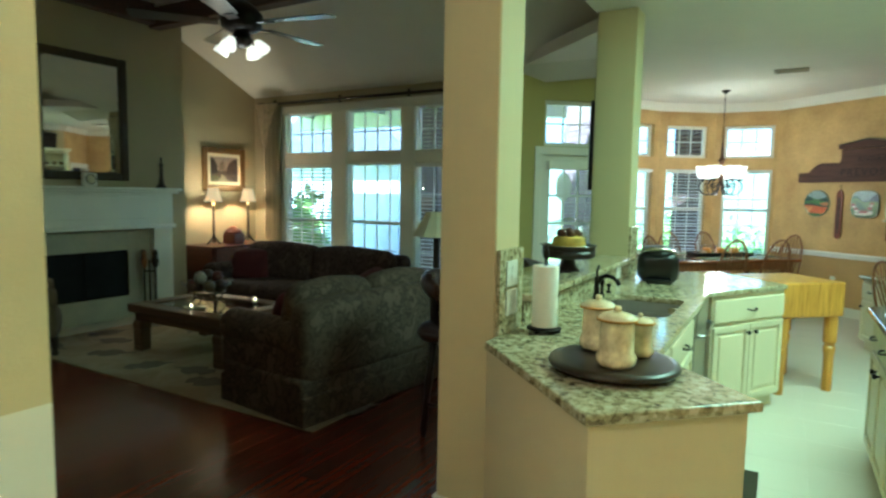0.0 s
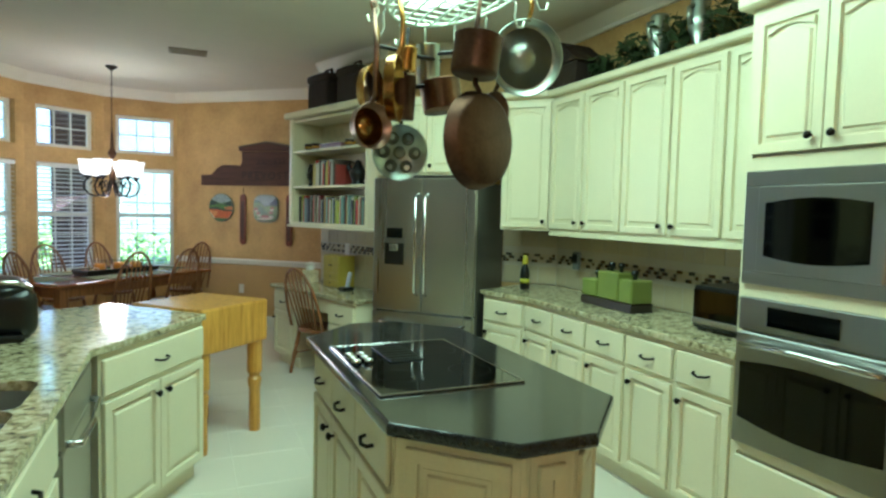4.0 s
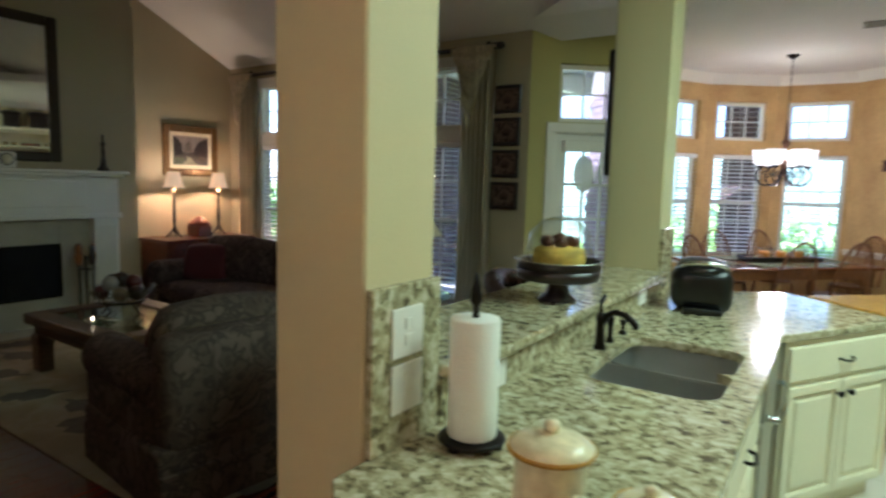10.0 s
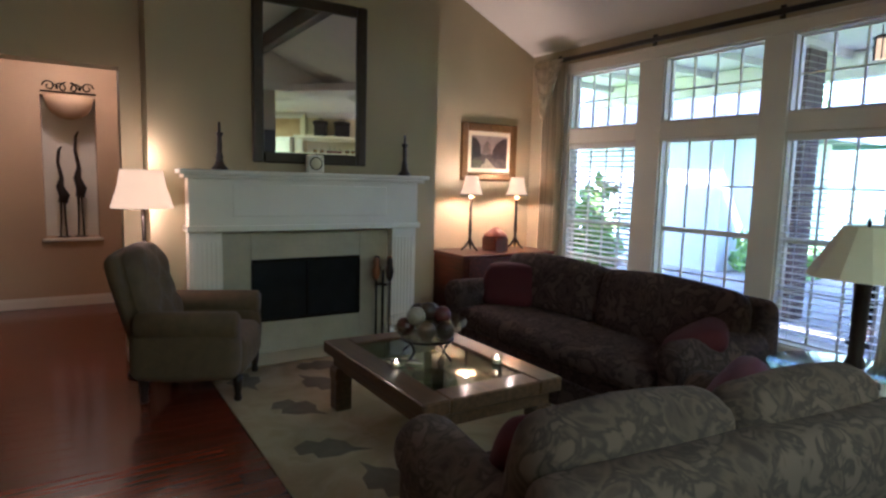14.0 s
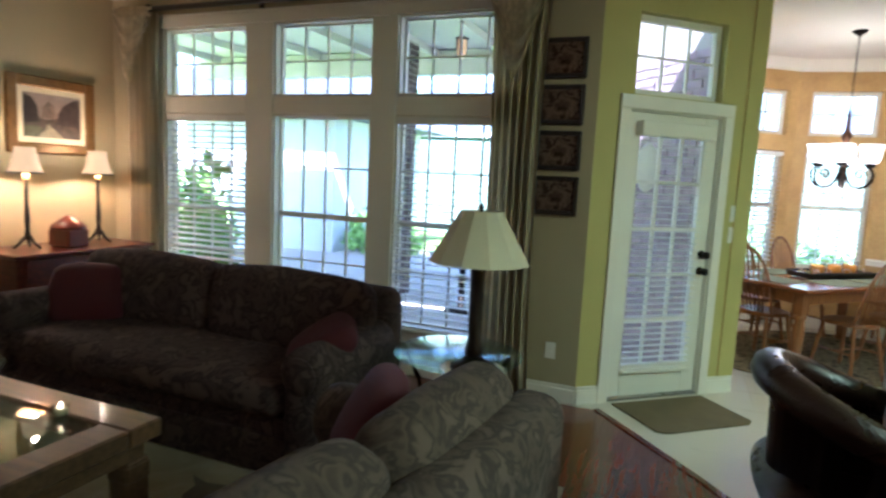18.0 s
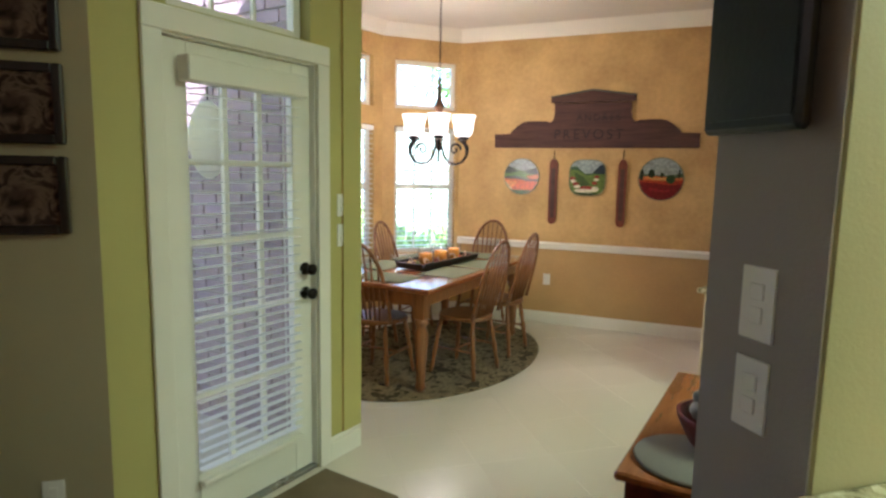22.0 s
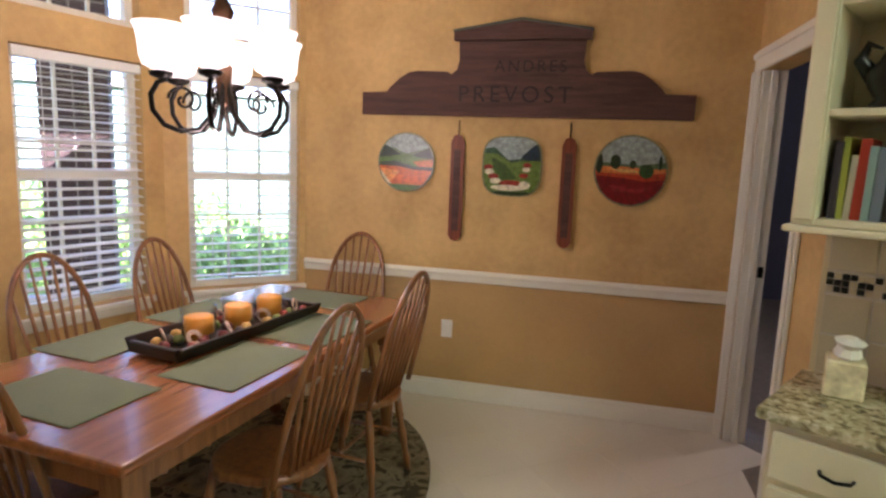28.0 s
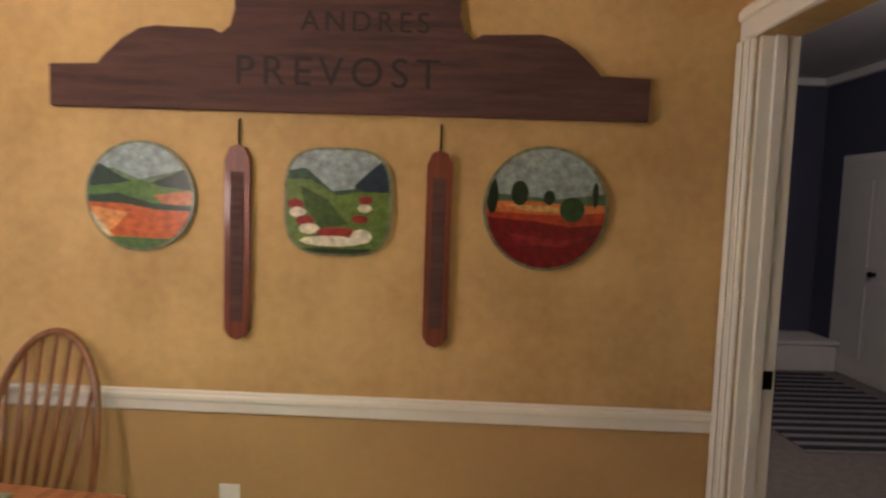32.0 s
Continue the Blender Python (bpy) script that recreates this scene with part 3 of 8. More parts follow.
part("door_leaf", join(box(.26, .03, .022, .375, .07, 2.02, .003), box(.915, .03, .022, 1.03, .07, 2.02, .003), box(.375, .03, .022, .915, .07, .25, .003), box(.375, .03, 1.88, .915, .07, 2.02, .003)), M_TRIM, door)
for b in ((.2505, .2585), (1.0315, 1.0395)):
    part("jamb", box(b[0], -.001, .021, b[1], .13, 2.0295), M_TRIM, door)
part("jamb", box(.2585, -.001, 2.0215, 1.0315, .13, 2.0295), M_TRIM, door)
for i in range(1, 3):
    part("muntin", box(.375 + .18 * i - .012, .04, .25, .375 + .18 * i + .012, .06, 1.88), M_TRIM, door)
for i in range(1, 5):
    part("muntin", box(.375, .042, .25 + .326 * i - .012, .915, .058, .25 + .326 * i + .012), M_TRIM, door)
p = part("pane", box(.375, .048, .25, .915, .052, 1.88), M_GLASS, door)
p.visible_shadow = False
blind(door, .36, .93, .24, 1.94, -.0, .043, 2, 1.0, .027)
part("blind_valance", box(.335, -.045, 1.86, .955, .03, 1.96, .006), M_TRIM, door)
part("blind_foot", box(.36, -.02, .2, .93, .02, .225, .004), M_TRIM, door)
for z in (.93, 1.05):
    part("lock_rose", xf(lathe([(0, 0), (.03, 0), (.032, .008), (.02, .014), (.012, .02), (.012, .04), (.026, .045), (.028, .06), (.018, .068), (0, .07)], 16), pose(.985, .03, z, 90, 0, 0)), M_IRON, door, "dark bronze door knob")
for z in (.3, 1.05, 1.8):
    part("hinge", box(.248, .018, z, .262, .03, z + .1, .003), M_IRON, door)
skirting(DW0, DW1, [(0, .17), (1.12, DL)], .13)

# dining nook
wall("wall_nook_west", DW1, K3, CEIL, M_GOLD, label="ochre nook wall", e0=0)
solid("wall_end", box(1.222, -.013, .131, DL, -.0085, CEIL - .002), M_GREEN, "painted end of the door wall", "wall", dat, "structure")
for i, (a, b, wl) in enumerate(((K3, K2, .1), (K2, K1, .1), (K1, C0, .09))):
    n = length(a, b)
    s0, s1 = (n - .12 - .68, n - .12) if i == 0 else (.12, n - .12) if i == 1 else (.13, n - .04)
    wall("wall_bay_%d" % (i + 1), a, b, CEIL, M_GOLD, [(s0, s1, .68, 2.0), (s0, s1, 2.18, 2.67)], label="ochre bay wall with a garden window", e0=.02, e1=.02)
    window("window_%d" % (8 + 2 * i), along(a, b), s0, s1, .68, 2.0, 3, 3, "white-framed bay window with a raised blind", slats=((0.05, 10, 1.0), (0.05, 12, 1.0), (0.05, 4, 1.0))[i], rail=1.38)
    window("window_%d" % (9 + 2 * i), along(a, b), s0, s1, 2.18, 2.67, 3, 2, "white-framed transom window in the bay")
    bm = join(box(s0 - .04, -.035, .645, min(s1 + .04, n), -.001, .675, .004), box(s0 - .02, -.012, .60, min(s1 + .02, n), -.001, .644, .003))
    solid("trim", bm, M_TRIM, "white sill and apron under the bay window", "trim", along(a, b), "structure")
    crown(a, b, CEIL, .12)
    skirting(a, b, [(0, n)], .13)
PL = length(C0, PE)
pat = along(C0, PE)
wall("wall_plates", C0, PE, CEIL, M_GOLD, label="sponged ochre wall behind the dining table", z0=.82, e0=.02)
wall("wall_plates_dado", C0, PE, .82, M_OLIVE, label="darker ochre dado below the chair rail", e0=.02)
crown(C0, PE, CEIL, .12)
solid("chair_rail", join(box(0, -.018, .775, PL, -.001, .85, .005), box(0, -.03, .815, PL, -.001, .838, .005)), M_TRIM, "white chair rail along the ochre wall", "trim", pat, "structure")
skirting(C0, PE, [(0, PL)], .12)
crown(DW1, K3, CEIL, .12)

# doorway to the blue room
dj = length(PE, DKW0)
jat = along(PE, DKW0)
DO = .79                    # far side of the door opening
wall("wall_doorway", PE, DKW0, CEIL, M_GOLD, [(.09, DO, 0, 2.06)], label="ochre wall with an open doorway", thick=.12)
solid("trim", join(box(.004, -.02, 0, .09, -.001, 2.06, .006), box(.012, -.034, 0, .04, -.02, 2.06, .006), box(.055, -.028, 0, .08, -.02, 2.06, .004), box(DO, -.02, 0, DO + .085, -.001, 2.06, .006), box(DO + .045, -.034, 0, DO + .075, -.02, 2.06, .006), box(.004, -.02, 2.06, DO + .085, -.001, 2.17, .006), box(.012, -.034, 2.12, DO + .085, -.02, 2.155, .006), box(.09, 0, 0, .105, .12, 2.06, .002), box(.105, .04, 0, .117, .075, 2.06, .002), box(DO - .015, 0, 0, DO, .12, 2.06, .002)), M_TRIM, "white door casing with a moulded edge", "trim", jat, "structure")
skirting(PE, DKW0, [(DO + .087, dj - .002)], .12)
solid("strike_plate", box(.1055, .08, .96, .109, .11, 1.02, .001), M_IRON, "dark strike plate on the door jamb", "door hardware", jat, "structure")

# kitchen shell
wall("wall_desk", DKW0, DKW1, CEIL, M_CREAM, label="cream wall behind the desk")
wall("wall_fridge_side", DKW1, FB0, CEIL, M_CREAM, label="cream wall beside the refrigerator")
wall("wall_fridge", FB0, FB1, CEIL, M_GOLD, label="ochre wall behind the refrigerator")
wall("wall_east", FB1, (EAST, .34), CEIL, M_GOLD, label="ochre wall behind the kitchen cabinets")
wall("wall_pantry", (EAST, .34), (3.29, .34), CEIL, M_GOLD, label="ochre return wall beside the ovens")
wall("wall_pantry_side", (3.29, .34), (3.29, -3.4), CEIL, M_GOLD, label="ochre kitchen wall")
wall("wall_south", (3.29, -3.4), (0.0, -3.4), CEIL, M_GOLD, label="ochre wall at the kitchen's end", e0=.14)
wall("wall_hall", (0.0, -3.4), (0.0, -1.80), CEIL, M_CREAM, thick=.14, z0=1.16, label="cream wall end beside the kitchen entry")
wall("wall_hall_dado", (0.0, -3.4), (0.0, -1.80), 1.16, M_TRIM, thick=.146, label="white wainscot on the wall end")
wall("wall_living_south", (-.14, -3.4), (-5.94, -3.4), 2.95, M_SAGE, label="sage living room wall", e0=0)
for a, b in ((PE, DKW0), (DKW0, DKW1), (FB0, FB1), (FB1, (EAST, .34))):
    crown(a, b, CEIL, .11)

# columns and low wall of the breakfast bar
for nm, (x0, y0, x1, y1), lab in (("column_south", (-.265, 0, .015, .26), "square cream column at the end of the breakfast bar"), ("column_north", (-.28, 2.46, .03, 2.70), "square cream column beside the dining nook")):
    solid(nm, box(x0, y0, 0, x1, y1, CEIL - .002, .006), M_CREAM if nm == "column_south" else M_COLB, lab, "column", kind="structure")
# thin facing that gives this side of the column a greyer colour
solid("column_face", box(-.2835, 2.463, .121, -.2803, 2.697, CEIL - .003), M_SAGEG, "thin grey-beige facing on the column's living room side", "column", kind="structure")
solid("wall_bar", box(-.14, .262, 0, .02, 2.458, 1.038), M_BASE, "low wall under the breakfast bar", "wall", kind="structure")
for nm, (x0, y0, x1, y1) in (("column_south", (-.265, 0, .015, .26)), ("column_north", (-.28, 2.46, .03, 2.70))):
    t = .014
    bm = join(box(x0 - t, y0 - t, 0, x0 - .001, y1 + t, .12, .003), box(x0 - .001, y0 - t, 0, x1 + t if nm == "column_north" else x1 - .0, y0 - .001, .12, .003), box(x0 - .001, y1 + .001, 0, x1, y1 + t, .12, .003))
    solid("baseboard", bm, M_TRIM, "white baseboard round the column", "trim", kind="structure")

# ceilings
flat = [(-.30, -3.55), (3.45, -3.55), (3.45, .3), (4.1, .3), (4.1, 3.5), (3.0, 4.6), (3.3, 6.4), (1.0, 8.15), (0.0, 8.05), (-.75, 7.5), (-1.72, 6.0), (-.75, 5.05), (-1.78, 4.15), (-1.55, 4.0), (-.30, 2.9)]
solid("ceiling", prism(flat, CEIL, CEIL + .12), M_CEIL, "flat matt white kitchen and nook ceiling", "ceiling", kind="structure")
bm = bmesh.new()
ys = [4.3, 2.387, -1.286, -3.55]
vv = [[bm.verts.new((x, y, vault(y) + dz)) for x in (-8.2, -.30)] for y in ys for dz in (0, .12)]
for a, b in ((0, 2), (2, 4), (4, 6)):
    bm.faces.new((vv[a][0], vv[a][1], vv[b][1], vv[b][0]))
    bm.faces.new((vv[a + 1][0], vv[b + 1][0], vv[b + 1][1], vv[a + 1][1]))
solid("ceiling_vault", bm, M_CEIL, "sloping matt white living room ceiling", "ceiling", kind="structure")
# gable over the bar, above the flat ceiling
solid("wall_gable", xf(prism([(-3.55, CEIL + .125), (4.0, CEIL + .125), (4.0, 3.13), (2.387, 3.80), (-1.286, 3.80), (-3.55, 2.97)][1:5] + [(-3.1, CEIL + .125)], 0, .1), Matrix(((0, 0, 1, -.30), (1, 0, 0, 0), (0, 1, 0, 0), (0, 0, 0, 1)))), M_CEIL, "gable above the breakfast bar", "wall", kind="structure")
for y in (2.22, -1.28):
    solid("purlin_beam", box(-5.655, y, 3.47, -.31, y + .16, 3.70, .01), M_BEAM, "dark stained beam where the ceiling slope begins", "beam", kind="structure")
solid("wall_beam", box(-5.655, -1.119, 3.50, -5.50, 2.219, 3.735, .01), M_BEAM, "dark stained beam along the chimney breast", "beam", kind="structure")

# west side of the living room: alcoves, chimney breast, hall opening
AX, BX = -5.94, -5.66
wall("wall_alcove_north", (AX, 2.69), NW, 3.6, M_SAGE, label="sage alcove wall beside the chimney breast", e1=.14)
wall("wall_alcove_south", (AX, -3.4), (AX, .12), 4.6, M_SAGE, [(2.50, 3.37, 0, 2.33)], label="sage wall with an opening to the hall", thick=.2)
solid("chimney_breast", prism([(AX - .6, .13), (BX, .13), (BX, 2.68), (AX - .6, 2.68)], 0, 4.5), M_SAGE, "sage painted chimney breast up to the vaulted ceiling", "wall", kind="structure")
HX = -8.5
wall("wall_hall_back", (HX, -2.6), (HX, 1.2), 2.9, M_TAN, [(1.99, 2.51, .78, 2.345)], thick=.3, label="tan hall wall with a lit niche")
solid("niche_back", box(HX - .32, -.75, .7, HX - .30, .05, 2.45), M_TRIM, "white back of the hall niche", "wall", kind="structure")
solid("niche_sill", box(HX - .32, -.64, .745, HX + .035, -.06, .778, .006), M_TRIM, "white niche sill", "trim", kind="structure")
solid("ceiling_hall", box(HX - .3, -2.6, 2.75, -6.15, 1.2, 2.85), M_CEIL, "hall ceiling", "ceiling", kind="structure")
wall("wall_hall_south", (-6.14, -2.6), (HX, -2.6), 2.8, M_TAN, label="tan hall end wall")
wall("wall_hall_north", (HX, .30), (-6.56, .30), 2.8, M_TAN, label="tan hall end wall", thick=.02)
skirting((HX, -2.6), (HX, 1.2), [(0, 2.89)], .12)
skirting((AX, -3.4), (AX, .12), [(0, 2.50), (3.37, 3.52)], .12)
skirting((AX, 2.69), NW, [(0, 1.43)], .12)

# floors
solid("floor_living", box(-9.0, -3.6, -.06, .3, 4.2, -.012), M_FLOORG, "underlay of the living room boards", "floor", kind="structure")
solid("floor_kitchen", prism([(-2.0, 4.02), (-.42, 3.0), (-.29, -.05), (.02, -3.5), (4.1, -3.5), (4.1, 8.3), (-2.0, 8.3)], -.05, -.008), M_GROUT, "grout bed under the kitchen tiles", "floor", kind="structure")
# blue room beyond the doorway
bo = along(PE, DKW0)
solid("floor_blue_room", xf(box(-4.3, .0, -.05, 1.06, 3.1, -.004), bo), mat("grey-beige carpet", rgb("#7d7468"), .95, var=.2, scale=20, fine=200, bump=.5), "grey-beige carpet in the blue room", "floor", kind="structure")
for nm, b in (("wall_blue_back", (-4.3, 3.0, 0, 1.06, 3.1, 2.9)), ("wall_blue_left", (-4.3, .142, 0, -4.2, 3.0, 2.9)), ("wall_blue_right", (1.02, .121, 0, 1.06, 3.0, 2.9)), ("wall_blue_front", (-4.2, .1, 0, -.15, .14, 2.9))):
    solid(nm, xf(box(*b), bo), M_BLUE, "slate blue painted wall in the next room", "wall", kind="structure")
solid("ceiling_blue", xf(box(-4.3, .121, 2.9, 1.06, 3.1, 2.98), bo), M_CEIL, "white ceiling in the blue room", "ceiling", kind="structure")
solid("trim", join(xf(box(-4.199, 2.93, 2.82, 1.019, 2.998, 2.899, .01), bo), xf(box(-4.198, .145, 2.82, -4.13, 2.929, 2.899, .01), bo)), M_TRIM, "white crown moulding in the blue room", "trim", kind="structure")
bd = thing("door_2", "white panelled door with a dark knob in the blue room", "door", bo @ pose(-3.76, 2.998, 0), kind="structure")
part("door_leaf", box(0, -.03, 0, .8, -.002, 2.03, .004), M_TRIM, bd)
for zz in ((.2, .9), (1.05, 1.85)):
    for xx in ((.1, .36), (.44, .7)):
        part("panel", box(xx[0], -.036, zz[0], xx[1], -.03, zz[1], .005), M_TRIM, bd)
part("knob", xf(lathe([(0, 0), (.02, 0), (.012, .02), (.028, .04), (.02, .06), (0, .065)], 12), pose(.46, -.03, 1.0, 90, 0, 0)), M_IRON, bd)
part("casing", join(box(-.09, -.02, 0, -.001, -.001, 2.1, .004), box(.801, -.02, 0, .89, -.001, 2.1, .004), box(-.001, -.02, 2.032, .801, -.001, 2.1, .004)), M_TRIM, bd)
rg = thing("striped_rug", "dark and grey striped rug on the blue room carpet", "rug", bo)
part("backing", box(-3.6, 1.45, -.003, -1.72, 2.75, .006), mat("grey rug weave", rgb("#8b8580"), .95, var=.15, scale=16, fine=200, bump=.4), rg)
stp = data("stripe", box(0, 1.45, .0061, .065, 2.75, .010), mat("dark rug stripe", rgb("#2e2b2e"), .95))
for i in range(14):
    part("stripe", stp, None, rg, at=pose(-3.575 + .135 * i, 0, 0))
ctn = thing("white_chest", "low white chest in the corner of the blue room", "chest", bo @ pose(-4.17, 2.36, -.004))
part("body", box(0, 0, 0, .48, .6, .26, .01), M_TRIM, ctn)
part("lid", box(-.015, -.02, .261, .50, .62, .30, .01), M_TRIM, ctn)


# ---- kitchen ----
CT = 0.92
slab = [(.02, -.10), (.64, -.72), (1.07, -.31), (.69, .07), (.69, 1.93), (1.14, 2.69), (.62, 3.22), (.04, 2.80)]
sx0, sx1, sy0, sy1 = .18, .60, .86, 1.52
bm = join(prism([(.022, -.10), (.64, -.72), (1.07, -.31), (.69, .07), (.69, sy0), (.022, sy0)], CT - .035, CT, .006), prism([(.022, sy0), (sx0, sy0), (sx0, sy1), (.022, sy1)], CT - .035, CT), prism([(sx1, sy0), (.69, sy0), (.69, sy1), (sx1, sy1)], CT - .035, CT), prism([(.022, sy1), (.69, sy1), (.69, 1.93), (1.14, 2.69), (.62, 3.22), (.04, 2.80), (.022, 2.4)], CT - .035, CT, .006))


def fillet(x, y, sx, sy, r=.085):
    """Rounded inner corner of the sink cut-out."""
    arc = [(x + sx * (r - r * math.sin(k * math.pi / 12)), y + sy * (r - r * math.cos(k * math.pi / 12))) for k in range(7)]
    return prism([(x, y)] + arc, CT - .035, CT - .0003)


bm = join(bm, fillet(sx0, sy0, 1, 1), fillet(sx1, sy0, -1, 1), fillet(sx0, sy1, 1, -1), fillet(sx1, sy1, -1, -1), fillet(sx1, 1.18, -1, 1, .05), fillet(sx1, 1.18, -1, -1, .05))
solid("worktop", bm, M_GRAN, "polished cream and olive granite worktop of the peninsula", "countertop")
solid("bar_ledge", prism([(-.36, .262), (.09, .262), (.09, 2.456), (-.36, 2.456)], 1.04, 1.075, .008), M_GRAN, "raised granite breakfast bar ledge", "countertop")
solid("splashback", box(.0215, .262, CT + .001, .045, 2.456, 1.038), M_GRAN, "granite splashback behind the sink", "splashback")
solid("column_splash", join(box(.021, -.0, CT + .001, .04, .26, 1.30, .003)), M_GRAN, "granite upstand on the column", "splashback")
solid("column_splash", join(box(.031, 2.46, CT + .001, .05, 2.70, 1.31, .003)), M_GRAN, "granite upstand on the column", "splashback")
# carcass under the peninsula
solid("peninsula_base", prism([(.022, -.08), (.64, -.69), (1.03, -.31), (.66, .05), (.10, .05)], 0, CT - .036), M_BASE, "painted end panel under the peninsula worktop", "cabinet")
for i, (y0, y1, c) in enumerate(((.06, .50, 1), (.50, 1.30, 2))):
    base_cabinet("base_cabinet", along((.66, y0), (.66, y1)) , y1 - y0, .60, CT - .036, M_CAB, c, "cream panelled base cabinet under the granite worktop", group="peninsula cabinets", low=.25 if i else 0.0)
dw = thing("dishwasher", "stainless steel dishwasher under the worktop beside the sink", "dishwasher", along((.66, 1.31), (.66, 1.91)))
part("body", box(0, 0, .1, .60, .58, .67), M_BLACK, dw)
part("front_frame", box(0, 0, .671, .60, .02, CT - .037), M_BLACK, dw)
part("door", box(.005, -.025, .1, .595, -.001, .72, .006), M_STEEL, dw)
part("control_panel", box(.005, -.03, .73, .595, -.001, CT - .04, .006), M_STEEL, dw)
part("handle", tube([(.05, -.03, .74), (.06, -.065, .735), (.3, -.075, .73), (.54, -.065, .735), (.55, -.03, .74)], .012, 8), M_CHROME, dw)
A0, A1 = (.70, 2.0), (1.12, 2.70)
base_cabinet("base_cabinet", along(A0, A1), length(A0, A1), .45, CT - .036, M_CAB, 2, "cream panelled base cabinet at the peninsula's end", group="peninsula cabinets")

# sink and tap
sk = thing("sink", "double-bowl stainless steel undermount sink in the worktop", "sink", pose(0, 0, 0))
def bowl(y0, y1, d):
    """Pressed steel bowl with rounded corners and a dished floor."""
    bm = bmesh.new()
    cx, cy, rx, ry = (sx0 + sx1) / 2, (y0 + y1) / 2, (sx1 - sx0) / 2 + .012, (y1 - y0) / 2
    rings = []
    for k, z in ((1.0, 0), (.985, -.3), (.97, -.7), (.93, -.88), (.85, -.96), (.6, -.99), (.12, -1.0)):
        ring = []
        for i in range(48):
            c, q = math.cos(i * math.pi / 24), math.sin(i * math.pi / 24)
            ring.append(bm.verts.new((cx + rx * k * math.copysign(abs(c) ** .3, c), cy + ry * k * math.copysign(abs(q) ** .3, q), CT - .036 + z * d)))
        rings.append(ring)
    for p, q in zip(rings, rings[1:]):
        for i in range(48):
            bm.faces.new((p[i], p[(i + 1) % 48], q[(i + 1) % 48], q[i])).smooth = True
    bm.faces.new(rings[-1])
    bmesh.ops.recalc_face_normals(bm, faces=bm.faces[:])
    bmesh.ops.reverse_faces(bm, faces=bm.faces[:])
    return bm


for y0, y1, d in ((sy0 - .012, 1.178, .2), (1.192, sy1 + .012, .17)):
    part("bowl", bowl(y0, y1, d), M_SINK, sk)
    part("drain", xf(lathe([(0, 0), (.03, 0), (.04, .003), (.028, .004), (0, .002)], 16), pose((sx0 + sx1) / 2, (y0 + y1) / 2, CT - .0358 - d)), M_CHROME, sk)
part("divider", box(sx0 - .01, 1.176, CT - .075, sx1 + .01, 1.194, CT - .0375, .006), M_SINK, sk)
tp = thing("kitchen_tap", "oil-rubbed bronze gooseneck kitchen tap with a side sprayer", "tap", pose(.13, 1.22, CT + .001) @ Matrix.Scale(.8, 4))
part("base", lathe([(.03, 0), (.03, .01), (.022, .03), (.02, .12), (.024, .14), (.02, .17), (0, .18)], 16), M_IRON, tp)
part("spout", tube([(.0, 0, .11), (.03, 0, .165), (.07, 0, .185), (.12, 0, .175), (.16, 0, .14), (.165, 0, .12)], .016, 8), M_IRON, tp)
part("lever", tube([(0, 0, .17), (-.01, .02, .21), (-.005, .06, .25)], .010, 6), M_IRON, tp)
part("sprayer", xf(lathe([(.02, 0), (.02, .015), (.012, .03), (.014, .09), (.02, .12), (.01, .14), (0, .14)], 12), pose(0, .15, 0)), M_IRON, tp)
part("soap_pump", xf(lathe([(.022, 0), (.022, .012), (.01, .02), (.01, .05), (.02, .06), (.018, .075), (0, .08)], 12), pose(0, .36, 0)), M_IRON, tp)

# island
IX, IY = (1.55, 2.335), (.46, 2.20)
c = .27
octo = [(IX[0] + c, IY[0]), (IX[1] - c, IY[0]), (IX[1], IY[0] + c), (IX[1], IY[1] - c), (IX[1] - c, IY[1]), (IX[0] + c, IY[1]), (IX[0], IY[1] - c), (IX[0], IY[0] + c)]
cx, cy = sum(IX) / 2, sum(IY) / 2
ins = [(x + (.045 if x < cx else -.045), y + (.045 if y < cy else -.045)) for x, y in octo]
isl = thing("kitchen_island", "cream glazed octagonal kitchen island with panelled sides", "kitchen island", pose(0, 0, 0))
part("body", prism(ins, .1, CT - .041), M_CAB2, isl)
part("toe_kick", prism([(x + (.05 if x < cx else -.05), y + (.05 if y < cy else -.05)) for x, y in ins], 0, .099), M_CAB2, isl)
for i in range(8):
    a, b = ins[i], ins[(i + 1) % 8]
    n = length(a, b)
    h = part("side", box(.012, -.004, .11, n - .012, -.0005, .872), M_CAB2, isl, at=along(a, b))
    if n > .9:
        k = 3
        for j in range(k):
            w = (n - .04) / k
            d = part("drawer", box(.02 + w * j + .004, -.02, .70, .02 + w * (j + 1) - .004, -.001, .86, .006), M_CAB2, isl, at=along(a, b))
            handle(d, .02 + w * (j + .5), -.021, .78)
            d = panel_door(isl, .02 + w * j + .004, .02 + w * (j + 1) - .004, .13, .68, -.001, M_CAB2, at=along(a, b))
            knob(d, .02 + w * (j + (.85 if j % 2 == 0 else .15)), -.021, .62)
    else:
        panel_door(isl, .035, n - .035, .15, .84, -.001, M_CAB2, "panel_frame", t=.018, at=along(a, b))
solid("island_worktop", prism(octo, CT - .04, CT, .012, 3), M_BLACKG, "polished black granite island worktop", "countertop")
ck = thing("cooktop", "black glass electric cooktop with a steel edge and knobs", "cooktop", pose(1.60, .95, CT + .0005))
part("glass", box(.008, .008, 0, .522, .712, .006, .002), M_BGLASS, ck)
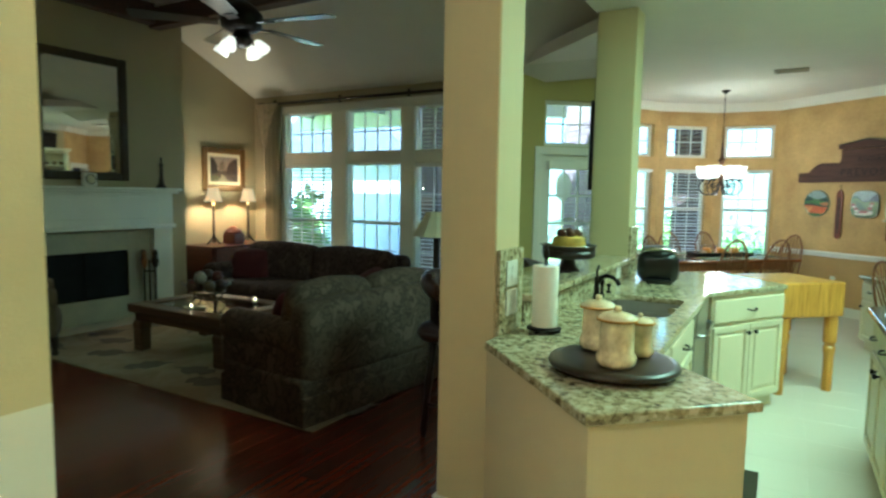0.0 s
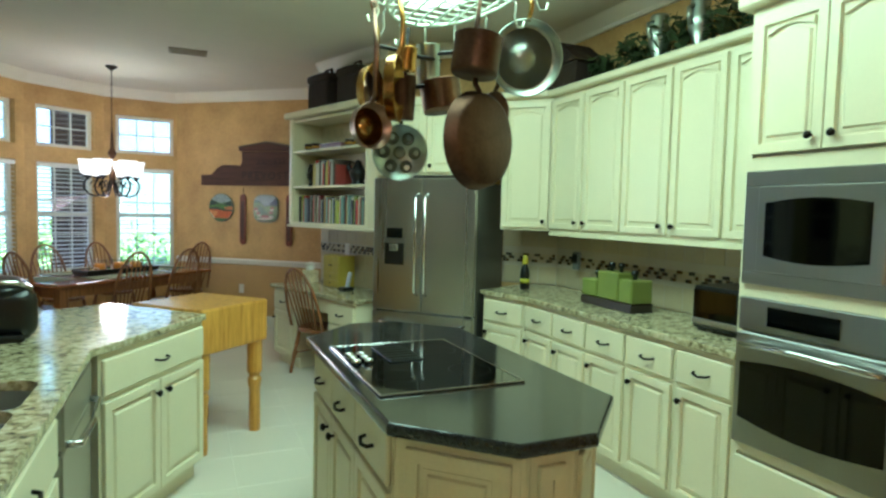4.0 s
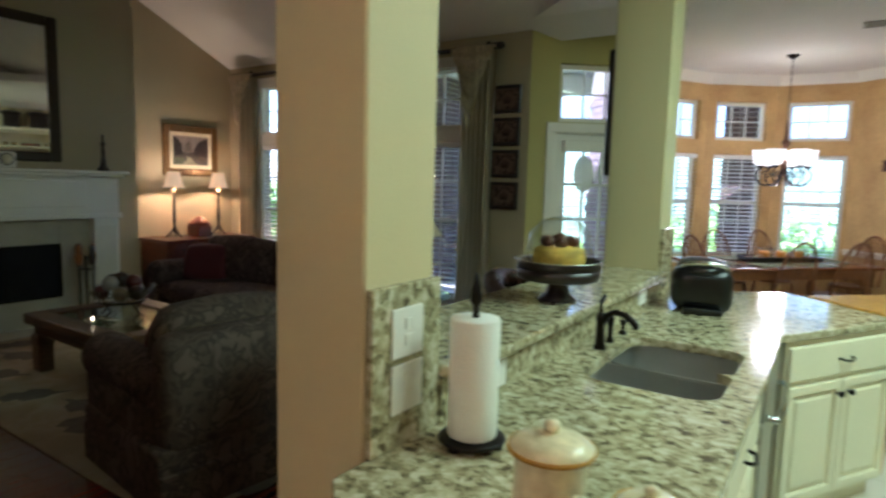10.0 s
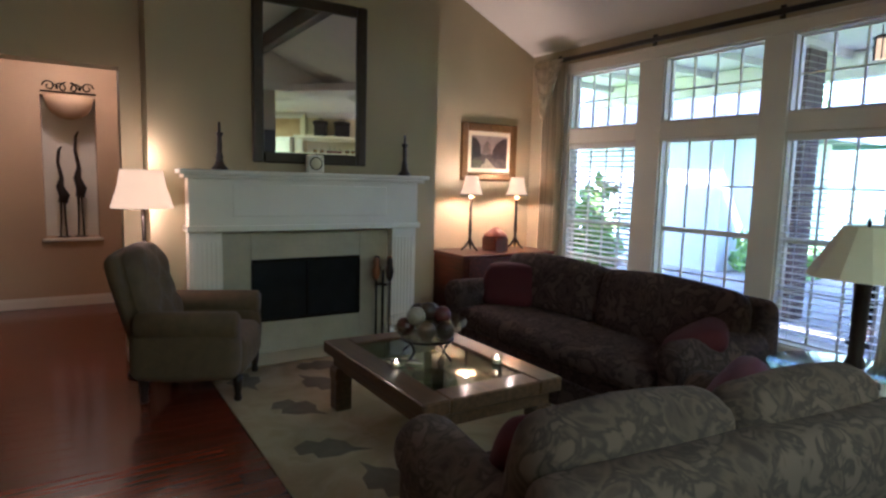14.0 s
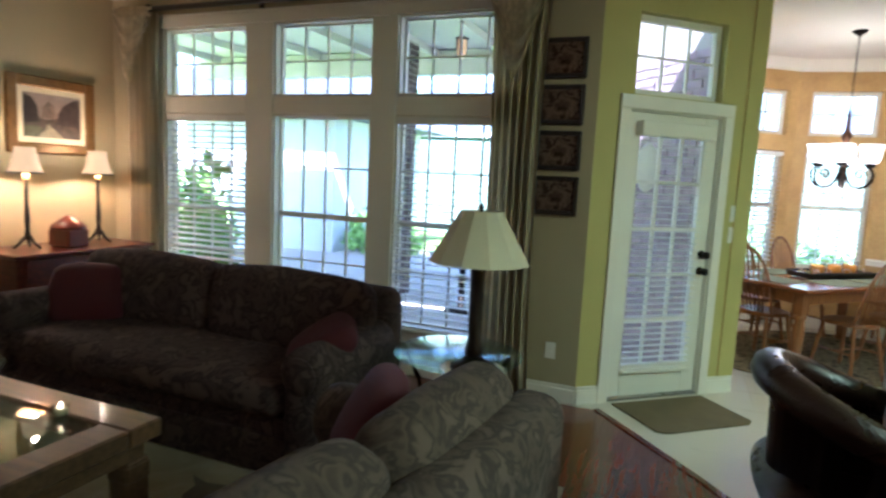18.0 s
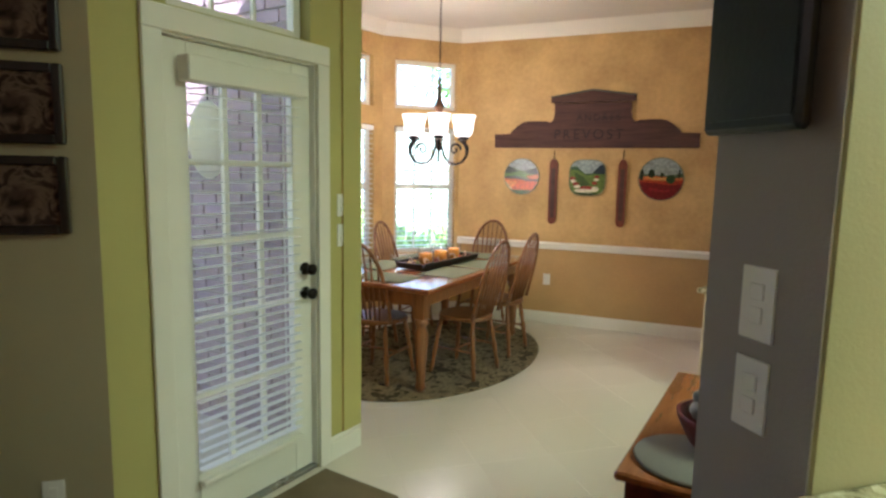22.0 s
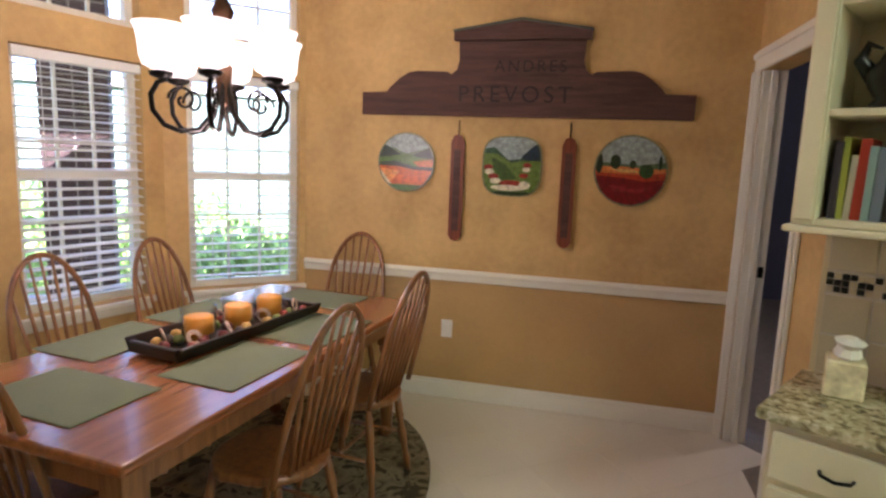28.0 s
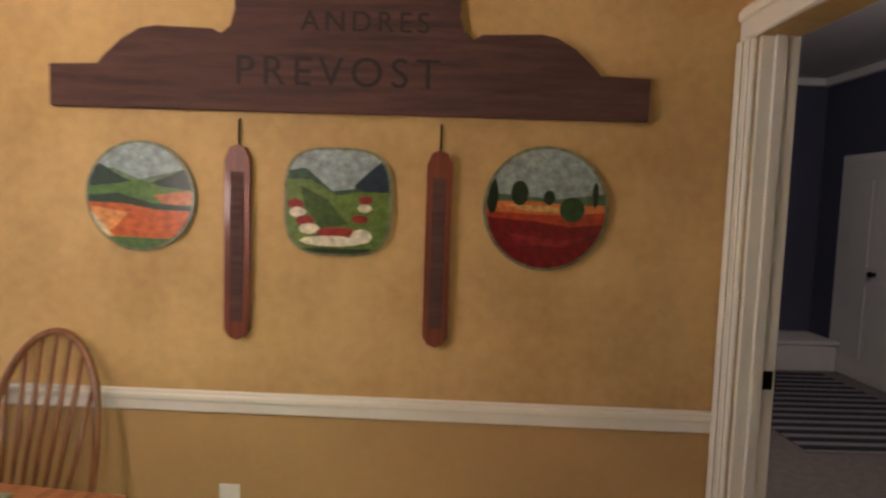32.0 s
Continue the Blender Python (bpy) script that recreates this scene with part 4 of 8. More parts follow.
part("rim", join(box(0, 0, 0, .53, .007, .008, .002), box(0, .713, 0, .53, .72, .008, .002), box(0, .007, 0, .007, .713, .008, .002), box(.523, .007, 0, .53, .713, .008, .002)), M_CHROME, ck)
part("downdraft_vent", join(box(.16, .38, .0065, .30, .65, .012, .002), *[box(.17, .395 + .04 * i, .012, .29, .415 + .04 * i, .015) for i in range(6)]), M_BLACK, ck)
for i in range(2):
    for j in range(2):
        part("burner_ring", xf(lathe([(.079, 0), (.08, .0005), (.081, 0)], 32, cap=False), pose(.11 + .28 * i + .02, .2 + .32 * j, .0063)), M_BLACK, ck)
for i in range(3):
    for j in range(2):
        part("knob", xf(lathe([(.018, 0), (.019, .014), (.014, .02), (0, .021)], 14), pose(.03 + .05 * j, .40 + .055 * i, .0063)), M_CHROME, ck, "polished steel knob")

# fridge
FL, FR = (2.42, 3.80), (3.03, 3.17)
fr = thing("refrigerator", "stainless steel french-door refrigerator with a water dispenser", "refrigerator", along(FL, FR))
FW = length(FL, FR)
part("body", box(.004, .06, .02, FW - .004, .72, 1.755, .006), mat("dark grey appliance side", rgb("#4d4f4f"), 0.4, 0.3), fr)
for a, b, nm in ((.004, FW / 2 - .003, "door"), (FW / 2 + .003, FW - .004, "door")):
    d = part(nm, box(a, 0, .72, b, .055, 1.775, .012, 3), M_STEEL, fr)
    hx = FW / 2 + (-.04 if a < .1 else .04)
    part("handle", tube([(hx, -.001, .86), (hx, -.05, .89), (hx, -.055, 1.3), (hx, -.05, 1.62), (hx, -.001, 1.65)], .013, 8), M_CHROME, d)
    if a < .1:
        q = part("dispenser", join(box(.10, -.006, 1.08, .30, -.001, 1.40, .003)), M_STEEL, d)
        part("niche", box(.115, -.009, 1.09, .285, -.0065, 1.26, .002), M_BLACK, q)
        part("display", box(.13, -.009, 1.30, .27, -.0065, 1.38, .002), M_BGLASS, q)
        part("spout", box(.16, -.03, 1.2, .24, -.009, 1.255, .006), M_CHROME, q)
d = part("freezer_drawer", box(.004, 0, .06, FW - .004, .055, .712, .012, 3), M_STEEL, fr)
part("handle", tube([(.08, -.001, .64), (.1, -.05, .635), (FW / 2, -.055, .63), (FW - .1, -.05, .635), (FW - .08, -.001, .64)], .013, 8), M_CHROME, d)
part("feet", box(.05, .08, 0, FW - .05, .6, .02), M_BLACK, fr)
wall_cabinet("wall_cabinet", along(FL, FR) @ pose(0, .06, 0), FW, .62, 1.80, 2.41, M_CAB, 2, "cream cabinet above the refrigerator")

# east run of cabinets
ED = .6
edges = [3.04, 2.64, 2.23, 1.82, 1.44, 1.06]
for i, (a, b) in enumerate(zip(edges, edges[1:])):
    wall_cabinet("wall_cabinet", along((3.60, a), (3.60, b)), a - b, .31, 1.39, 2.40, M_CAB, 1, "cream arched-panel wall cabinet under the ceiling", "east wall cabinets", i % 2)
wall_cabinet("wall_cabinet", along((3.32, 3.32), (3.60, 3.045)), .39, .20, 1.39, 2.40, M_CAB, 1, "cream arched-panel corner wall cabinet", "east wall cabinets")
edges = [2.86, 2.50, 2.14, 1.78, 1.42, 1.06]
for i, (a, b) in enumerate(zip(edges, edges[1:])):
    base_cabinet("base_cabinet", along((3.30, a), (3.30, b)), a - b, ED, CT - .036, M_CAB, 1, "cream panelled base cabinet with a drawer", group="east base cabinets")
base_cabinet("base_cabinet", along((3.16, 3.26), (3.30, 2.87)), .41, .3, CT - .036, M_CAB, 1, "cream panelled corner base cabinet", group="east base cabinets")
solid("worktop", prism([(3.13, 3.27), (3.27, 2.85), (3.27, 1.055), (3.905, 1.055), (3.905, 3.38), (3.72, 3.57)][::-1], CT - .035, CT, .006), M_GRAN, "polished granite worktop along the east wall", "countertop")
solid("cabinet_cornice", join(xf(box(-.06, -.05, 2.402, 1.99, .31, 2.45, .01), along((3.60, 3.05), (3.60, 1.06))), xf(box(-.02, -.05, 2.402, .36, .2, 2.45, .01), along((3.32, 3.32), (3.60, 3.045)))), M_CAB, "cream cornice on top of the wall cabinets", "trim")
solid("light_rail", xf(box(0, -.012, 1.355, 1.98, .01, 1.388, .004), along((3.60, 3.04), (3.60, 1.06))), M_CAB, "cream light rail under the wall cabinets", "trim")

# oven tower
ot = thing("oven_cabinet", "tall cream cabinet holding a microwave and a wall oven", "cabinet", along((3.27, 1.05), (3.27, .36)))
part("body", join(box(0, .02, 0, .69, .62, 2.40), ), M_CAB, ot)
part("face_frame", join(box(0, 0, .0, .03, .019, 2.40), box(.66, 0, 0, .69, .019, 2.40), box(.03, 0, 2.36, .66, .019, 2.4), box(.03, 0, 1.715, .66, .019, 1.775), box(.03, 0, 1.18, .66, .019, 1.235), box(.03, 0, .495, .66, .019, .535), box(.03, 0, 0, .66, .019, .1)), M_CAB, ot)
for i in range(2):
    d = panel_door(ot, .03 + .315 * i, .03 + .315 * (i + 1) - .004, 1.785, 2.355, 0, M_CAB, arch=True)
    knob(d, .30 if i == 0 else .39, -.02, 1.84)
part("cornice", box(-.05, -.05, 2.402, .70, .62, 2.46, .012), M_CAB, ot)
drawer(ot, .03, .66, .11, .485, 0, M_CAB)
mw = thing("microwave", "built-in stainless steel microwave with a dark window", "microwave", along((3.27, 1.05), (3.27, .36)))
part("trim_frame", join(box(.02, -.02, 1.236, .67, -.002, 1.29, .004), box(.02, -.02, 1.65, .67, -.002, 1.714, .004), box(.02, -.02, 1.29, .09, -.002, 1.65, .004), box(.60, -.02, 1.29, .67, -.002, 1.65, .004)), M_STEEL, mw)
part("door", box(.09, -.028, 1.29, .60, -.002, 1.65, .006), M_STEEL, mw)
part("window", xf(prism([(.13 + .42 * i / 10, 1.36 - .02 * math.sin(math.pi * i / 10)) for i in range(11)] + [(.55 - .42 * i / 10, 1.58 + .02 * math.sin(math.pi * i / 10)) for i in range(11)], 0, .004), pose(0, -.028, 0, 90, 0, 0)), M_BGLASS, mw)
ov = thing("wall_oven", "built-in stainless steel wall oven with a black glass door", "oven", along((3.27, 1.05), (3.27, .36)))
part("control_panel", box(.02, -.022, 1.04, .67, -.002, 1.179, .004), M_STEEL, ov)
part("display", box(.16, -.026, 1.07, .46, -.0225, 1.15, .002), M_BGLASS, ov)
part("door", box(.02, -.03, .545, .67, -.002, 1.03, .006), M_STEEL, ov)
part("window", xf(prism([(.05 + .59 * i / 10, .66 - .03 * math.sin(math.pi * i / 10)) for i in range(11)] + [(.64 - .59 * i / 10, .90 + .025 * math.sin(math.pi * i / 10)) for i in range(11)], 0, .004), pose(0, -.03, 0, 90, 0, 0)), M_BGLASS, ov)
part("handle", tube([(.06, -.03, .975), (.08, -.075, .985), (.345, -.085, .995), (.61, -.075, .985), (.63, -.03, .975)], .013, 8), M_CHROME, ov)

# butcher block
bb = thing("butcher_block", "golden maple butcher block table on turned legs", "table", along((1.12, 2.92), (1.55, 3.33)))
BW = length((1.12, 2.92), (1.55, 3.33))
part("top", box(0, 0, .62, BW, .58, .90, .015, 2), M_BLOCK, bb)
leg = data("leg", lathe([(.034, 0), (.038, .03), (.036, .28), (.046, .34), (.046, .36), (.034, .38), (.05, .41), (.05, .62)], 12, False), M_BLOCK)
for x in (.06, BW - .06):
    for y in (.06, .52):
        part("leg", leg, None, bb, at=pose(x, y, 0))

# desk and bookshelf
DK0, DK1 = (1.82, 5.20), (2.314, 3.877)
dkat = along(DK0, DK1)
DN = length(DK0, DK1)
base_cabinet("desk_cabinet", dkat @ pose(.02, .02, 0), .40, .50, .735, M_CAB, 1, "cream panelled desk cabinet with a drawer", group="desk cabinets")
base_cabinet("desk_cabinet", dkat @ pose(.98, .02, 0), .40, .50, .735, M_CAB, 1, "cream panelled desk cabinet with a drawer", group="desk cabinets")
solid("desk_apron", box(.425, .03, .60, .975, .05, .73, .004), M_CAB, "cream apron drawer over the kneehole", "drawer", dkat)
solid("worktop", box(-.02, -.015, .737, DN - .01, .55, .775, .008, 2), M_GRAN, "granite desk top built against the wall", "countertop", dkat)
shat = dkat @ pose(0, .205, 0)
bs = thing("bookshelf", "cream wall-hung bookshelf with open shelves", "bookshelf", shat)
part("side", box(-.04, .0, 1.36, .03, .34, 2.40, .003), M_CAB, bs)
part("pilaster", box(-.032, -.012, 1.38, .022, -.001, 2.38, .003), M_CAB, bs)
part("side", box(DN - .19, .0, 1.36, DN - .16, .34, 2.40, .003), M_CAB, bs)
part("filler", box(DN - .155, .0, 1.36, DN - .005, .34, 2.40, .003), M_CAB, bs)
part("back", box(.03, .33, 1.38, DN - .19, .34, 2.38), M_CAB, bs)
for z in (1.36, 1.715, 2.06, 2.36):
    part("shelf", box(.031, .004, z, DN - .191, .33, z + .024, .003), M_CAB, bs)
part("cornice", box(-.09, -.05, 2.402, DN + .02, .34, 2.46, .012), M_CAB, bs)
part("base_moulding", box(-.06, -.02, 1.335, DN, .34, 1.358, .005), M_CAB, bs)



# ---- living room ----
def cushion(w, d, h):
    return soft(-w / 2, -d / 2, 0, w / 2, d / 2, h, min(h, d) * .4, .03)


def sofa(name, label, at, w, d, m, seats, back, rise):
    """Skirted sofa: local x along, front at y = 0, back at y = d; back pads stand rise above the frame."""
    s = thing(name, label, "sofa", at)
    part("base", soft(.0, .05, .03, w, d - .01, .31, .03, .0), m, s)
    aw, seat_h = .25, .46
    for x in (0, w - aw):
        roll = xf(lathe([(0, 0), (.085, .0), (.12, .015), (.13, .06), (.122, d * .5), (.125, d - .2), (.09, d - .16), (0, d - .16)], 18), pose(x + aw / 2, .0, .545, -90, 0, 0))
        a_ = part("arm", join(soft(x + .025, .01, .06, x + aw - .025, d - .1, .56, .035, .015), roll), m, s)
        part("arm_front", xf(lathe([(0, 0), (.085, 0), (.095, .006), (.085, .012), (0, .014)], 18), pose(x + aw / 2, .0, .545, 90, 0, 0)), m, a_)
    part("seat_cushion", soft(aw + .005, -.015, .30, w - aw - .005, d - .30, seat_h + .015, .06, .025), m, s)
    part("back", soft(.04, d - .20, .26, w - .04, d, back, .075, .012), m, s)
    cw = (w - 2 * aw + .26) / seats
    for i in range(seats):
        part("back_cushion", xf(soft(.004, 0, 0, cw - .004, .21, back + rise - seat_h + .02, .085, .035), pose(aw - .13 + cw * i, d - .43, seat_h - .01, -11, 0, 1.2 * (-1) ** i)), m, s)
    part("skirt", box(.0, .03, .0, w, d + .004, .20, .006), m, s)
    return s


sofa("sofa", "dark floral bench-seat sofa in front of the garden windows", pose(-4.95, 2.35, 0.012, 0, 0, 0), 2.46, .95, M_SOFA, 2, .84, .06)
sofa("sofa", "taupe floral sofa with loose back cushions, backed towards the bar", pose(-2.26, 2.20, 0.012, 0, 0, -97), 1.66, .95, M_SOFA2, 2, .81, .10)
for (x, y, z, rx, rz) in ((-4.55, 2.74, .47, 55, 35), (-2.86, 2.62, .50, 24, -55), (-2.04, 1.78, .49, 50, -60), (-2.03, .92, .49, 50, -110)):
    solid("throw_pillow", cushion(.42, .14, .37), M_RED, "dark red throw pillow on the sofa", "pillow", pose(x, y, z, rx - 90 + 10, 0, rz), group="red pillows")

ct = thing("coffee_table", "square oak coffee table with a glass inset and stout legs", "coffee table", pose(-4.27, .99, .012, 0, 0, 0))
part("frame", join(box(0, 0, .37, 1.3, .16, .45, .008), box(0, .74, .37, 1.3, .9, .45, .008), box(0, .16, .37, .16, .74, .45, .008), box(1.14, .16, .37, 1.3, .74, .45, .008)), M_OAKD, ct)
part("glass_inset", box(.16, .16, .432, 1.14, .74, .44), M_TGLASS, ct)
part("apron", join(box(.05, .05, .29, 1.25, .07, .37), box(.05, .83, .29, 1.25, .85, .37), box(.05, .07, .29, .07, .83, .37), box(1.23, .07, .29, 1.25, .83, .37)), M_OAKD, ct)
leg = data("leg", join(box(-.055, -.055, 0, .055, .055, .29, .008), box(-.06, -.06, .2, .06, .06, .28, .01)), M_OAKD)
for x in (.09, 1.21):
    for y in (.09, .81):
        part("leg", leg, None, ct, at=pose(x, y, 0))

rug = solid("area_rug", box(-5.40, .45, .001, -1.45, 2.95, .011, .004), M_RUGL, "cream rug with large grey leaf motifs under the seating", "rug")
M_LEAFM = mat("grey-brown rug pile", rgb("#655d50"), .95, var=.2, scale=14, fine=200, bump=.4)
_lf = [(.0, .0), (.05, .10), (.13, .07), (.17, .13), (.28, .09), (.33, .02), (.44, .0), (.33, -.03), (.27, -.09), (.16, -.12), (.12, -.06), (.05, -.09)]
lfm = data("leaf_motif", prism(_lf[::-1], .0105, .0125), M_LEAFM)
for i, (x, y, r) in enumerate([(-5.2 + .72 * k, .62 + .10 * (k % 2), 10 + 25 * (k % 3)) for k in range(6)] + [(-5.15, 1.1 + .6 * k, 80 - 30 * (k % 2)) for k in range(3)] + [(-1.75, .9 + .55 * k, 100 + 25 * (k % 2)) for k in range(4)] + [(-4.55, 1.2, 200), (-2.9, 1.15, 40), (-2.75, 2.0, 150), (-4.6, 2.1, 300), (-3.0, .95, 190)]):
    part("leaf_motif", lfm, None, rug, at=pose(x, y, 0, 0, 0, r))


# fireplace
fp = thing("fireplace_mantel", "white painted fireplace mantel with fluted pilasters", "fireplace", along((BX, .36), (BX, 2.42)))
ML = 2.06
part("shelf", join(box(-.05, -.24, 1.53, ML + .05, -.001, 1.565, .006), box(-.02, -.20, 1.50, ML + .02, -.001, 1.53, .006)), M_TRIM, fp)
fz = part("frieze", box(.02, -.14, 1.13, ML - .02, -.001, 1.5, .004), M_TRIM, fp)
part("frieze_panel", box(.35, -.15, 1.2, ML - .35, -.14, 1.46, .004), M_TRIM, fz)
part("moulding", box(.0, -.165, 1.08, ML, -.001, 1.13, .006), M_TRIM, fz)
for x in (.02, ML - .27):
    pl = part("pilaster", box(x, -.12, .12, x + .25, -.001, 1.08, .004), M_TRIM, fp)
    part("plinth", box(x - .015, -.14, 0, x + .265, -.001, .12, .005), M_TRIM, pl)
    for i in range(6):
        part("flute", box(x + .025 + .035 * i, -.127, .18, x + .045 + .035 * i, -.12, 1.0, .003), M_TRIM, pl)
for b in ((.27, 0, .519, 1.079), (1.501, 0, 1.79, 1.079), (.52, .82, 1.50, 1.079), (.52, 0, 1.50, .30)):
    part("marble_slab", box(b[0], -.03, b[1], b[2], -.001, b[3], .002), M_SURR, fp, "green-tan marble surround")
part("firebox", box(.52, -.02, .30, 1.50, -.002, .82), M_BLACKI, fp, "dark firebox opening")
part("fire_screen_frame", join(box(.52, -.04, .80, 1.50, -.03, .83, .002), box(.52, -.04, .29, 1.50, -.03, .31, .002), box(.515, -.04, .31, .535, -.03, .80), box(1.485, -.04, .31, 1.505, -.03, .80), box(1.0, -.04, .31, 1.012, -.03, .80)), M_IRON, fp)
solid("hearth", box(-5.655, .62, .0, -5.30, 2.16, .018, .004), M_SURR, "flush marble hearth slab", "hearth", kind="structure")

mr = thing("wall_mirror", "tall rectangular mirror in a dark bronze frame above the mantel", "mirror", along((BX, .90), (BX, 1.91)))
fw = .09
part("frame", join(box(0, -.05, 1.64, fw, -.002, 3.02, .012), box(1.01 - fw, -.05, 1.64, 1.01, -.002, 3.02, .012), box(fw, -.05, 1.64, 1.01 - fw, -.002, 1.64 + fw, .012), box(fw, -.05, 3.02 - fw, 1.01 - fw, -.002, 3.02, .012)), mat("dark bronze frame", rgb("#3b3226"), 0.45, 0.3, 0.3, 20), mr)
part("glass", box(fw, -.02, 1.64 + fw, 1.01 - fw, -.004, 3.02 - fw), M_MIRROR, mr)

pc = thing("framed_painting", "landscape painting in a wide gilt frame over the alcove chest", "painting", along((AX, 3.15), (AX, 3.90)))
part("frame", join(box(0, -.04, 1.54, .09, -.002, 2.16, .012), box(.66, -.04, 1.54, .75, -.002, 2.16, .012), box(.09, -.04, 1.54, .66, -.002, 1.63, .012), box(.09, -.04, 2.07, .66, -.002, 2.16, .012)), mat("gilt frame", rgb("#6f5530"), 0.4, 0.5, 0.25, 20), pc)
part("mat_board", box(.09, -.018, 1.63, .66, -.004, 2.07), M_SHADEW, pc, "cream liner inside the gilt frame")
part("canvas", box(.135, -.022, 1.675, .615, -.0185, 2.025), mat("dusky painted sky", rgb("#8a8078"), .5, var=.25, scale=9, fine=60), pc)
for k, (col, pts) in enumerate((("#4a4238", [(.135, 1.675), (.615, 1.675), (.615, 1.80), (.45, 1.84), (.32, 1.82), (.135, 1.86)]), ("#2e2824", [(.135, 1.78), (.26, 1.80), (.25, 1.92), (.20, 1.99), (.135, 2.01)]), ("#3b3230", [(.40, 1.79), (.615, 1.77), (.615, 2.01), (.55, 2.0), (.47, 1.95), (.42, 1.88)]), ("#6e6258", [(.27, 1.83), (.40, 1.83), (.39, 1.93), (.34, 1.97), (.29, 1.92)]), ("#8b8468", [(.24, 1.676), (.47, 1.676), (.39, 1.74), (.33, 1.79), (.31, 1.74)]), ("#4f5238", [(.136, 1.676), (.23, 1.676), (.30, 1.74), (.24, 1.77), (.136, 1.76)]))):
    part("painted_field", xf(prism(pts, 0, .0012), Matrix(((1, 0, 0, 0), (0, 0, -1, -.0222 - .0004 * k), (0, 1, 0, 0), (0, 0, 0, 1)))), mat("oil paint", rgb(col), .45, var=.5, scale=22, fine=90, bump=.1), pc)

chest = thing("corner_chest", "mahogany chest in the alcove beside the chimney breast", "chest", pose(-5.92, 2.85, 0))
part("body", box(0, 0, .06, .55, 1.15, .78, .006), M_MAHOG, chest)
part("top", box(-.0, -.02, .78, .58, 1.17, .81, .006), M_MAHOG, chest)
for z in (.08, .315, .55):
    d = part("drawer", box(.551, .05, z, .567, 1.1, z + .22, .004), M_MAHOG, chest)
    for y in (.3, .85):
        part("pull", xf(lathe([(0, 0), (.012, 0), (.016, .02), (0, .022)], 10), pose(.567, y, z + .11, 0, 90, 0)), M_BRASS, d)
part("plinth", box(0, 0.01, 0, .54, 1.14, .06), M_MAHOG, chest)


def buffet_lamp(at):
    l = thing("buffet_lamp", "slender dark buffet lamp with a small lit shade", "lamp", at, "buffet lamps")
    part("stem", lathe([(0, .06), (.016, .07), (.022, .11), (.014, .15), (.02, .22), (.016, .3), (.013, .38), (.016, .44), (.011, .5), (.02, .53), (0, .534)], 14), M_DARKW, l)
    q = part("shade", lathe([(.118, .585), (.10, .625), (.082, .69), (.068, .775), (.066, .775), (.080, .69), (.098, .625), (.116, .585)], 24, cap=False), M_SHADEG, l, "lit ivory bell shade")
    part("hem", lathe([(.117, .579), (.1205, .579), (.1205, .589), (.117, .589)], 24, cap=False), M_DARKW, q)
    part("candle_sleeve", lathe([(.02, .535), (.022, .54), (.02, .583), (0, .583)], 12), M_SHADEW, l)
    for k in range(3):
        a = math.radians(120 * k + 20)
        part("foot", tube([(.018 * math.cos(a), .018 * math.sin(a), .10), (.05 * math.cos(a), .05 * math.sin(a), .05), (.10 * math.cos(a), .10 * math.sin(a), .009)], [.014, .012, .009], 6), M_DARKW, l)
    return l


for y in (3.12, 3.72):
    buffet_lamp(pose(-5.66, y, .811))
    lamp_light("buffet_lamp_light", (-5.66, y, 1.44), W_BUFFET, WARMER, .02)
    lamp_light("buffet_lamp_light", (-5.66, y, 1.62), W_BUFFET * .35, WARMER, .02)
solid("tea_caddy", join(box(-.12, -.09, 0, .12, .09, .14, .01), xf(lathe([(.13, 0), (.13, .02), (.09, .06), (.03, .1), (0, .11)], 16), pose(0, 0, .14))), mat("red-brown lacquer", rgb("#5c2a1c"), .3), "domed red-brown casket on the chest", "box", pose(-5.62, 3.42, .811))

fl = thing("floor_lamp", "floor lamp with a lit ivory bell shade", "lamp", pose(-5.55, .07, 0))
part("base", lathe([(.14, 0), (.14, .015), (.03, .04), (.015, .06)], 20), M_IRON, fl)
part("pole", lathe([(.013, .05), (.013, 1.4), (0, 1.4)], 10), M_IRON, fl)
part("shade", lathe([(.215, 1.27), (.20, 1.32), (.165, 1.43), (.145, 1.55), (.143, 1.55), (.163, 1.43), (.198, 1.32), (.213, 1.27)], 24), M_SHADEG, fl, "lit ivory bell shade")
lamp_light("floor_lamp_light", (-5.55, .07, 1.22), W_FLOOR, WARMER, .03)
lamp_light("floor_lamp_light", (-5.55, .07, 1.66), W_FLOOR * .5, WARMER, .03)

# armchair
ac = thing("armchair", "olive-tan tufted armchair with rolled arms on dark feet", "armchair", pose(-5.04, .42, .0, 0, 0, 155) @ Matrix.Scale(.94, 4))
part("seat", soft(-.34, -.33, .18, .34, .38, .46, .07, .03), M_ARMC, ac)
bm = bmesh.new()
gr = []
for j in range(25):
    v = j / 24
    row = []
    for i in range(25):
        u = i / 12 - 1
        w = .37 * (1 - .10 * v ** 3)
        q = .028 * abs(math.sin(math.pi * (u * 1.5 + v * 2))) * abs(math.sin(math.pi * (u * 1.5 - v * 2)))
        edge = max(0, 1 - abs(u) ** 5) * max(0, 1 - (2 * v - 1) ** 8)
        row.append(bm.verts.new((u * w, -.06 * edge ** .5 - q * edge * 1.6, v * (.72 - .10 * abs(u) ** 4))))
    gr.append(row)
for a_, b_ in zip(gr, gr[1:]):
    for i in range(24):
        bm.faces.new((a_[i], a_[i + 1], b_[i + 1], b_[i])).smooth = True
part("tufted_back", xf(bm, pose(0, .30, .42, -16, 0, 0)), M_ARMC, ac)
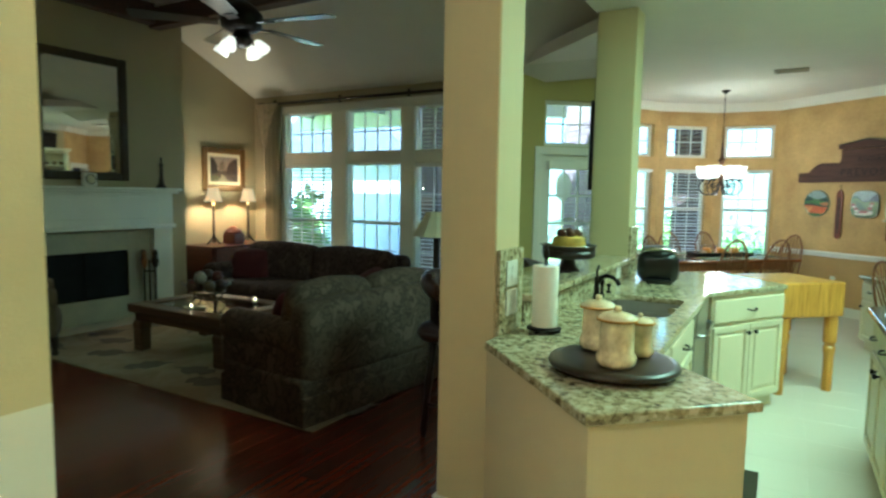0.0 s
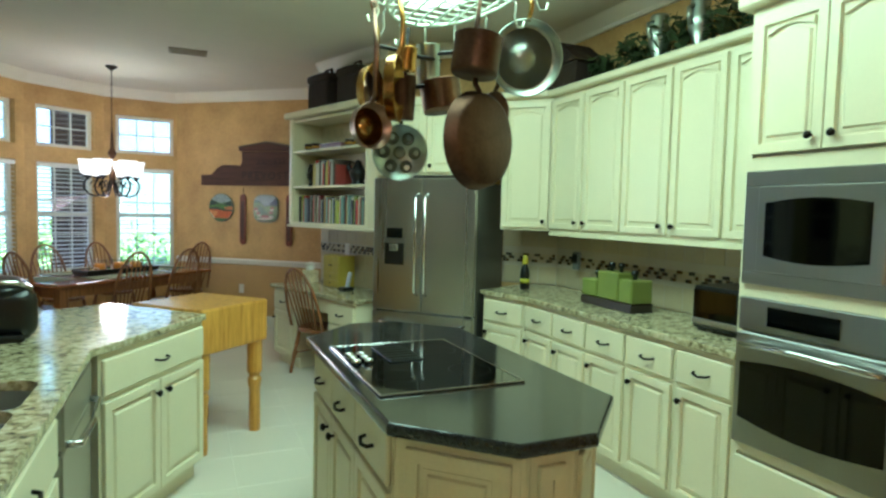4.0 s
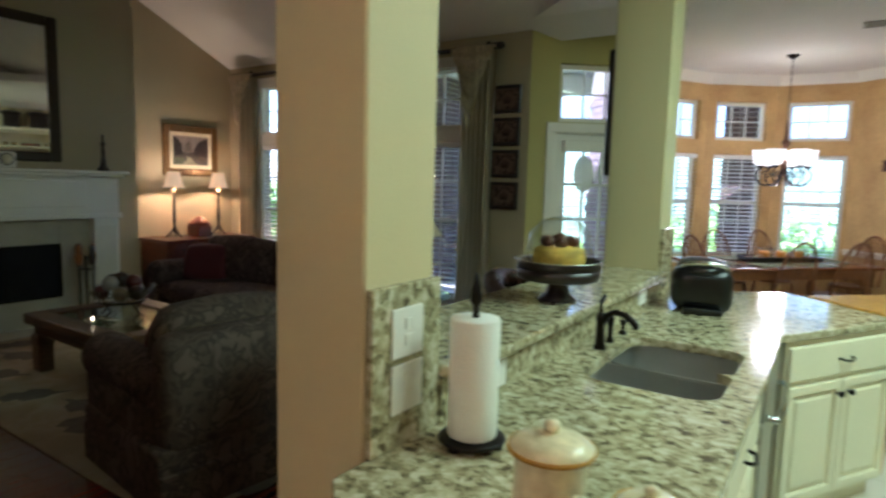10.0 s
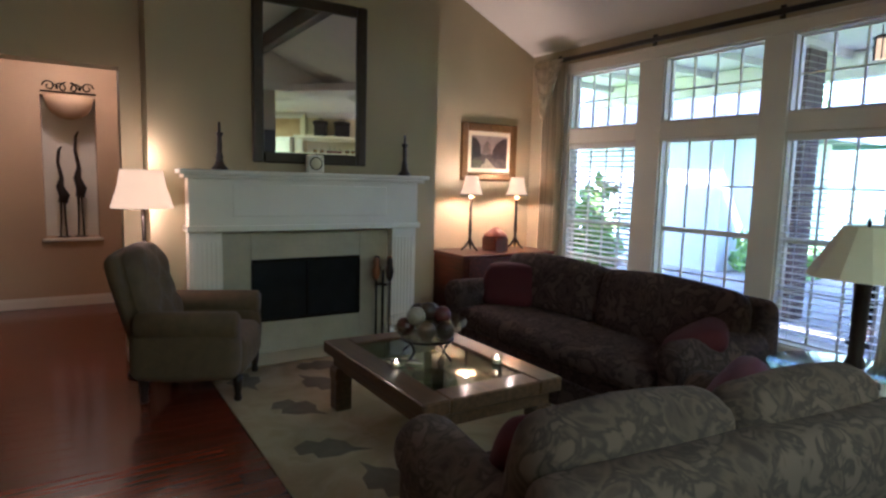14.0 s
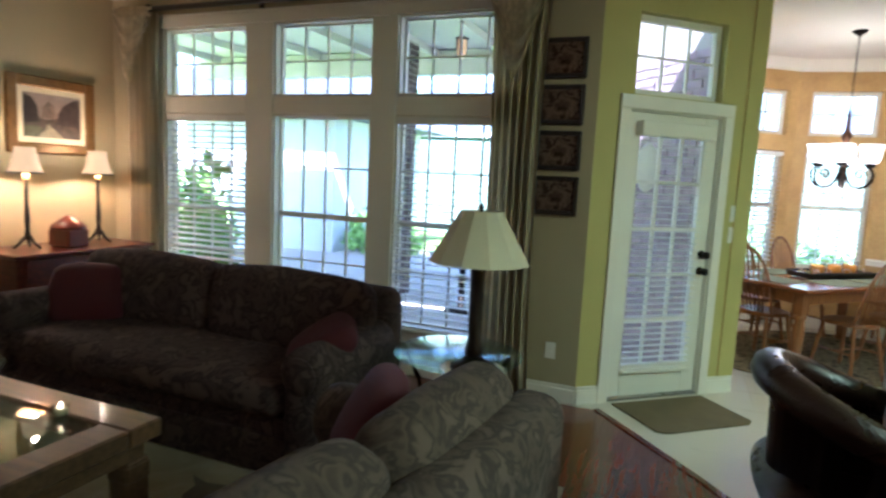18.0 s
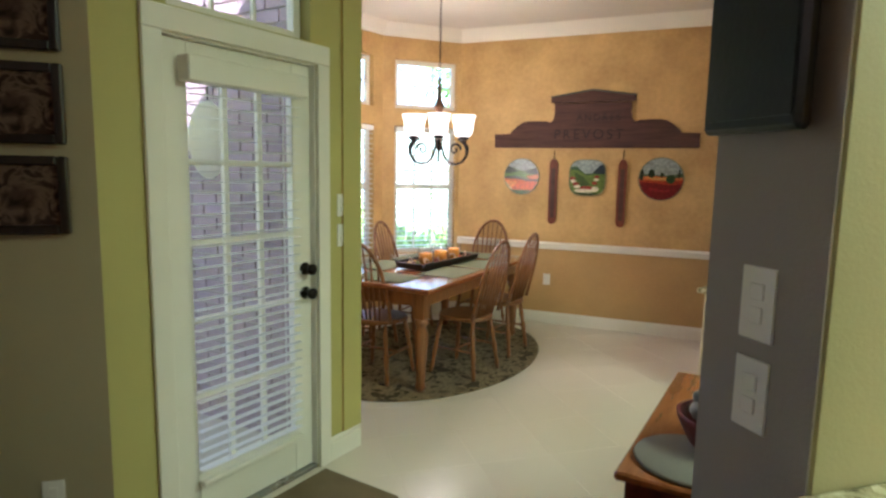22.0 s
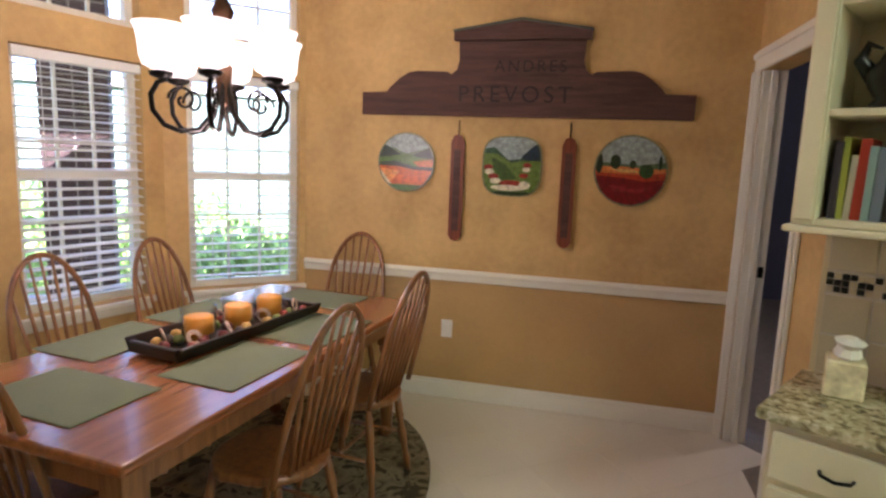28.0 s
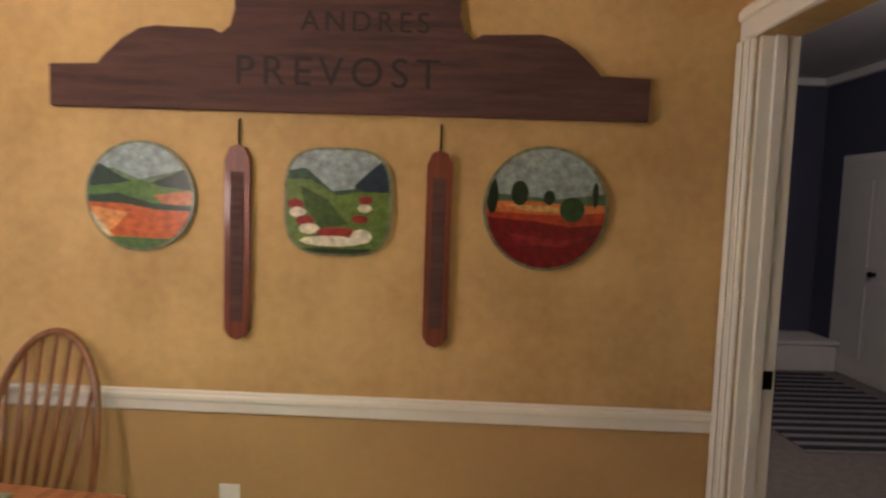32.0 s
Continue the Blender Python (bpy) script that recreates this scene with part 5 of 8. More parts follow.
part("back", xf(soft(-.36, -.07, 0, .36, .07, .68, .068, .03), pose(0, .37, .40, -16, 0, 0)), M_ARMC, ac)
for s in (-1, 1):
    part("arm", join(soft(s * .40 - .08, -.30, .2, s * .40 + .08, .40, .56, .06, .02), xf(lathe([(0, 0), (.08, 0), (.1, .02), (.1, .66), (.08, .68), (0, .68)], 14), pose(s * .41, -.31, .58, -90, 0, 0))), M_ARMC, ac)
for x in (-.33, .33):
    for y in (-.28, .36):
        part("foot", xf(lathe([(.02, 0), (.03, .03), (.022, .06), (.035, .14), (.035, .2)], 10), pose(x, y, 0)), M_DARKW, ac)
# glass end table and lamp
et = thing("end_table", "round glass end table on a dark iron base", "table", pose(-2.05, 2.95, .012))
part("top", lathe([(0, .585), (.33, .585), (.335, .59), (.335, .597), (.33, .60), (0, .60)], 36), M_TGLASS, et)
for i in range(4):
    a = math.pi / 2 * i + .4
    part("leg", tube([(.26 * math.cos(a), .26 * math.sin(a), .0), (.16 * math.cos(a), .16 * math.sin(a), .2), (.2 * math.cos(a), .2 * math.sin(a), .45), (.27 * math.cos(a), .27 * math.sin(a), .583)], .012, 8), M_IRON, et)
part("ring", tube([(.2 * math.cos(i * .314), .2 * math.sin(i * .314), .3) for i in range(20)], .008, 6, True), M_IRON, et)
tl = thing("table_lamp", "table lamp with a wide ivory shade on a dark column, unlit", "lamp", pose(-1.89, 2.72, .615))
part("foot", join(lathe([(.11, 0), (.11, .02), (.06, .04), (.04, .07)], 20)), M_IRON, tl)
part("column", lathe([(.04, .05), (.045, .1), (.032, .14), (.035, .45), (.04, .5), (.015, .52), (.012, .58), (0, .58)], 16), M_DARKW, tl)
part("shade", lathe([(.24, .515), (.10, .755), (.097, .755), (.237, .515)], 12, False, False), M_SHADEW, tl, "ivory cloth shade")
part("finial", lathe([(.008, .70), (.008, .76), (.014, .775), (0, .795)], 10), M_IRON, tl)
solid("doily", prism([((.15 + .012 * (i % 2)) * math.cos(i * math.pi / 16), (.15 + .012 * (i % 2)) * math.sin(i * math.pi / 16)) for i in range(32)], 0, .003), M_PAPER, "scalloped cream doily under the lamp", "doily", pose(-1.89, 2.72, .6125))

# curtains and rod
rod = thing("curtain_rod", "dark wooden curtain rod with finials above the garden windows", "curtain rod", pose(0, 0, 0))
part("pole", tube([(-5.62, 4.02, 2.81), (-1.95, 4.02, 2.81)], .022, 10), M_DARKW, rod)
for x, s in ((-5.62, -1), (-1.95, 1)):
    part("finial", xf(lathe([(.022, 0), (.035, .02), (.025, .04), (.04, .08), (.02, .12), (0, .13)], 12), pose(x, 4.02, 2.81, 0, 90 * s, 0)), M_DARKW, rod)
for x in (-5.5, -4.28, -3.15, -2.05):
    part("bracket", join(box(x - .012, 4.02, 2.80, x + .012, 4.118, 2.82, .003), box(x - .02, 4.10, 2.74, x + .02, 4.118, 2.88, .003)), M_DARKW, rod)


def curtain(x0, x1, label):
    c = thing("curtain", label, "curtain", pose(0, 0, 0))
    bm = bmesh.new()
    n, rows = 60, 10
    vs = []
    for k in range(rows + 1):
        z = .02 + (2.78 - .02) * k / rows
        wd = 1.0 - .18 * math.sin(math.pi * k / rows)
        xm = (x0 + x1) / 2
        vs.append([bm.verts.new((xm + (x0 + (x1 - x0) * i / n - xm) * wd, 4.03 + .045 * math.sin(i / n * math.pi * 13 + .2 * math.sin(k)), z)) for i in range(n + 1)])
    for a, b in zip(vs, vs[1:]):
        for i in range(n):
            bm.faces.new((a[i], a[i + 1], b[i + 1], b[i])).smooth = True
    bmesh.ops.solidify(bm, geom=bm.faces[:], thickness=.004)
    part("panel", bm, M_CURT, c)
    # swag with a tail over the top
    bm = bmesh.new()
    vs = []
    for k in range(17):
        u = k / 16
        vs.append([bm.verts.new((x0 - .05 + (x1 - x0 + .1) * (.5 + (i / 16 - .5) * (1 - .45 * u)), 3.93 - .05 * math.sin(math.pi * i / 16) + .018 * math.sin(u * 26), 2.80 - .62 * u * (.35 + .65 * math.sin(math.pi * i / 16)))) for i in range(17)])
    for a, b in zip(vs, vs[1:]):
        for i in range(16):
            bm.faces.new((a[i], a[i + 1], b[i + 1], b[i])).smooth = True
    bmesh.ops.solidify(bm, geom=bm.faces[:], thickness=.004)
    part("swag", bm, M_CURT, c)


curtain(-5.66, -5.32, "olive-grey curtain with a draped swag beside the windows")
curtain(-2.32, -1.92, "olive-grey curtain with a draped swag beside the windows")

# row of four pictures
for i in range(4):
    z = 1.30 + .30 * i
    f = thing("framed_print", "small dark framed print in a column of four", "picture", pose(-1.99, 4.118, z), "column of prints")
    part("frame", join(box(0, -.03, 0, .03, -.001, .26, .005), box(.28, -.03, 0, .31, -.001, .26, .005), box(.03, -.03, 0, .28, -.001, .03, .005), box(.03, -.03, .23, .28, -.001, .26, .005)), M_DARKW, f)
    part("print", box(.03, -.018, .03, .28, -.002, .23), fabric("faded brown print", [rgb("#2c211d"), rgb("#4d3b33"), rgb("#6b574b"), rgb("#3b2c27")], 14), f)

# ceiling fan
cf = thing("ceiling_fan", "dark bronze ceiling fan with a cluster of lit glass shades", "ceiling fan", pose(-2.11, .5, 0))
part("rod", lathe([(.015, 2.75), (.015, 3.70), (.05, 3.71), (.06, 3.738), (0, 3.738)], 12), M_IRON, cf)
part("motor", lathe([(0, 2.58), (.06, 2.58), (.13, 2.62), (.14, 2.70), (.09, 2.76), (.03, 2.80), (0, 2.80)], 24), M_IRON, cf)
bl = data("blade", join(box(.14, -.035, -.004, .24, .035, .004, .003), prism([(.2, -.05), (.66, -.075), (.68, -.03), (.68, .03), (.66, .075), (.2, .05)], .004, .012)), M_DARKW)
for i in range(5):
    part("blade", bl, None, cf, at=pose(0, 0, 2.64, 8, 0, 12 + 72 * i))
part("light_kit", lathe([(0, 2.48), (.05, 2.50), (.07, 2.54), (.05, 2.58), (0, 2.58)], 16), M_IRON, cf)
sh = data("glass_shade", lathe([(.014, 0), (.028, -.015), (.042, -.05), (.052, -.085), (.050, -.085), (.039, -.05), (.024, -.015)], 14), M_FANGLASS)
for i in range(4):
    a = math.pi / 2 * i + .3
    part("glass_shade", sh, None, cf, at=pose(.11 * math.cos(a), .11 * math.sin(a), 2.53, 35 * math.sin(a), -35 * math.cos(a), 0))
lamp_light("fan_light", (-2.11, .5, 2.40), W_FAN, WARM, .05)


# ---- dining nook ----
TA = 44.0
TAT = pose(.28, 6.60, 0, 0, 0, TA)
solid("nook_rug", prism([(1.22 * math.cos(i * math.pi / 32), .86 * math.sin(i * math.pi / 32)) for i in range(64)], .001, .010, .003, 1), M_RUGN, "oval dark olive floral rug under the dining table", "rug", TAT)
dt = thing("dining_table", "honey oak dining table with turned legs", "dining table", pose(.283, 6.545, .0105, 0, 0, 45.5))
part("tabletop", box(-.945, -.48, .715, 1.0, .48, .75, .01, 2), M_OAKT, dt)
part("apron", join(box(-.87, -.40, .61, .92, -.38, .714), box(-.87, .38, .61, .92, .40, .714), box(-.87, -.38, .61, -.85, .38, .714), box(.90, -.38, .61, .92, .38, .714)), M_OAK, dt)
leg = data("leg", join(lathe([(.025, 0), (.04, .03), (.03, .07), (.034, .1), (.044, .3), (.05, .42), (.034, .46), (.05, .49), (.05, .52)], 16), box(-.045, -.045, .52, .045, .045, .714, .004)), M_OAK)
for x in (-.83, .88):
    for y in (-.36, .36):
        part("leg", leg, None, dt, at=pose(x, y, 0))


def windsor(at, label, group, m=None):
    """Hoop-back windsor chair: seat faces -y, back at +y."""
    m = m or M_OAK
    c = thing("windsor_chair", label, "chair", at, group)
    pts = [(.21 * math.cos(a) * (1.04 if math.sin(a) < 0 else .95), .21 * math.sin(a) * (1.0 if math.sin(a) > 0 else .95)) for a in [i * math.pi / 14 for i in range(28)]]
    part("seat", prism(pts, .425, .46, .012, 2), m, c)
    lg = data("leg", lathe([(.012, 0), (.018, .05), (.014, .1), (.022, .2), (.014, .25), (.02, .3), (.014, .43)], 10), m)
    for sx in (-1, 1):
        for sy in (-1, 1):
            part("leg", lg, None, c, at=Matrix.Translation((sx * .19, sy * .19, 0)) @ pose(0, 0, 0, 7 * sy, -7 * sx, 0))
    part("stretcher", join(tube([(-.165, -.165, .2), (-.165, .165, .2)], .009, 6), tube([(.165, -.165, .2), (.165, .165, .2)], .009, 6), tube([(-.165, 0, .2), (.165, 0, .2)], .009, 6)), m, c)
    hoop, sp = [], []
    for i in range(25):
        a = math.pi * i / 24
        hx, hz = .205 * math.cos(a) * (1 if abs(math.cos(a)) > .9 else 1.02), .46 + .57 * math.sin(a) ** .7
        hoop.append((hx, .17 + .24 * (hz - .46), hz))
    part("hoop", tube(hoop, .013, 8), m, c)
    for i in range(7):
        x = -.13 + .26 * i / 6
        zt = .46 + .57 * math.sqrt(max(0, 1 - (x * 1.22 / .205) ** 2)) ** .75 - .0
        part("spindle", tube([(x * .85, .165, .455), (x * 1.05, .17 + .24 * (zt - .46) * .5, .46 + (zt - .46) * .5), (x * 1.22, .17 + .24 * (zt - .46), zt)], [.007, .009, .006], 6), m, c)
    return c


w0 = windsor(TAT @ pose(.38, -.45, .0105, 0, 0, 180), "honey oak hoop-back windsor chair at the dining table", "dining chairs")
for x, y, r in ((-.28, -.47, 177), (-.14, .58, 0), (.52, .60, 4), (1.13, .10, -88), (-.72, .03, 93)):
    copy_thing(w0, TAT @ pose(x, y, .0105, 0, 0, r))
windsor(dkat @ pose(.70, .14, 0, 0, 0, 186) @ Matrix.Diagonal((1.12, 1.05, .96, 1)), "honey oak hoop-back windsor chair at the desk", "desk chair")

# chandelier
CHX, CHY = .305, 6.57
ch = thing("chandelier", "scrolled iron chandelier with six lit frosted glass shades", "chandelier", pose(CHX, CHY, 0))
part("canopy", lathe([(.06, CEIL - .001), (.06, CEIL - .012), (.03, CEIL - .035), (.01, CEIL - .05), (0, CEIL - .05)], 20), M_IRON, ch)
part("chain", join(*[xf(tube([(.008 * math.cos(a), 0, .02 * math.sin(a)) for a in [k * math.pi / 4 for k in range(8)]], .003, 5, True), pose(0, 0, 2.94 - .034 * i, 0, 0, 90 * (i % 2))) for i in range(19)]), M_IRON, ch)
part("hub", lathe([(0, 1.70), (.02, 1.72), (.03, 1.80), (.036, 1.86), (.022, 1.88), (.009, 1.92), (.009, 2.0), (.03, 2.03), (.045, 2.07), (.02, 2.12), (.012, 2.3), (0, 2.31)], 16), M_COPPERD, ch)
arm = data("arm", tube([(.012, 0, 1.86), (.025, 0, 1.76), (.05, 0, 1.67), (.10, 0, 1.612), (.165, 0, 1.60), (.225, 0, 1.622), (.265, 0, 1.675), (.27, 0, 1.73), (.245, 0, 1.775), (.215, 0, 1.79)], .010, 6), M_IRON)
scr = data("scroll", tube([(.155 + .055 * math.cos(a) * (1 - a / 9), 0, 1.72 + .055 * math.sin(a) * (1 - a / 9)) for a in [k * .35 for k in range(22)]], .006, 5), M_IRON)
cup = data("cup", lathe([(0, 1.785), (.012, 1.79), (.04, 1.80), (.045, 1.815), (.02, 1.82), (0, 1.82)], 14), M_IRON)
shd = data("glass_shade", lathe([(.03, 1.822), (.062, 1.838), (.074, 1.87), (.078, 1.92), (.086, 1.965), (.096, 1.985), (.092, 1.986), (.082, 1.965), (.073, 1.92), (.068, 1.87), (.056, 1.843), (.03, 1.83)], 22), M_CHGLASS)
for i in range(6):
    at = pose(0, 0, 0, 0, 0, 60 * i + 14)
    a = part("arm", arm, None, ch, at=at)
    part("scroll", scr, None, a)
    part("cup", cup, None, a, at=pose(.232, 0, 0))
    part("glass_shade", shd, None, a, at=pose(.232, 0, 0))
lamp_light("chandelier_light", (CHX, CHY, 2.08), W_CHAND * 3, WARM, .15)
lamp_light("chandelier_light", (CHX, CHY, 1.50), W_CHAND * 2, WARM, .12)

# carved board and plates on the ochre wall
def wall_shape(pts, y0, y1):
    """Outline in wall coordinates (s, z), standing from y0 to y1 in front of the wall."""
    return xf(prism(pts, y0, y1), Matrix(((1, 0, 0, 0), (0, 0, 1, 0), (0, 1, 0, 0), (0, 0, 0, 1))))


SC = 1.385
half = [(.98, 1.80), (.98, 1.935), (.82, 1.94), (.80, 1.965), (.74, 2.02), (.68, 2.055), (.63, 2.065), (.44, 2.06), (.41, 2.045), (.38, 2.07), (.365, 2.12), (.37, 2.235)]
outline = [(SC - x, z) for x, z in half] + [(SC + x, z) for x, z in half[::-1]]
sg = thing("carved_sign", "dark red-brown carved pediment board with worn lettering", "wall sign", pat)
part("board", wall_shape(outline, -.03, -.002), M_SIGN, sg)
part("cornice", wall_shape([(SC - .40, 2.24), (SC + .40, 2.24), (SC + .40, 2.285), (SC, 2.345), (SC - .40, 2.285)], -.05, -.002), M_SIGN, sg)


def letters(txt, s, z, size, parent):
    cu = bpy.data.curves.new("txt", "FONT")
    cu.body, cu.size, cu.extrude, cu.align_x, cu.space_character = txt, size, .0015, "CENTER", 1.3
    ob = bpy.data.objects.new("txt", cu)
    scene.collection.objects.link(ob)
    me = bpy.data.meshes.new_from_object(ob.evaluated_get(bpy.context.evaluated_depsgraph_get()))
    bpy.data.objects.remove(ob)
    me.materials.append(M_SIGNL)
    q = part("lettering", me, None, parent, at=pose(s, -.0315, z, 90, 0, 0))
    return q


letters("ANDRES", SC + .06, 2.06, .093, sg)
letters("PREVOST", SC - .03, 1.885, .135, sg)
for i in range(9):
    part("worn_lettering", wall_shape([(SC - .19 + .045 * i, 2.165), (SC - .165 + .045 * i, 2.165), (SC - .165 + .045 * i, 2.205), (SC - .19 + .045 * i, 2.205)], -.0315, -.0301), M_SIGN, sg)
part("cap_strip", wall_shape([(SC - .405, 2.287), (SC, 2.347), (SC + .405, 2.287), (SC + .405, 2.30), (SC, 2.362), (SC - .405, 2.30)][::-1], -.053, -.002), mat("grey-green worn paint", rgb("#55584e"), .8, var=.2, scale=12), sg)


def clip(poly, outline):
    """Part of a polygon that lies inside a convex outline."""
    for (x1, y1), (x2, y2) in zip(outline, outline[1:] + outline[:1]):
        out = []
        for p, q in zip(poly, poly[1:] + poly[:1]):
            dp = (x2 - x1) * (p[1] - y1) - (y2 - y1) * (p[0] - x1)
            dq = (x2 - x1) * (q[1] - y1) - (y2 - y1) * (q[0] - x1)
            if dp >= 0:
                out.append(p)
            if dp * dq < 0:
                k = dp / (dp - dq)
                out.append((p[0] + (q[0] - p[0]) * k, p[1] + (q[1] - p[1]) * k))
        poly = out
        if len(poly) < 3:
            return []
    res = []
    for p in poly:
        if not res or abs(p[0] - res[-1][0]) + abs(p[1] - res[-1][1]) > 2e-3:
            res.append(p)
    return res


def hill(*tops, floor=-1.2):
    return [(-1.2, floor)] + [(1.2, floor)] + list(tops)[::-1]


def blob(x, y, a, b, n=12):
    return [(x + a * math.cos(i * 2 * math.pi / n), y + b * math.sin(i * 2 * math.pi / n)) for i in range(n)]


GLAZE = {}


def glaze(c):
    if c not in GLAZE:
        GLAZE[c] = mat("plate glaze", rgb(c), .3, var=.5, scale=38, fine=120, bump=.02)
    return GLAZE[c]


PLATES = (
    (.70, .185, False, "painted with orange fields under green hills", (
        ("#8e9c9c", hill((-1.2, 1.2), (1.2, 1.2))), ("#5f7355", hill((-1.2, .42), (-.5, .5), (0, .3), (.5, .42), (1.2, .6))),
        ("#1f3322", hill((-1.2, .5), (-.7, .56), (-.3, .32), (.1, .2), (.5, .36), (.8, .5), (1.2, .45))), ("#4c6b2c", hill((-1.2, .12), (-.4, .22), (0, .30), (.4, .18), (1.2, .1))),
        ("#b06a3a", [(.25, .02), (.9, .12), (1.1, -.1), (.5, -.2)]), ("#27391f", hill((-1.2, -.05), (-.4, .05), (.2, -.12), (1.2, -.18))),
        ("#bd5a22", hill((-1.2, -.12), (-.3, -.14), (.3, -.24), (1.2, -.26))), ("#d98c4a", [(-.9, -.2), (-.2, -.3), (-.5, -.62), (-.85, -.6)]),
        ("#c9b890", [(-1.0, -.3), (-.86, -.3), (-.45, -.78), (-.6, -.85)]), ("#4d6a38", hill((-1.2, -.8), (-.4, -.74), (.4, -.76), (1.2, -.68))))),
    (1.365, .18, True, "painted with a village among green hills", (
        ("#8f9d9f", hill((-1.2, 1.2), (1.2, 1.2))), ("#33503a", hill((-1.2, .5), (-.6, .62), (-.1, .2), (.3, .25), (.6, .6), (1.2, .8))),
        ("#1d2f3d", [(.3, .3), (.55, .55), (.85, .8), (1.1, .6), (1.1, .2), (.6, .15)]), ("#5d7434", hill((-1.2, .42), (-.5, .4), (0, .12), (.4, .2), (1.2, .2))),
        ("#3d5526", [(-.7, .3), (-.2, .05), (.2, -.4), (-.3, -.5), (-.6, -.1)]), ("#8c2a22", blob(-.78, -.05, .16, .1, 8)), ("#d8cdb4", blob(-.74, -.2, .16, .1, 8)),
        ("#8c2a22", blob(-.6, -.35, .18, .1, 8)), ("#d8cdb4", blob(-.52, -.5, .2, .1, 8)), ("#8c2a22", blob(.52, .05, .14, .08, 8)), ("#d8cdb4", blob(.5, -.1, .13, .08, 8)),
        ("#8c2a22", blob(.42, -.3, .16, .08, 8)), ("#8c2a22", blob(0, -.56, .4, .1, 10)), ("#d8cdb4", blob(-.1, -.72, .6, .1, 10)), ("#d8cdb4", blob(.45, -.62, .2, .14, 8)), ("#2b3d22", hill((-1.2, -.86), (1.2, -.84))))),
    (2.05, .205, False, "painted with crimson fields and dark trees", (
        ("#8d9a97", hill((-1.2, 1.2), (1.2, 1.2))), ("#54684a", hill((-1.2, .28), (-.5, .2), (.2, .16), (1.2, .3))), ("#c2703a", hill((-1.2, .1), (-.2, .12), (.5, .06), (1.2, .1))),
        ("#c9a05a", [(-.6, .06), (.1, .04), (.4, -.06), (-.3, -.04)]), ("#a03a22", hill((-1.2, -.05), (.1, -.1), (1.2, -.02))), ("#70161c", hill((-1.2, -.14), (-.2, -.2), (.4, -.28), (1.2, -.2))),
        ("#83262a", [(-.6, -.4), (.2, -.5), (.7, -.42), (.3, -.6), (-.4, -.6)]), ("#1b2a1b", blob(-.86, .2, .1, .3)), ("#243420", blob(-.42, .24, .14, .2)), ("#2c4423", blob(.42, 0, .2, .2)), ("#243420", blob(.05, .18, .09, .12)), ("#1f2f1e", blob(.78, .24, .05, .2)))))
for s, r, square, what, pieces in PLATES:
    pl = thing("decorative_plate", "glazed decorative plate " + what, "plate", pat @ pose(s, 0, 1.51), "landscape plates")
    pts = [(math.cos(a), math.sin(a)) for a in [i * math.pi / 24 for i in range(48)]]
    if square:
        pts = [(math.copysign(abs(x) ** .6, x), math.copysign(abs(y) ** .6, y)) for x, y in pts]
    part("rim", wall_shape([(x * r, y * r) for x, y in pts], -.022, -.002), glaze("#77785c"), pl)
    inner = [(x * .95, y * .95) for x, y in pts]
    for k, (c, poly) in enumerate(pieces):
        q = clip(poly, inner)
        if len(q) > 2:
            part("painted_field", wall_shape([(x * r, y * r) for x, y in q], -.0226 - .0005 * k, -.0218), glaze(c), pl)
for s in (1.03, 1.70):
    rp = thing("wooden_paddle", "narrow red-brown carved wooden board hanging from a hook", "wall decor", pat @ pose(s, 0, 0))
    hw = .042
    o = [(-hw, 1.07), (-hw * .6, 1.045), (0, 1.035), (hw * .6, 1.045), (hw, 1.07), (hw, 1.64), (hw * .6, 1.68), (0, 1.69), (-hw * .6, 1.68), (-hw, 1.64)]
    part("board", wall_shape(o, -.03, -.004), wood("red-brown paddle wood", rgb("#5e2a1b"), rgb("#82442c"), .4, 3, 2), rp)
    part("groove", wall_shape([(-.022, 1.1), (.022, 1.1), (.022, 1.6), (-.022, 1.6)], -.0325, -.0302), M_SIGN, rp)
    part("hook", tube([(0, -.012, 1.68), (0, -.012, 1.76), (0, -.004, 1.775)], .004, 6), M_IRON, rp)


def outlet(at, label="white wall outlet plate", h=.115, w=.072, holes=2):
    o = thing("wall_plate", label, "outlet", at)
    part("plate", box(-w / 2, -.006, -h / 2, w / 2, -.001, h / 2, .002), M_WHITE, o)
    for i in range(holes):
        part("socket", box(-.014, -.009, -.032 + .038 * i, .014, -.0062, -.004 + .038 * i, .002), M_WHITE, o)
    return o


outlet(pat @ pose(1.0, 0, .46))
outlet(dat @ pose(1.22, 0, 1.355), "white light switch plate beside the door")
outlet(dat @ pose(1.22, 0, 1.20), "white light switch plate beside the door")
outlet(along(NW, DW0) @ pose(4.15, 0, .36))

# ---- kitchen light ----
kl = thing("ceiling_light", "recessed fluorescent kitchen ceiling light with a lit diffuser", "ceiling light", pose(0, 0, 0))
part("frame", join(box(1.3, .5, CEIL - .03, 1.36, 2.74, CEIL - .001), box(2.54, .5, CEIL - .03, 2.6, 2.74, CEIL - .001), box(1.36, .5, CEIL - .03, 2.54, .56, CEIL - .001), box(1.36, 2.68, CEIL - .03, 2.54, 2.74, CEIL - .001)), M_TRIM, kl)
part("diffuser", box(1.361, .561, CEIL - .02, 2.539, 2.679, CEIL - .006), M_DIFF, kl)
_a = bpy.data.lights.new("kitchen_light", "AREA")
_a.shape, _a.size, _a.size_y, _a.energy, _a.color = "RECTANGLE", 1.15, 2.1, W_KITCHEN, (0.78, 1.0, 0.58)
ka = new("kitchen_light", _a)
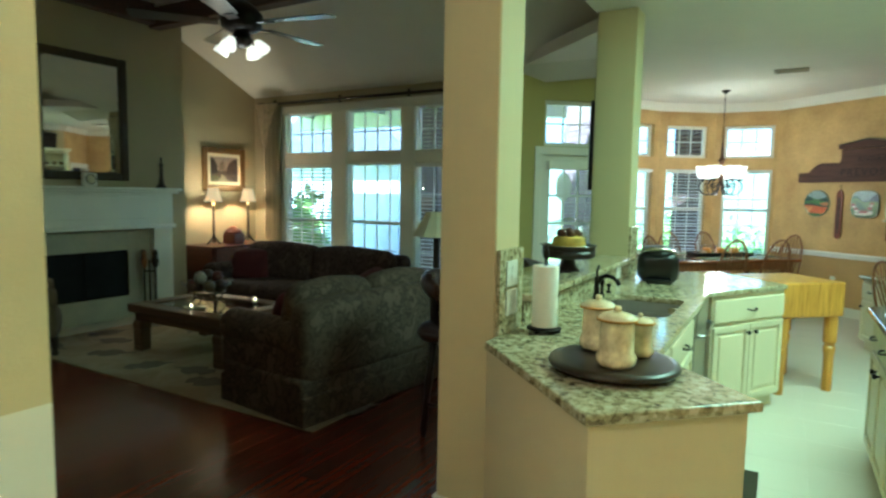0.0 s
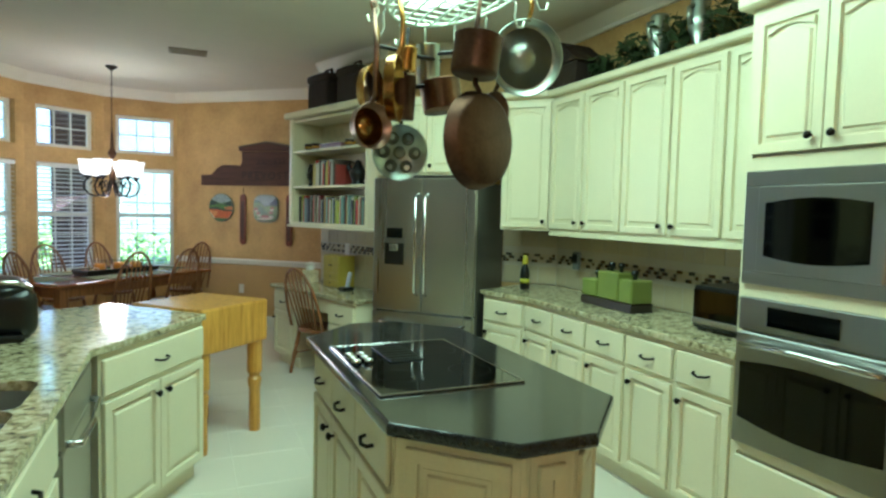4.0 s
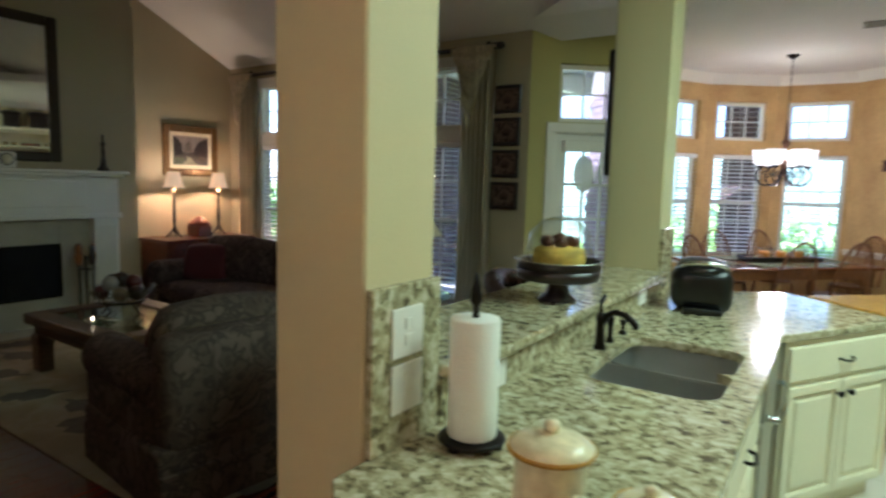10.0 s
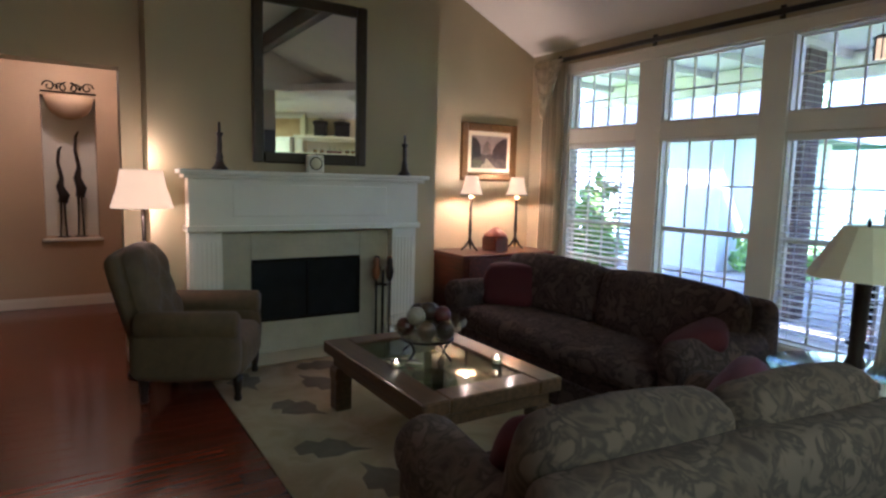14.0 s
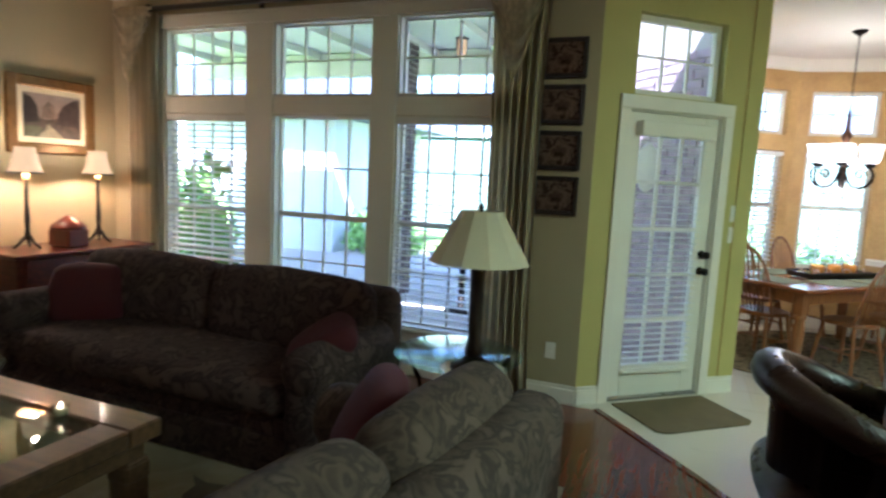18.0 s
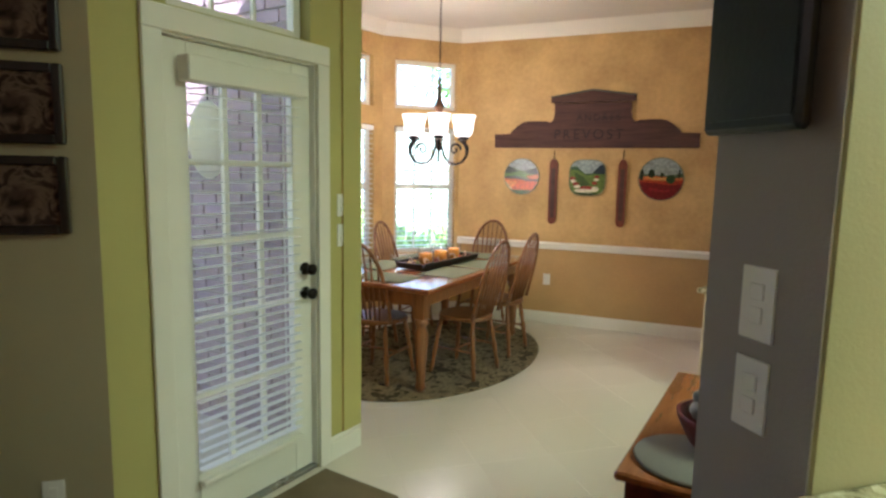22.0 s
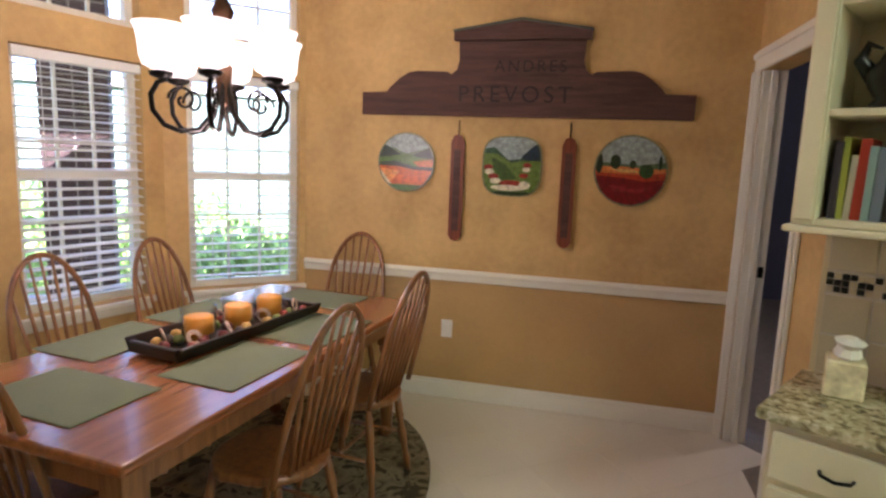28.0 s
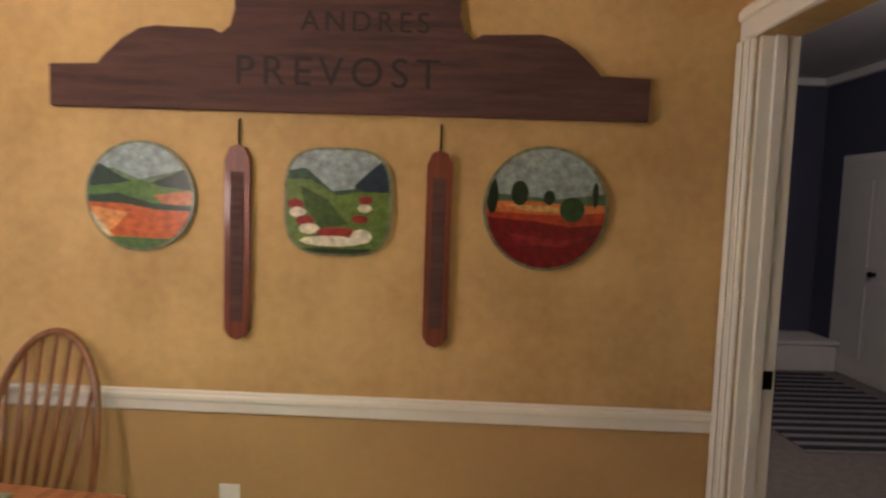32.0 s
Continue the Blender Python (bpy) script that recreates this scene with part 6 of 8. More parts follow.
ka.location = (1.95, 1.62, CEIL - .035)
lamp_light("hall_light", (-7.7, -.4, 2.58), W_HALL, WARMER, .08)
# added fill lamp, unseen, brightens the south faces of the columns
lamp_light("added_south_light", (.36, -3.0, CEIL - .16), W_SOUTH_FILL, (1.0, 0.82, 0.60), .10)
# added lamp and fitting, standing in for the blue room's unknown light source
lamp_light("added_blue_room_light", tuple((bo @ pose(-.7, 1.3, 2.62)).translation), W_BLUE, (1.0, 0.92, 0.82), .12)
bl2 = thing("ceiling_light", "added flush ceiling light in the blue room", "ceiling light", bo @ pose(-.7, 1.3, 2.899))
part("canopy", lathe([(0, 0), (.14, 0), (.14, -.02), (.12, -.03), (0, -.03)], 24), M_TRIM, bl2)
# invented fitting to go with the added south lamp
sl = thing("ceiling_light", "added ceiling light in the kitchen entry, out of view", "ceiling light", pose(.36, -3.0, CEIL - .001))
part("canopy", lathe([(0, 0), (.12, 0), (.12, -.02), (.1, -.03), (0, -.03)], 24), M_TRIM, sl)
M_VENT = mat("dull beige vent metal", rgb("#8f8673"), .5, var=.08)
vt = thing("ceiling_vent", "beige slatted ceiling vent", "vent", pose(1.06, 5.51, CEIL - .001, 0, 0, 0))
part("frame", join(box(-.17, -.1, -.012, .17, -.08, 0), box(-.17, .08, -.012, .17, .1, 0), box(-.17, -.08, -.012, -.15, .08, 0), box(.15, -.08, -.012, .17, .08, 0)), M_VENT, vt)
for i in range(6):
    part("slat", box(-.15, -.07 + .026 * i, -.011, .15, -.056 + .026 * i, -.004), M_VENT, vt)
part("backing", box(-.15, -.08, -.003, .15, .08, -.001), M_BLACK, vt)

# ---- outdoors ----
solid("ground", box(-300, -200, -.35, 300, 300, -.25), M_LAWN, "sunlit lawn reaching the horizon", "ground", kind="structure")
solid("patio", prism([(-9, 4.27), (-1.7, 4.27), (-.75, 5.15), (-1.3, 6.6), (-.8, 7.6), (.0, 8.12), (4, 8.2), (4, 11.5), (-9, 11.5)], -.2, -.06), M_PATIO, "pale concrete patio outside the windows", "patio", kind="structure")



# ---- kitchen things ----
# pot rack over the island
RX, RY, RZ = 2.0, 1.35, 2.36
pr = thing("pot_rack", "pale oval wire pot rack hung over the island", "pot rack", pose(RX, RY, 0))
oval = [(.24 * math.cos(i * math.pi / 16), .44 * math.sin(i * math.pi / 16)) for i in range(32)]
part("ring", tube([(x, y, RZ) for x, y in oval], .009, 6, True), M_RACK, pr)
part("upper_band", xf(lathe([(.240, 0), (.246, 0), (.246, .04), (.240, .04), (.240, 0)], 40, True, False), Matrix.Translation((0, 0, RZ + .08)) @ Matrix.Diagonal((1, .44 / .24, 1, 1))), M_RACK, pr)
for k in range(-3, 4):
    x = k * .065
    h = .44 * math.sqrt(1 - (x / .24) ** 2)
    part("grid_wire", tube([(x, -h, RZ), (x, h, RZ)], .005, 5), M_RACK, pr)
for k in range(-6, 7):
    y = k * .065
    h = .24 * math.sqrt(1 - (y / .44) ** 2)
    part("grid_wire", tube([(-h, y, RZ + .008), (h, y, RZ + .008)], .005, 5), M_RACK, pr)
for sx, sy in ((-1, -1), (1, -1), (-1, 1), (1, 1)):
    part("hanger_rod", tube([(sx * .15, sy * .3, RZ), (sx * .15, sy * .3, RZ + .1), (sx * .08, sy * .2, CEIL - .002)], .006, 6), M_RACK, pr)
hook = data("hook", tube([(0, 0, .01), (.02, 0, .03), (.035, 0, 0), (.03, 0, -.05), (.045, 0, -.09), (.07, 0, -.085), (.075, 0, -.06)], .005, 5), M_RACK)
for i in range(14):
    a = 2 * math.pi * i / 14
    part("hook", hook, None, pr, at=pose(.24 * math.cos(a), .44 * math.sin(a), RZ, 0, 0, math.degrees(a)))


def pan(name, label, at, r, depth, m, inner, handle_len, curved=0.0):
    """Round pan hung by its long handle; local disc in the x-z plane, handle upwards."""
    p = thing(name, label, "pan", at, "hanging copper pans")
    bowl = lathe([(0, 0), (r * .86, 0), (r * .95, depth * .15), (r, depth), (r * 1.02, depth + .002), (r * .98, depth + .003), (r * .92, depth * .2), (r * .8, .006), (0, .006)], 36)
    part("bowl", xf(bowl, pose(0, 0, 0, 90, 0, 0)), m, p)
    part("lining", xf(lathe([(0, .0068), (r * .79, .0068), (r * .8, .0075), (0, .0075)], 36), pose(0, 0, 0, 90, 0, 0)), inner, p)
    part("handle", tube([(0, -depth * .7, r * .96), (0, -depth - .01, r + .03), (0, -depth - .012, r + handle_len * .6), (0, -depth * .8, r + handle_len)], [.009, .011, .010, .007], 8), M_BRASS if curved else m, p)
    part("eye", tube([(.014 * math.cos(k * .785), -depth * .8, r + handle_len + .012 + .014 * math.sin(k * .785)) for k in range(8)], .004, 5, True), m, p)
    return p


pan("copper_pan", "large worn copper pan hung face away from the cooktop", pose(2.03, 1.10, 1.77, 0, 0, 205), .175, .05, M_COPPERD, M_TIN, .38)
pan("copper_pan", "tin-lined frying pan hung from the rack", pose(2.36, 1.42, 2.17, 12, 0, -15), .155, .045, M_TIN, M_TIN, .10, 1)
pan("copper_pan", "tarnished brass frying pan hung on edge", pose(1.74, 1.36, 1.97, 0, 0, 62), .125, .04, M_BRASS, M_BRASS, .22, 1)
pan("copper_pan", "small copper frying pan hung on edge", pose(1.70, 1.52, 1.98, 0, 0, 48), .10, .035, M_BRASS, M_COPPER, .20, 1)
pan("copper_pan", "small shiny copper skimmer bowl", pose(1.66, 1.36, 1.82, 0, 0, 20), .085, .04, M_COPPER, M_BRASS, .34)
pan("copper_pan", "small dark-lined copper pan behind the large pan", pose(2.30, 1.62, 1.97, 0, 0, 20), .085, .05, M_COPPERD, M_BLACK, .2)
# darker tin puts the shade of the dimples into their colour
M_WELL = mat("tin well darkened for shade", rgb("#63675f"), .4, .8, .3, 20)
eg = thing("egg_pan", "tinned egg pan with seven round wells", "pan", pose(1.87, 1.60, 1.76, 12, 0, -5), "hanging copper pans")
part("plate", xf(lathe([(0, 0), (.11, 0), (.118, .012), (.12, .03), (.114, .03), (.108, .012), (0, .01)], 32), pose(0, 0, 0, 90, 0, 0)), M_TIN, eg)
for i in range(7):
    a = math.pi / 3 * i
    x, z = (0, 0) if i == 6 else (.066 * math.cos(a), .066 * math.sin(a))
    part("well", xf(lathe([(.024, 0), (.027, .003), (.022, .004), (.018, .001), (0, .0005)], 16), pose(x, -.0105, z, 90, 0, 0)), M_WELL, eg)
part("handle", tube([(0, -.01, .115), (0, -.02, .2), (0, -.015, .5)], .007, 6), M_IRON, eg)


def pot(label, at, r, h, m):
    p = thing("copper_pot", label, "pot", at, "hanging copper pans")
    part("body", lathe([(0, 0), (r * .96, 0), (r, .01), (r, h), (r * 1.03, h + .004), (r * .97, h + .004), (r * .95, .012), (0, .008)], 30), m, p)
    part("handle", tube([(r, 0, h * .8), (r + .05, 0, h * .85), (r + .16, 0, h), (r + .18, 0, h)], [.01, .009, .009, .006], 6), M_IRON, p)
    return p


pot("aged copper saucepan hung from the rack", pose(1.98, 1.12, 2.00, 8, 0, 100), .085, .13, M_COPPERD)
pot("tall copper saucepan hung from the rack", pose(2.03, 1.50, 1.93, -10, 0, 60), .085, .12, M_COPPER)
pot("tinned pot hung from the rack", pose(1.99, 1.58, 2.05, -6, 0, 150), .05, .16, M_TIN)
pot("brass measuring pot hung from the rack", pose(1.84, 1.45, 2.06, 5, 0, 30), .04, .09, M_BRASS)
pot("narrow copper pot hung from the rack", pose(1.84, 1.50, 1.88, 5, 0, 0), .055, .17, M_COPPERD)

# lazy susan and canisters
ls = thing("lazy_susan", "round dark wooden turntable on the granite worktop", "turntable", pose(.59, -.22, CT + .001))
part("disc", lathe([(0, .012), (.2, .012), (.225, .016), (.23, .026), (.225, .036), (.2, .04), (0, .04)], 48), M_DARKW, ls)
part("foot", lathe([(0, 0), (.1, 0), (.1, .012), (0, .012)], 24), M_BLACK, ls)
M_CROCK = mat("cream floral stoneware", rgb("#d8c69a"), .25, var=.3, scale=16, fine=60, bump=.02, col2=rgb("#e6d9b4"))
M_CROCKB = mat("ochre glazed band", rgb("#b98a3a"), .25, var=.2)


def canister(at, s, label):
    c = thing("canister", label, "canister", at, "stoneware canisters")
    part("jar", lathe([(0, 0), (.055 * s, 0), (.066 * s, .015 * s), (.068 * s, .035 * s), (.058 * s, .05 * s), (.056 * s, .15 * s), (.06 * s, .155 * s), (0, .156 * s)], 28), M_CROCK, c)
    part("lid", xf(lathe([(0, 0), (.066 * s, 0), (.068 * s, .008 * s), (.05 * s, .022 * s), (.02 * s, .03 * s), (0, .031 * s)], 28), pose(0, 0, .157 * s)), M_CROCK, c, "cream domed lid")
    part("band", xf(lathe([(.0685 * s, 0), (.07 * s, .004), (.0685 * s, .008)], 28), pose(0, 0, .158 * s)), M_CROCKB, c)
    part("knob", xf(lathe([(.008 * s, 0), (.014 * s, .012 * s), (.01 * s, .02 * s), (0, .021 * s)], 14), pose(0, 0, .186 * s)), M_CROCK, c)
    return c


canister(pose(.50, -.11, CT + .0415), 1.0, "large cream floral stoneware canister on the turntable")
canister(pose(.62, -.31, CT + .0415), 1.0, "cream floral stoneware canister on the turntable")
canister(pose(.66, -.13, CT + .0415), .76, "small cream stoneware canister on the turntable")

pt = thing("paper_towel_holder", "white paper towel roll on a black scrolled iron stand", "paper towel", pose(.17, .21, CT + .001))
part("base", join(lathe([(0, .012), (.075, .012), (.08, .018), (.075, .024), (0, .024)], 24), *[xf(lathe([(0, 0), (.014, .0), (.014, .013), (0, .013)], 8), pose(.06 * math.cos(a), .06 * math.sin(a), 0)) for a in (0.3, 2.4, 4.5)]), M_IRON, pt)
part("roll", lathe([(.02, .026), (.056, .026), (.058, .03), (.058, .30), (.056, .304), (.02, .304)], 28), M_PAPER, pt)
part("post", lathe([(.008, .02), (.008, .33), (.016, .345), (.012, .37), (.004, .40), (0, .41)], 12), M_IRON, pt)

# coffee maker
cm = thing("coffee_maker", "rounded black coffee maker with a chrome lid strip", "coffee maker", pose(.29, 2.28, CT + .001, 0, 0, 15))
part("body", soft(-.14, -.11, .0, .14, .12, .225, .06, .01), M_BLACK, cm)
part("lid", xf(lathe([(0, 0), (.11, .0), (.125, .02), (.11, .04), (.06, .055), (0, .058)], 24), pose(0, .0, .205, 10, 0, 0)), M_BLACK, cm)
part("chrome_strip", tube([(-.12, -.06, .215), (-.07, -.10, .245), (0, -.118, .253), (.07, -.10, .245), (.12, -.06, .215)], .013, 8), M_CHROME, cm)
part("drip_tray", box(-.09, -.16, .0, .09, -.10, .03, .008), M_BLACK, cm)

# cake stand
cs = thing("cake_stand", "dark footed cake stand with a glass dome over a yellow cake", "cake stand", pose(-.07, 1.27, 1.0755))
part("foot", lathe([(0, 0), (.075, 0), (.075, .008), (.05, .03), (.04, .07), (.045, .10), (.07, .125), (0, .125)], 28), M_DARKW, cs)
part("skirt", lathe([(.148, .085), (.16, .09), (.168, .13), (.15, .13), (.148, .085)], 40, True, False), M_DARKW, cs)
part("rim", lathe([(.164, .158), (.178, .162), (.178, .166), (.164, .164), (.164, .158)], 40, True, False), M_CHROME, cs, "pale polished rim")
part("plate", lathe([(0, .125), (.15, .125), (.165, .135), (.165, .16), (.158, .16), (.15, .145), (0, .143)], 40), M_DARKW, cs)
part("cake", lathe([(0, .145), (.10, .145), (.105, .16), (.10, .205), (.06, .225), (0, .225)], 28), mat("yellow iced cake", rgb("#c9a945"), .7, var=.45, scale=30), cs)
part("topping", join(*[xf(lathe([(0, 0), (.022, .004), (.03, .02), (.02, .04), (0, .045)], 10), pose(.055 * math.cos(a), .055 * math.sin(a), .215)) for a in (0, 1.05, 2.1, 3.14, 4.2, 5.2)], xf(lathe([(0, 0), (.03, .004), (.035, .03), (0, .05)], 10), pose(0, 0, .225))), mat("brown glazed fruit", rgb("#5a3420"), .3, var=.3), cs)
part("dome", lathe([(.128, .146), (.13, .146), (.132, .2), (.118, .27), (.08, .315), (.03, .335), (.03, .333), (.078, .312), (.116, .268), (.128, .2)], 36), M_DOME, cs)
part("dome_knob", lathe([(.01, .333), (.008, .345), (.018, .36), (.01, .375), (0, .377)], 14), M_DOME, cs)

# switch plates
for y, z in ((.12, 1.19), (.12, 1.06)):
    outlet(along((.0405, y - .5), (.0405, y)) @ pose(.5, 0, z), "white double switch plate on the granite upstand", .115, .115)
outlet(along((.0455, .05), (.0455, .55)) @ pose(.5, 0, .975), "white outlet plate on the granite splashback", .08, .115)
outlet(along((.0455, 1.6), (.0455, 2.1)) @ pose(.5, 0, .985), "white outlet plate on the granite splashback", .08, .115)
for z in (1.33, 1.18):
    outlet(along((-.2805, 3.2), (-.2805, 2.6)) @ pose(.62, 0, z), "white switch plate on the column's shaded face", .12, .07)
outlet(along((0, -2.4), (0, -1.9)) @ pose(.35, 0, 1.45), "white light switch on the wall end")

# loudspeaker on the column
sp = thing("wall_television", "flat black television hung on the column above the switches", "television", pose(-.2845, 2.495, 1.60))
part("cabinet", box(-.042, 0, 0, -.012, .195, .72, .008), M_BLACK, sp)
part("bracket", box(-.012, .05, .2, 0, .18, .5), M_IRON, sp)
part("screen", box(-.045, .012, .02, -.0423, .183, .70, .001), M_BLACK, sp)


def stool(at, label):
    s = thing("bar_stool", label, "bar stool", at, "bar stools")
    part("seat", soft(-.24, -.24, .62, .24, .24, .74, .06, .03), M_LEATHER, s)
    arc = [math.radians(a) for a in range(65, 296, 10)]
    part("back_roll", tube([(.25 * math.cos(a), .25 * math.sin(a), .885 + .12 * math.sin((a - 1.134) / 4.03 * math.pi) ** 1.5) for a in arc], [.042 + .012 * math.sin(i / 23 * math.pi) for i in range(24)], 10), M_LEATHER, s)
    bm = bmesh.new()
    lo = [bm.verts.new((.235 * math.cos(a), .235 * math.sin(a), .70)) for a in arc]
    hi = [bm.verts.new((.245 * math.cos(a), .245 * math.sin(a), .885 + .12 * math.sin((a - 1.134) / 4.03 * math.pi) ** 1.5)) for a in arc]
    for i in range(len(arc) - 1):
        bm.faces.new((lo[i], lo[i + 1], hi[i + 1], hi[i])).smooth = True
    bmesh.ops.solidify(bm, geom=bm.faces[:], thickness=.035)
    part("back", bm, M_LEATHER, s)
    nl = data("nail", lathe([(.007, 0), (.006, .004), (0, .006)], 8), M_BRASS)
    for a in arc[::2]:
        part("nail_head", nl, None, s, at=Matrix.Translation((.265 * math.cos(a), .265 * math.sin(a), .72)) @ pose(0, 90, 0, 0, 0, 0) @ Matrix.Rotation(a, 4, "Z") @ Matrix.Rotation(math.pi / 2, 4, "Y"))
    lg = data("leg", lathe([(.016, 0), (.02, .05), (.018, .3), (.028, .36), (.02, .42), (.026, .62)], 10), M_DARKW)
    for sx in (-1, 1):
        for sy in (-1, 1):
            part("leg", lg, None, s, at=Matrix.Translation((sx * .2, sy * .2, 0)) @ pose(0, 0, 0, 4 * sy, -4 * sx, 0))
    part("foot_ring", join(*[tube([(-.19, y, .22), (.19, y, .22)], .011, 6) for y in (-.19, .19)], *[tube([(x, -.19, .25), (x, .19, .25)], .011, 6) for x in (-.19, .19)]), M_DARKW, s)
    return s


stool(pose(-.50, 2.03, 0, 0, 0, 0), "dark brown leather barrel-back stool at the breakfast bar")
stool(pose(-.62, .97, 0, 0, 0, 0), "dark brown leather barrel-back stool at the breakfast bar")

# things on the east worktop
gb = thing("knife_caddy", "lime green stepped countertop caddy with dark stoppers", "caddy", pose(3.62, 2.02, CT + .001, 0, 0, 90))
part("base", box(0, -.08, 0, .50, .10, .055, .006), M_DARKW, gb)
for x0, x1, h in ((0, .13, .20), (.132, .34, .235), (.342, .50, .17)):
    part("jar", box(x0 + .004, -.075, .056, x1 - .004, .095, h, .008), M_GREENC, gb)
for x, h in ((.065, .2), (.19, .235), (.28, .235), (.42, .17)):
    part("stopper", xf(lathe([(.014, 0), (.012, .02), (.024, .035), (.02, .055), (0, .06)], 12), pose(x, .02, h)), M_BLACK, gb)
to = thing("toaster_oven", "black and steel toaster oven on the granite worktop", "toaster oven", pose(3.52, 1.36, CT + .001, 0, 0, -90))
part("body", box(-.18, .0, .012, .2, .30, .24, .012, 2), M_BLACK, to)
part("door", box(-.17, -.012, .03, .1, -.001, .22, .004), M_BGLASS, to)
part("trim", box(-.17, -.018, .04, .19, -.012, .07, .003), M_STEEL, to)
part("feet", join(*[box(x, y, 0, x + .03, y + .03, .012) for x in (-.16, .15) for y in (.02, .25)]), M_BLACK, to)
bo2 = thing("oil_bottle", "dark oil bottle with a yellow collar and label", "bottle", pose(3.50, 3.22, CT + .001))
part("glass", lathe([(0, 0), (.035, 0), (.037, .01), (.037, .13), (.03, .16), (.014, .20), (.013, .25), (0, .25)], 20), M_BLACK, bo2)
part("label", lathe([(.0375, .05), (.038, .05), (.038, .085), (.0375, .085)], 20), mat("yellow label", rgb("#b7b323"), .5), bo2)
part("cap", lathe([(.024, .20), (.026, .21), (.02, .25), (.014, .27), (0, .27)], 14), mat("yellow cap", rgb("#b7a923"), .5), bo2)
cpn = thing("charger_box", "small grey appliance plugged in against the splashback", "charger", pose(3.86, 3.02, 1.16))
part("body", box(-.035, -.04, -.07, 0, .04, .07, .01), mat("grey plastic", rgb("#6d7272"), .4), cpn)
part("face", box(-.039, -.03, -.02, -.0355, .03, .05, .003), M_BLACK, cpn)

# splashbacks with a mosaic band
M_BSP = mat("cream backsplash tile", rgb("#b9ac8c"), .35, var=.08, scale=6, fine=60, rand=.15)
spl = solid("splashback", box(0, -.006, CT + .001, 2.33, -.001, 1.385), M_GROUT, "tiled splashback with a mosaic band under the wall cabinets", "splashback", along((EAST - .001, 3.39), (EAST - .001, 1.06)))
tl_ = data("tile", box(.002, -.011, .002, .148, -.006, .148, .002), M_BSP)
for i in range(15):
    for z in (.925, 1.235):
        part("tile", tl_, None, spl, at=pose(i * .155, 0, z))
mos = [data("mosaic_tile", box(.001, -.011, .001, .023, -.006, .023), m) for m in (M_BSP, M_BLACK, mat("brown mosaic glass", rgb("#5b4630"), .2))]
for i in range(92):
    for j in range(3):
        part("mosaic_tile", mos[(0, 0, 1, 0, 2)[(i * 7 + j * 3 + (i * j) % 4) % 5]], None, spl, at=pose(i * .0252, 0, 1.105 + j * .0252))
spd = solid("splashback", box(.02, -.006, .777, 1.27, -.001, 1.33), M_GROUT, "tiled splashback with a mosaic band above the desk", "splashback", along(DKW0, DKW1))
for i in range(8):
    for z in (.78, .935, 1.18):
        part("tile", tl_, None, spd, at=pose(.02 + i * .155, 0, z))
for i in range(49):
    for j in range(3):
        part("mosaic_tile", mos[(0, 1, 0, 1, 2, 0, 1)[(i * 5 + j * 3 + (i * i) % 4 + (i * j) % 3) % 7]], None, spd, at=pose(.02 + i * .0252, 0, 1.095 + j * .0252))
nfb = length(FB0, FB1)
spc = solid("splashback", box(nfb - .62, -.006, CT + .001, nfb - .001, -.001, 1.385), M_GROUT, "tiled splashback in the corner beside the refrigerator", "splashback", along(FB0, FB1))
for i in range(4):
    for z in (.925, 1.235):
        part("tile", tl_, None, spc, at=pose(nfb - .62 + i * .155, 0, z))
for i in range(24):
    for j in range(3):
        part("mosaic_tile", mos[(0, 0, 1, 0, 2)[(i * 7 + j * 3 + (i * j) % 4) % 5]], None, spc, at=pose(nfb - .62 + i * .0252, 0, 1.105 + j * .0252))
outlet(along(DKW0, DKW1) @ pose(.50, -.012, 1.13), "white switch plate above the desk")

# books and ornaments on the shelves
BOOKC = [mat("book cloth", rgb(c), .6, var=.1) for c in ("#5a5148", "#4a4a44", "#7d7566", "#8a3a34", "#3a3440", "#6a7684", "#b4bb52", "#8f9a4a", "#d8d6c8", "#c4b46a", "#e2e0d8", "#6d2f2c", "#b8402f", "#c24a3c", "#b9bcb4", "#86a29c", "#c8c2b0", "#31405e", "#d8d4c2", "#a05046")]


def books(x0, x1, z, hs, dx):
    x, i = x0, 0
    while x < x1 - .02:
        w, h, d = random.choice((.011, .014, .018, .022, .03)), random.uniform(*hs), random.uniform(.15, .21)
        if x + w > x1:
            break
        b = thing("book", "upright book on the shelf", "book", shat @ pose(x, .05 + random.uniform(0, .02), z, 0, random.uniform(-1, 2.0), 0), "books on the bookshelf")
        m = BOOKC[(i * 3 + dx + random.choice((0, 0, 0, 1, 7))) % len(BOOKC)]
        part("cover", join(box(0, 0, 0, .003, d, h), box(w - .003, 0, 0, w, d, h), box(.003, 0, 0, w - .003, .003, h)), m, b)
        part("pages", box(.003, .004, .004, w - .003, d - .004, h - .006), M_PAPER, b)
        x += w + .0015
        i += 1


books(.05, 1.20, 1.385, (.20, .27), 3)
books(.31, .70, 1.74, (.19, .25), 9)
for x, r in ((.17, 0), (.90, 30)):
    o = thing("rooster_figurine", "dark glossy bird figurine on the shelf", "figurine", shat @ pose(x, .16, 1.7395, 0, 0, r))
    part("figure", join(xf(lathe([(0, 0), (.06, 0), (.065, .02), (.05, .04), (.075, .08), (.08, .12), (.05, .16), (.03, .2), (.028, .22), (0, .235)], 16), pose(0, 0, 0)), tube([(-.05, 0, .1), (-.1, 0, .17), (-.08, 0, .22), (-.04, 0, .2)], [.03, .022, .014, .005], 8)), M_BLACK, o)
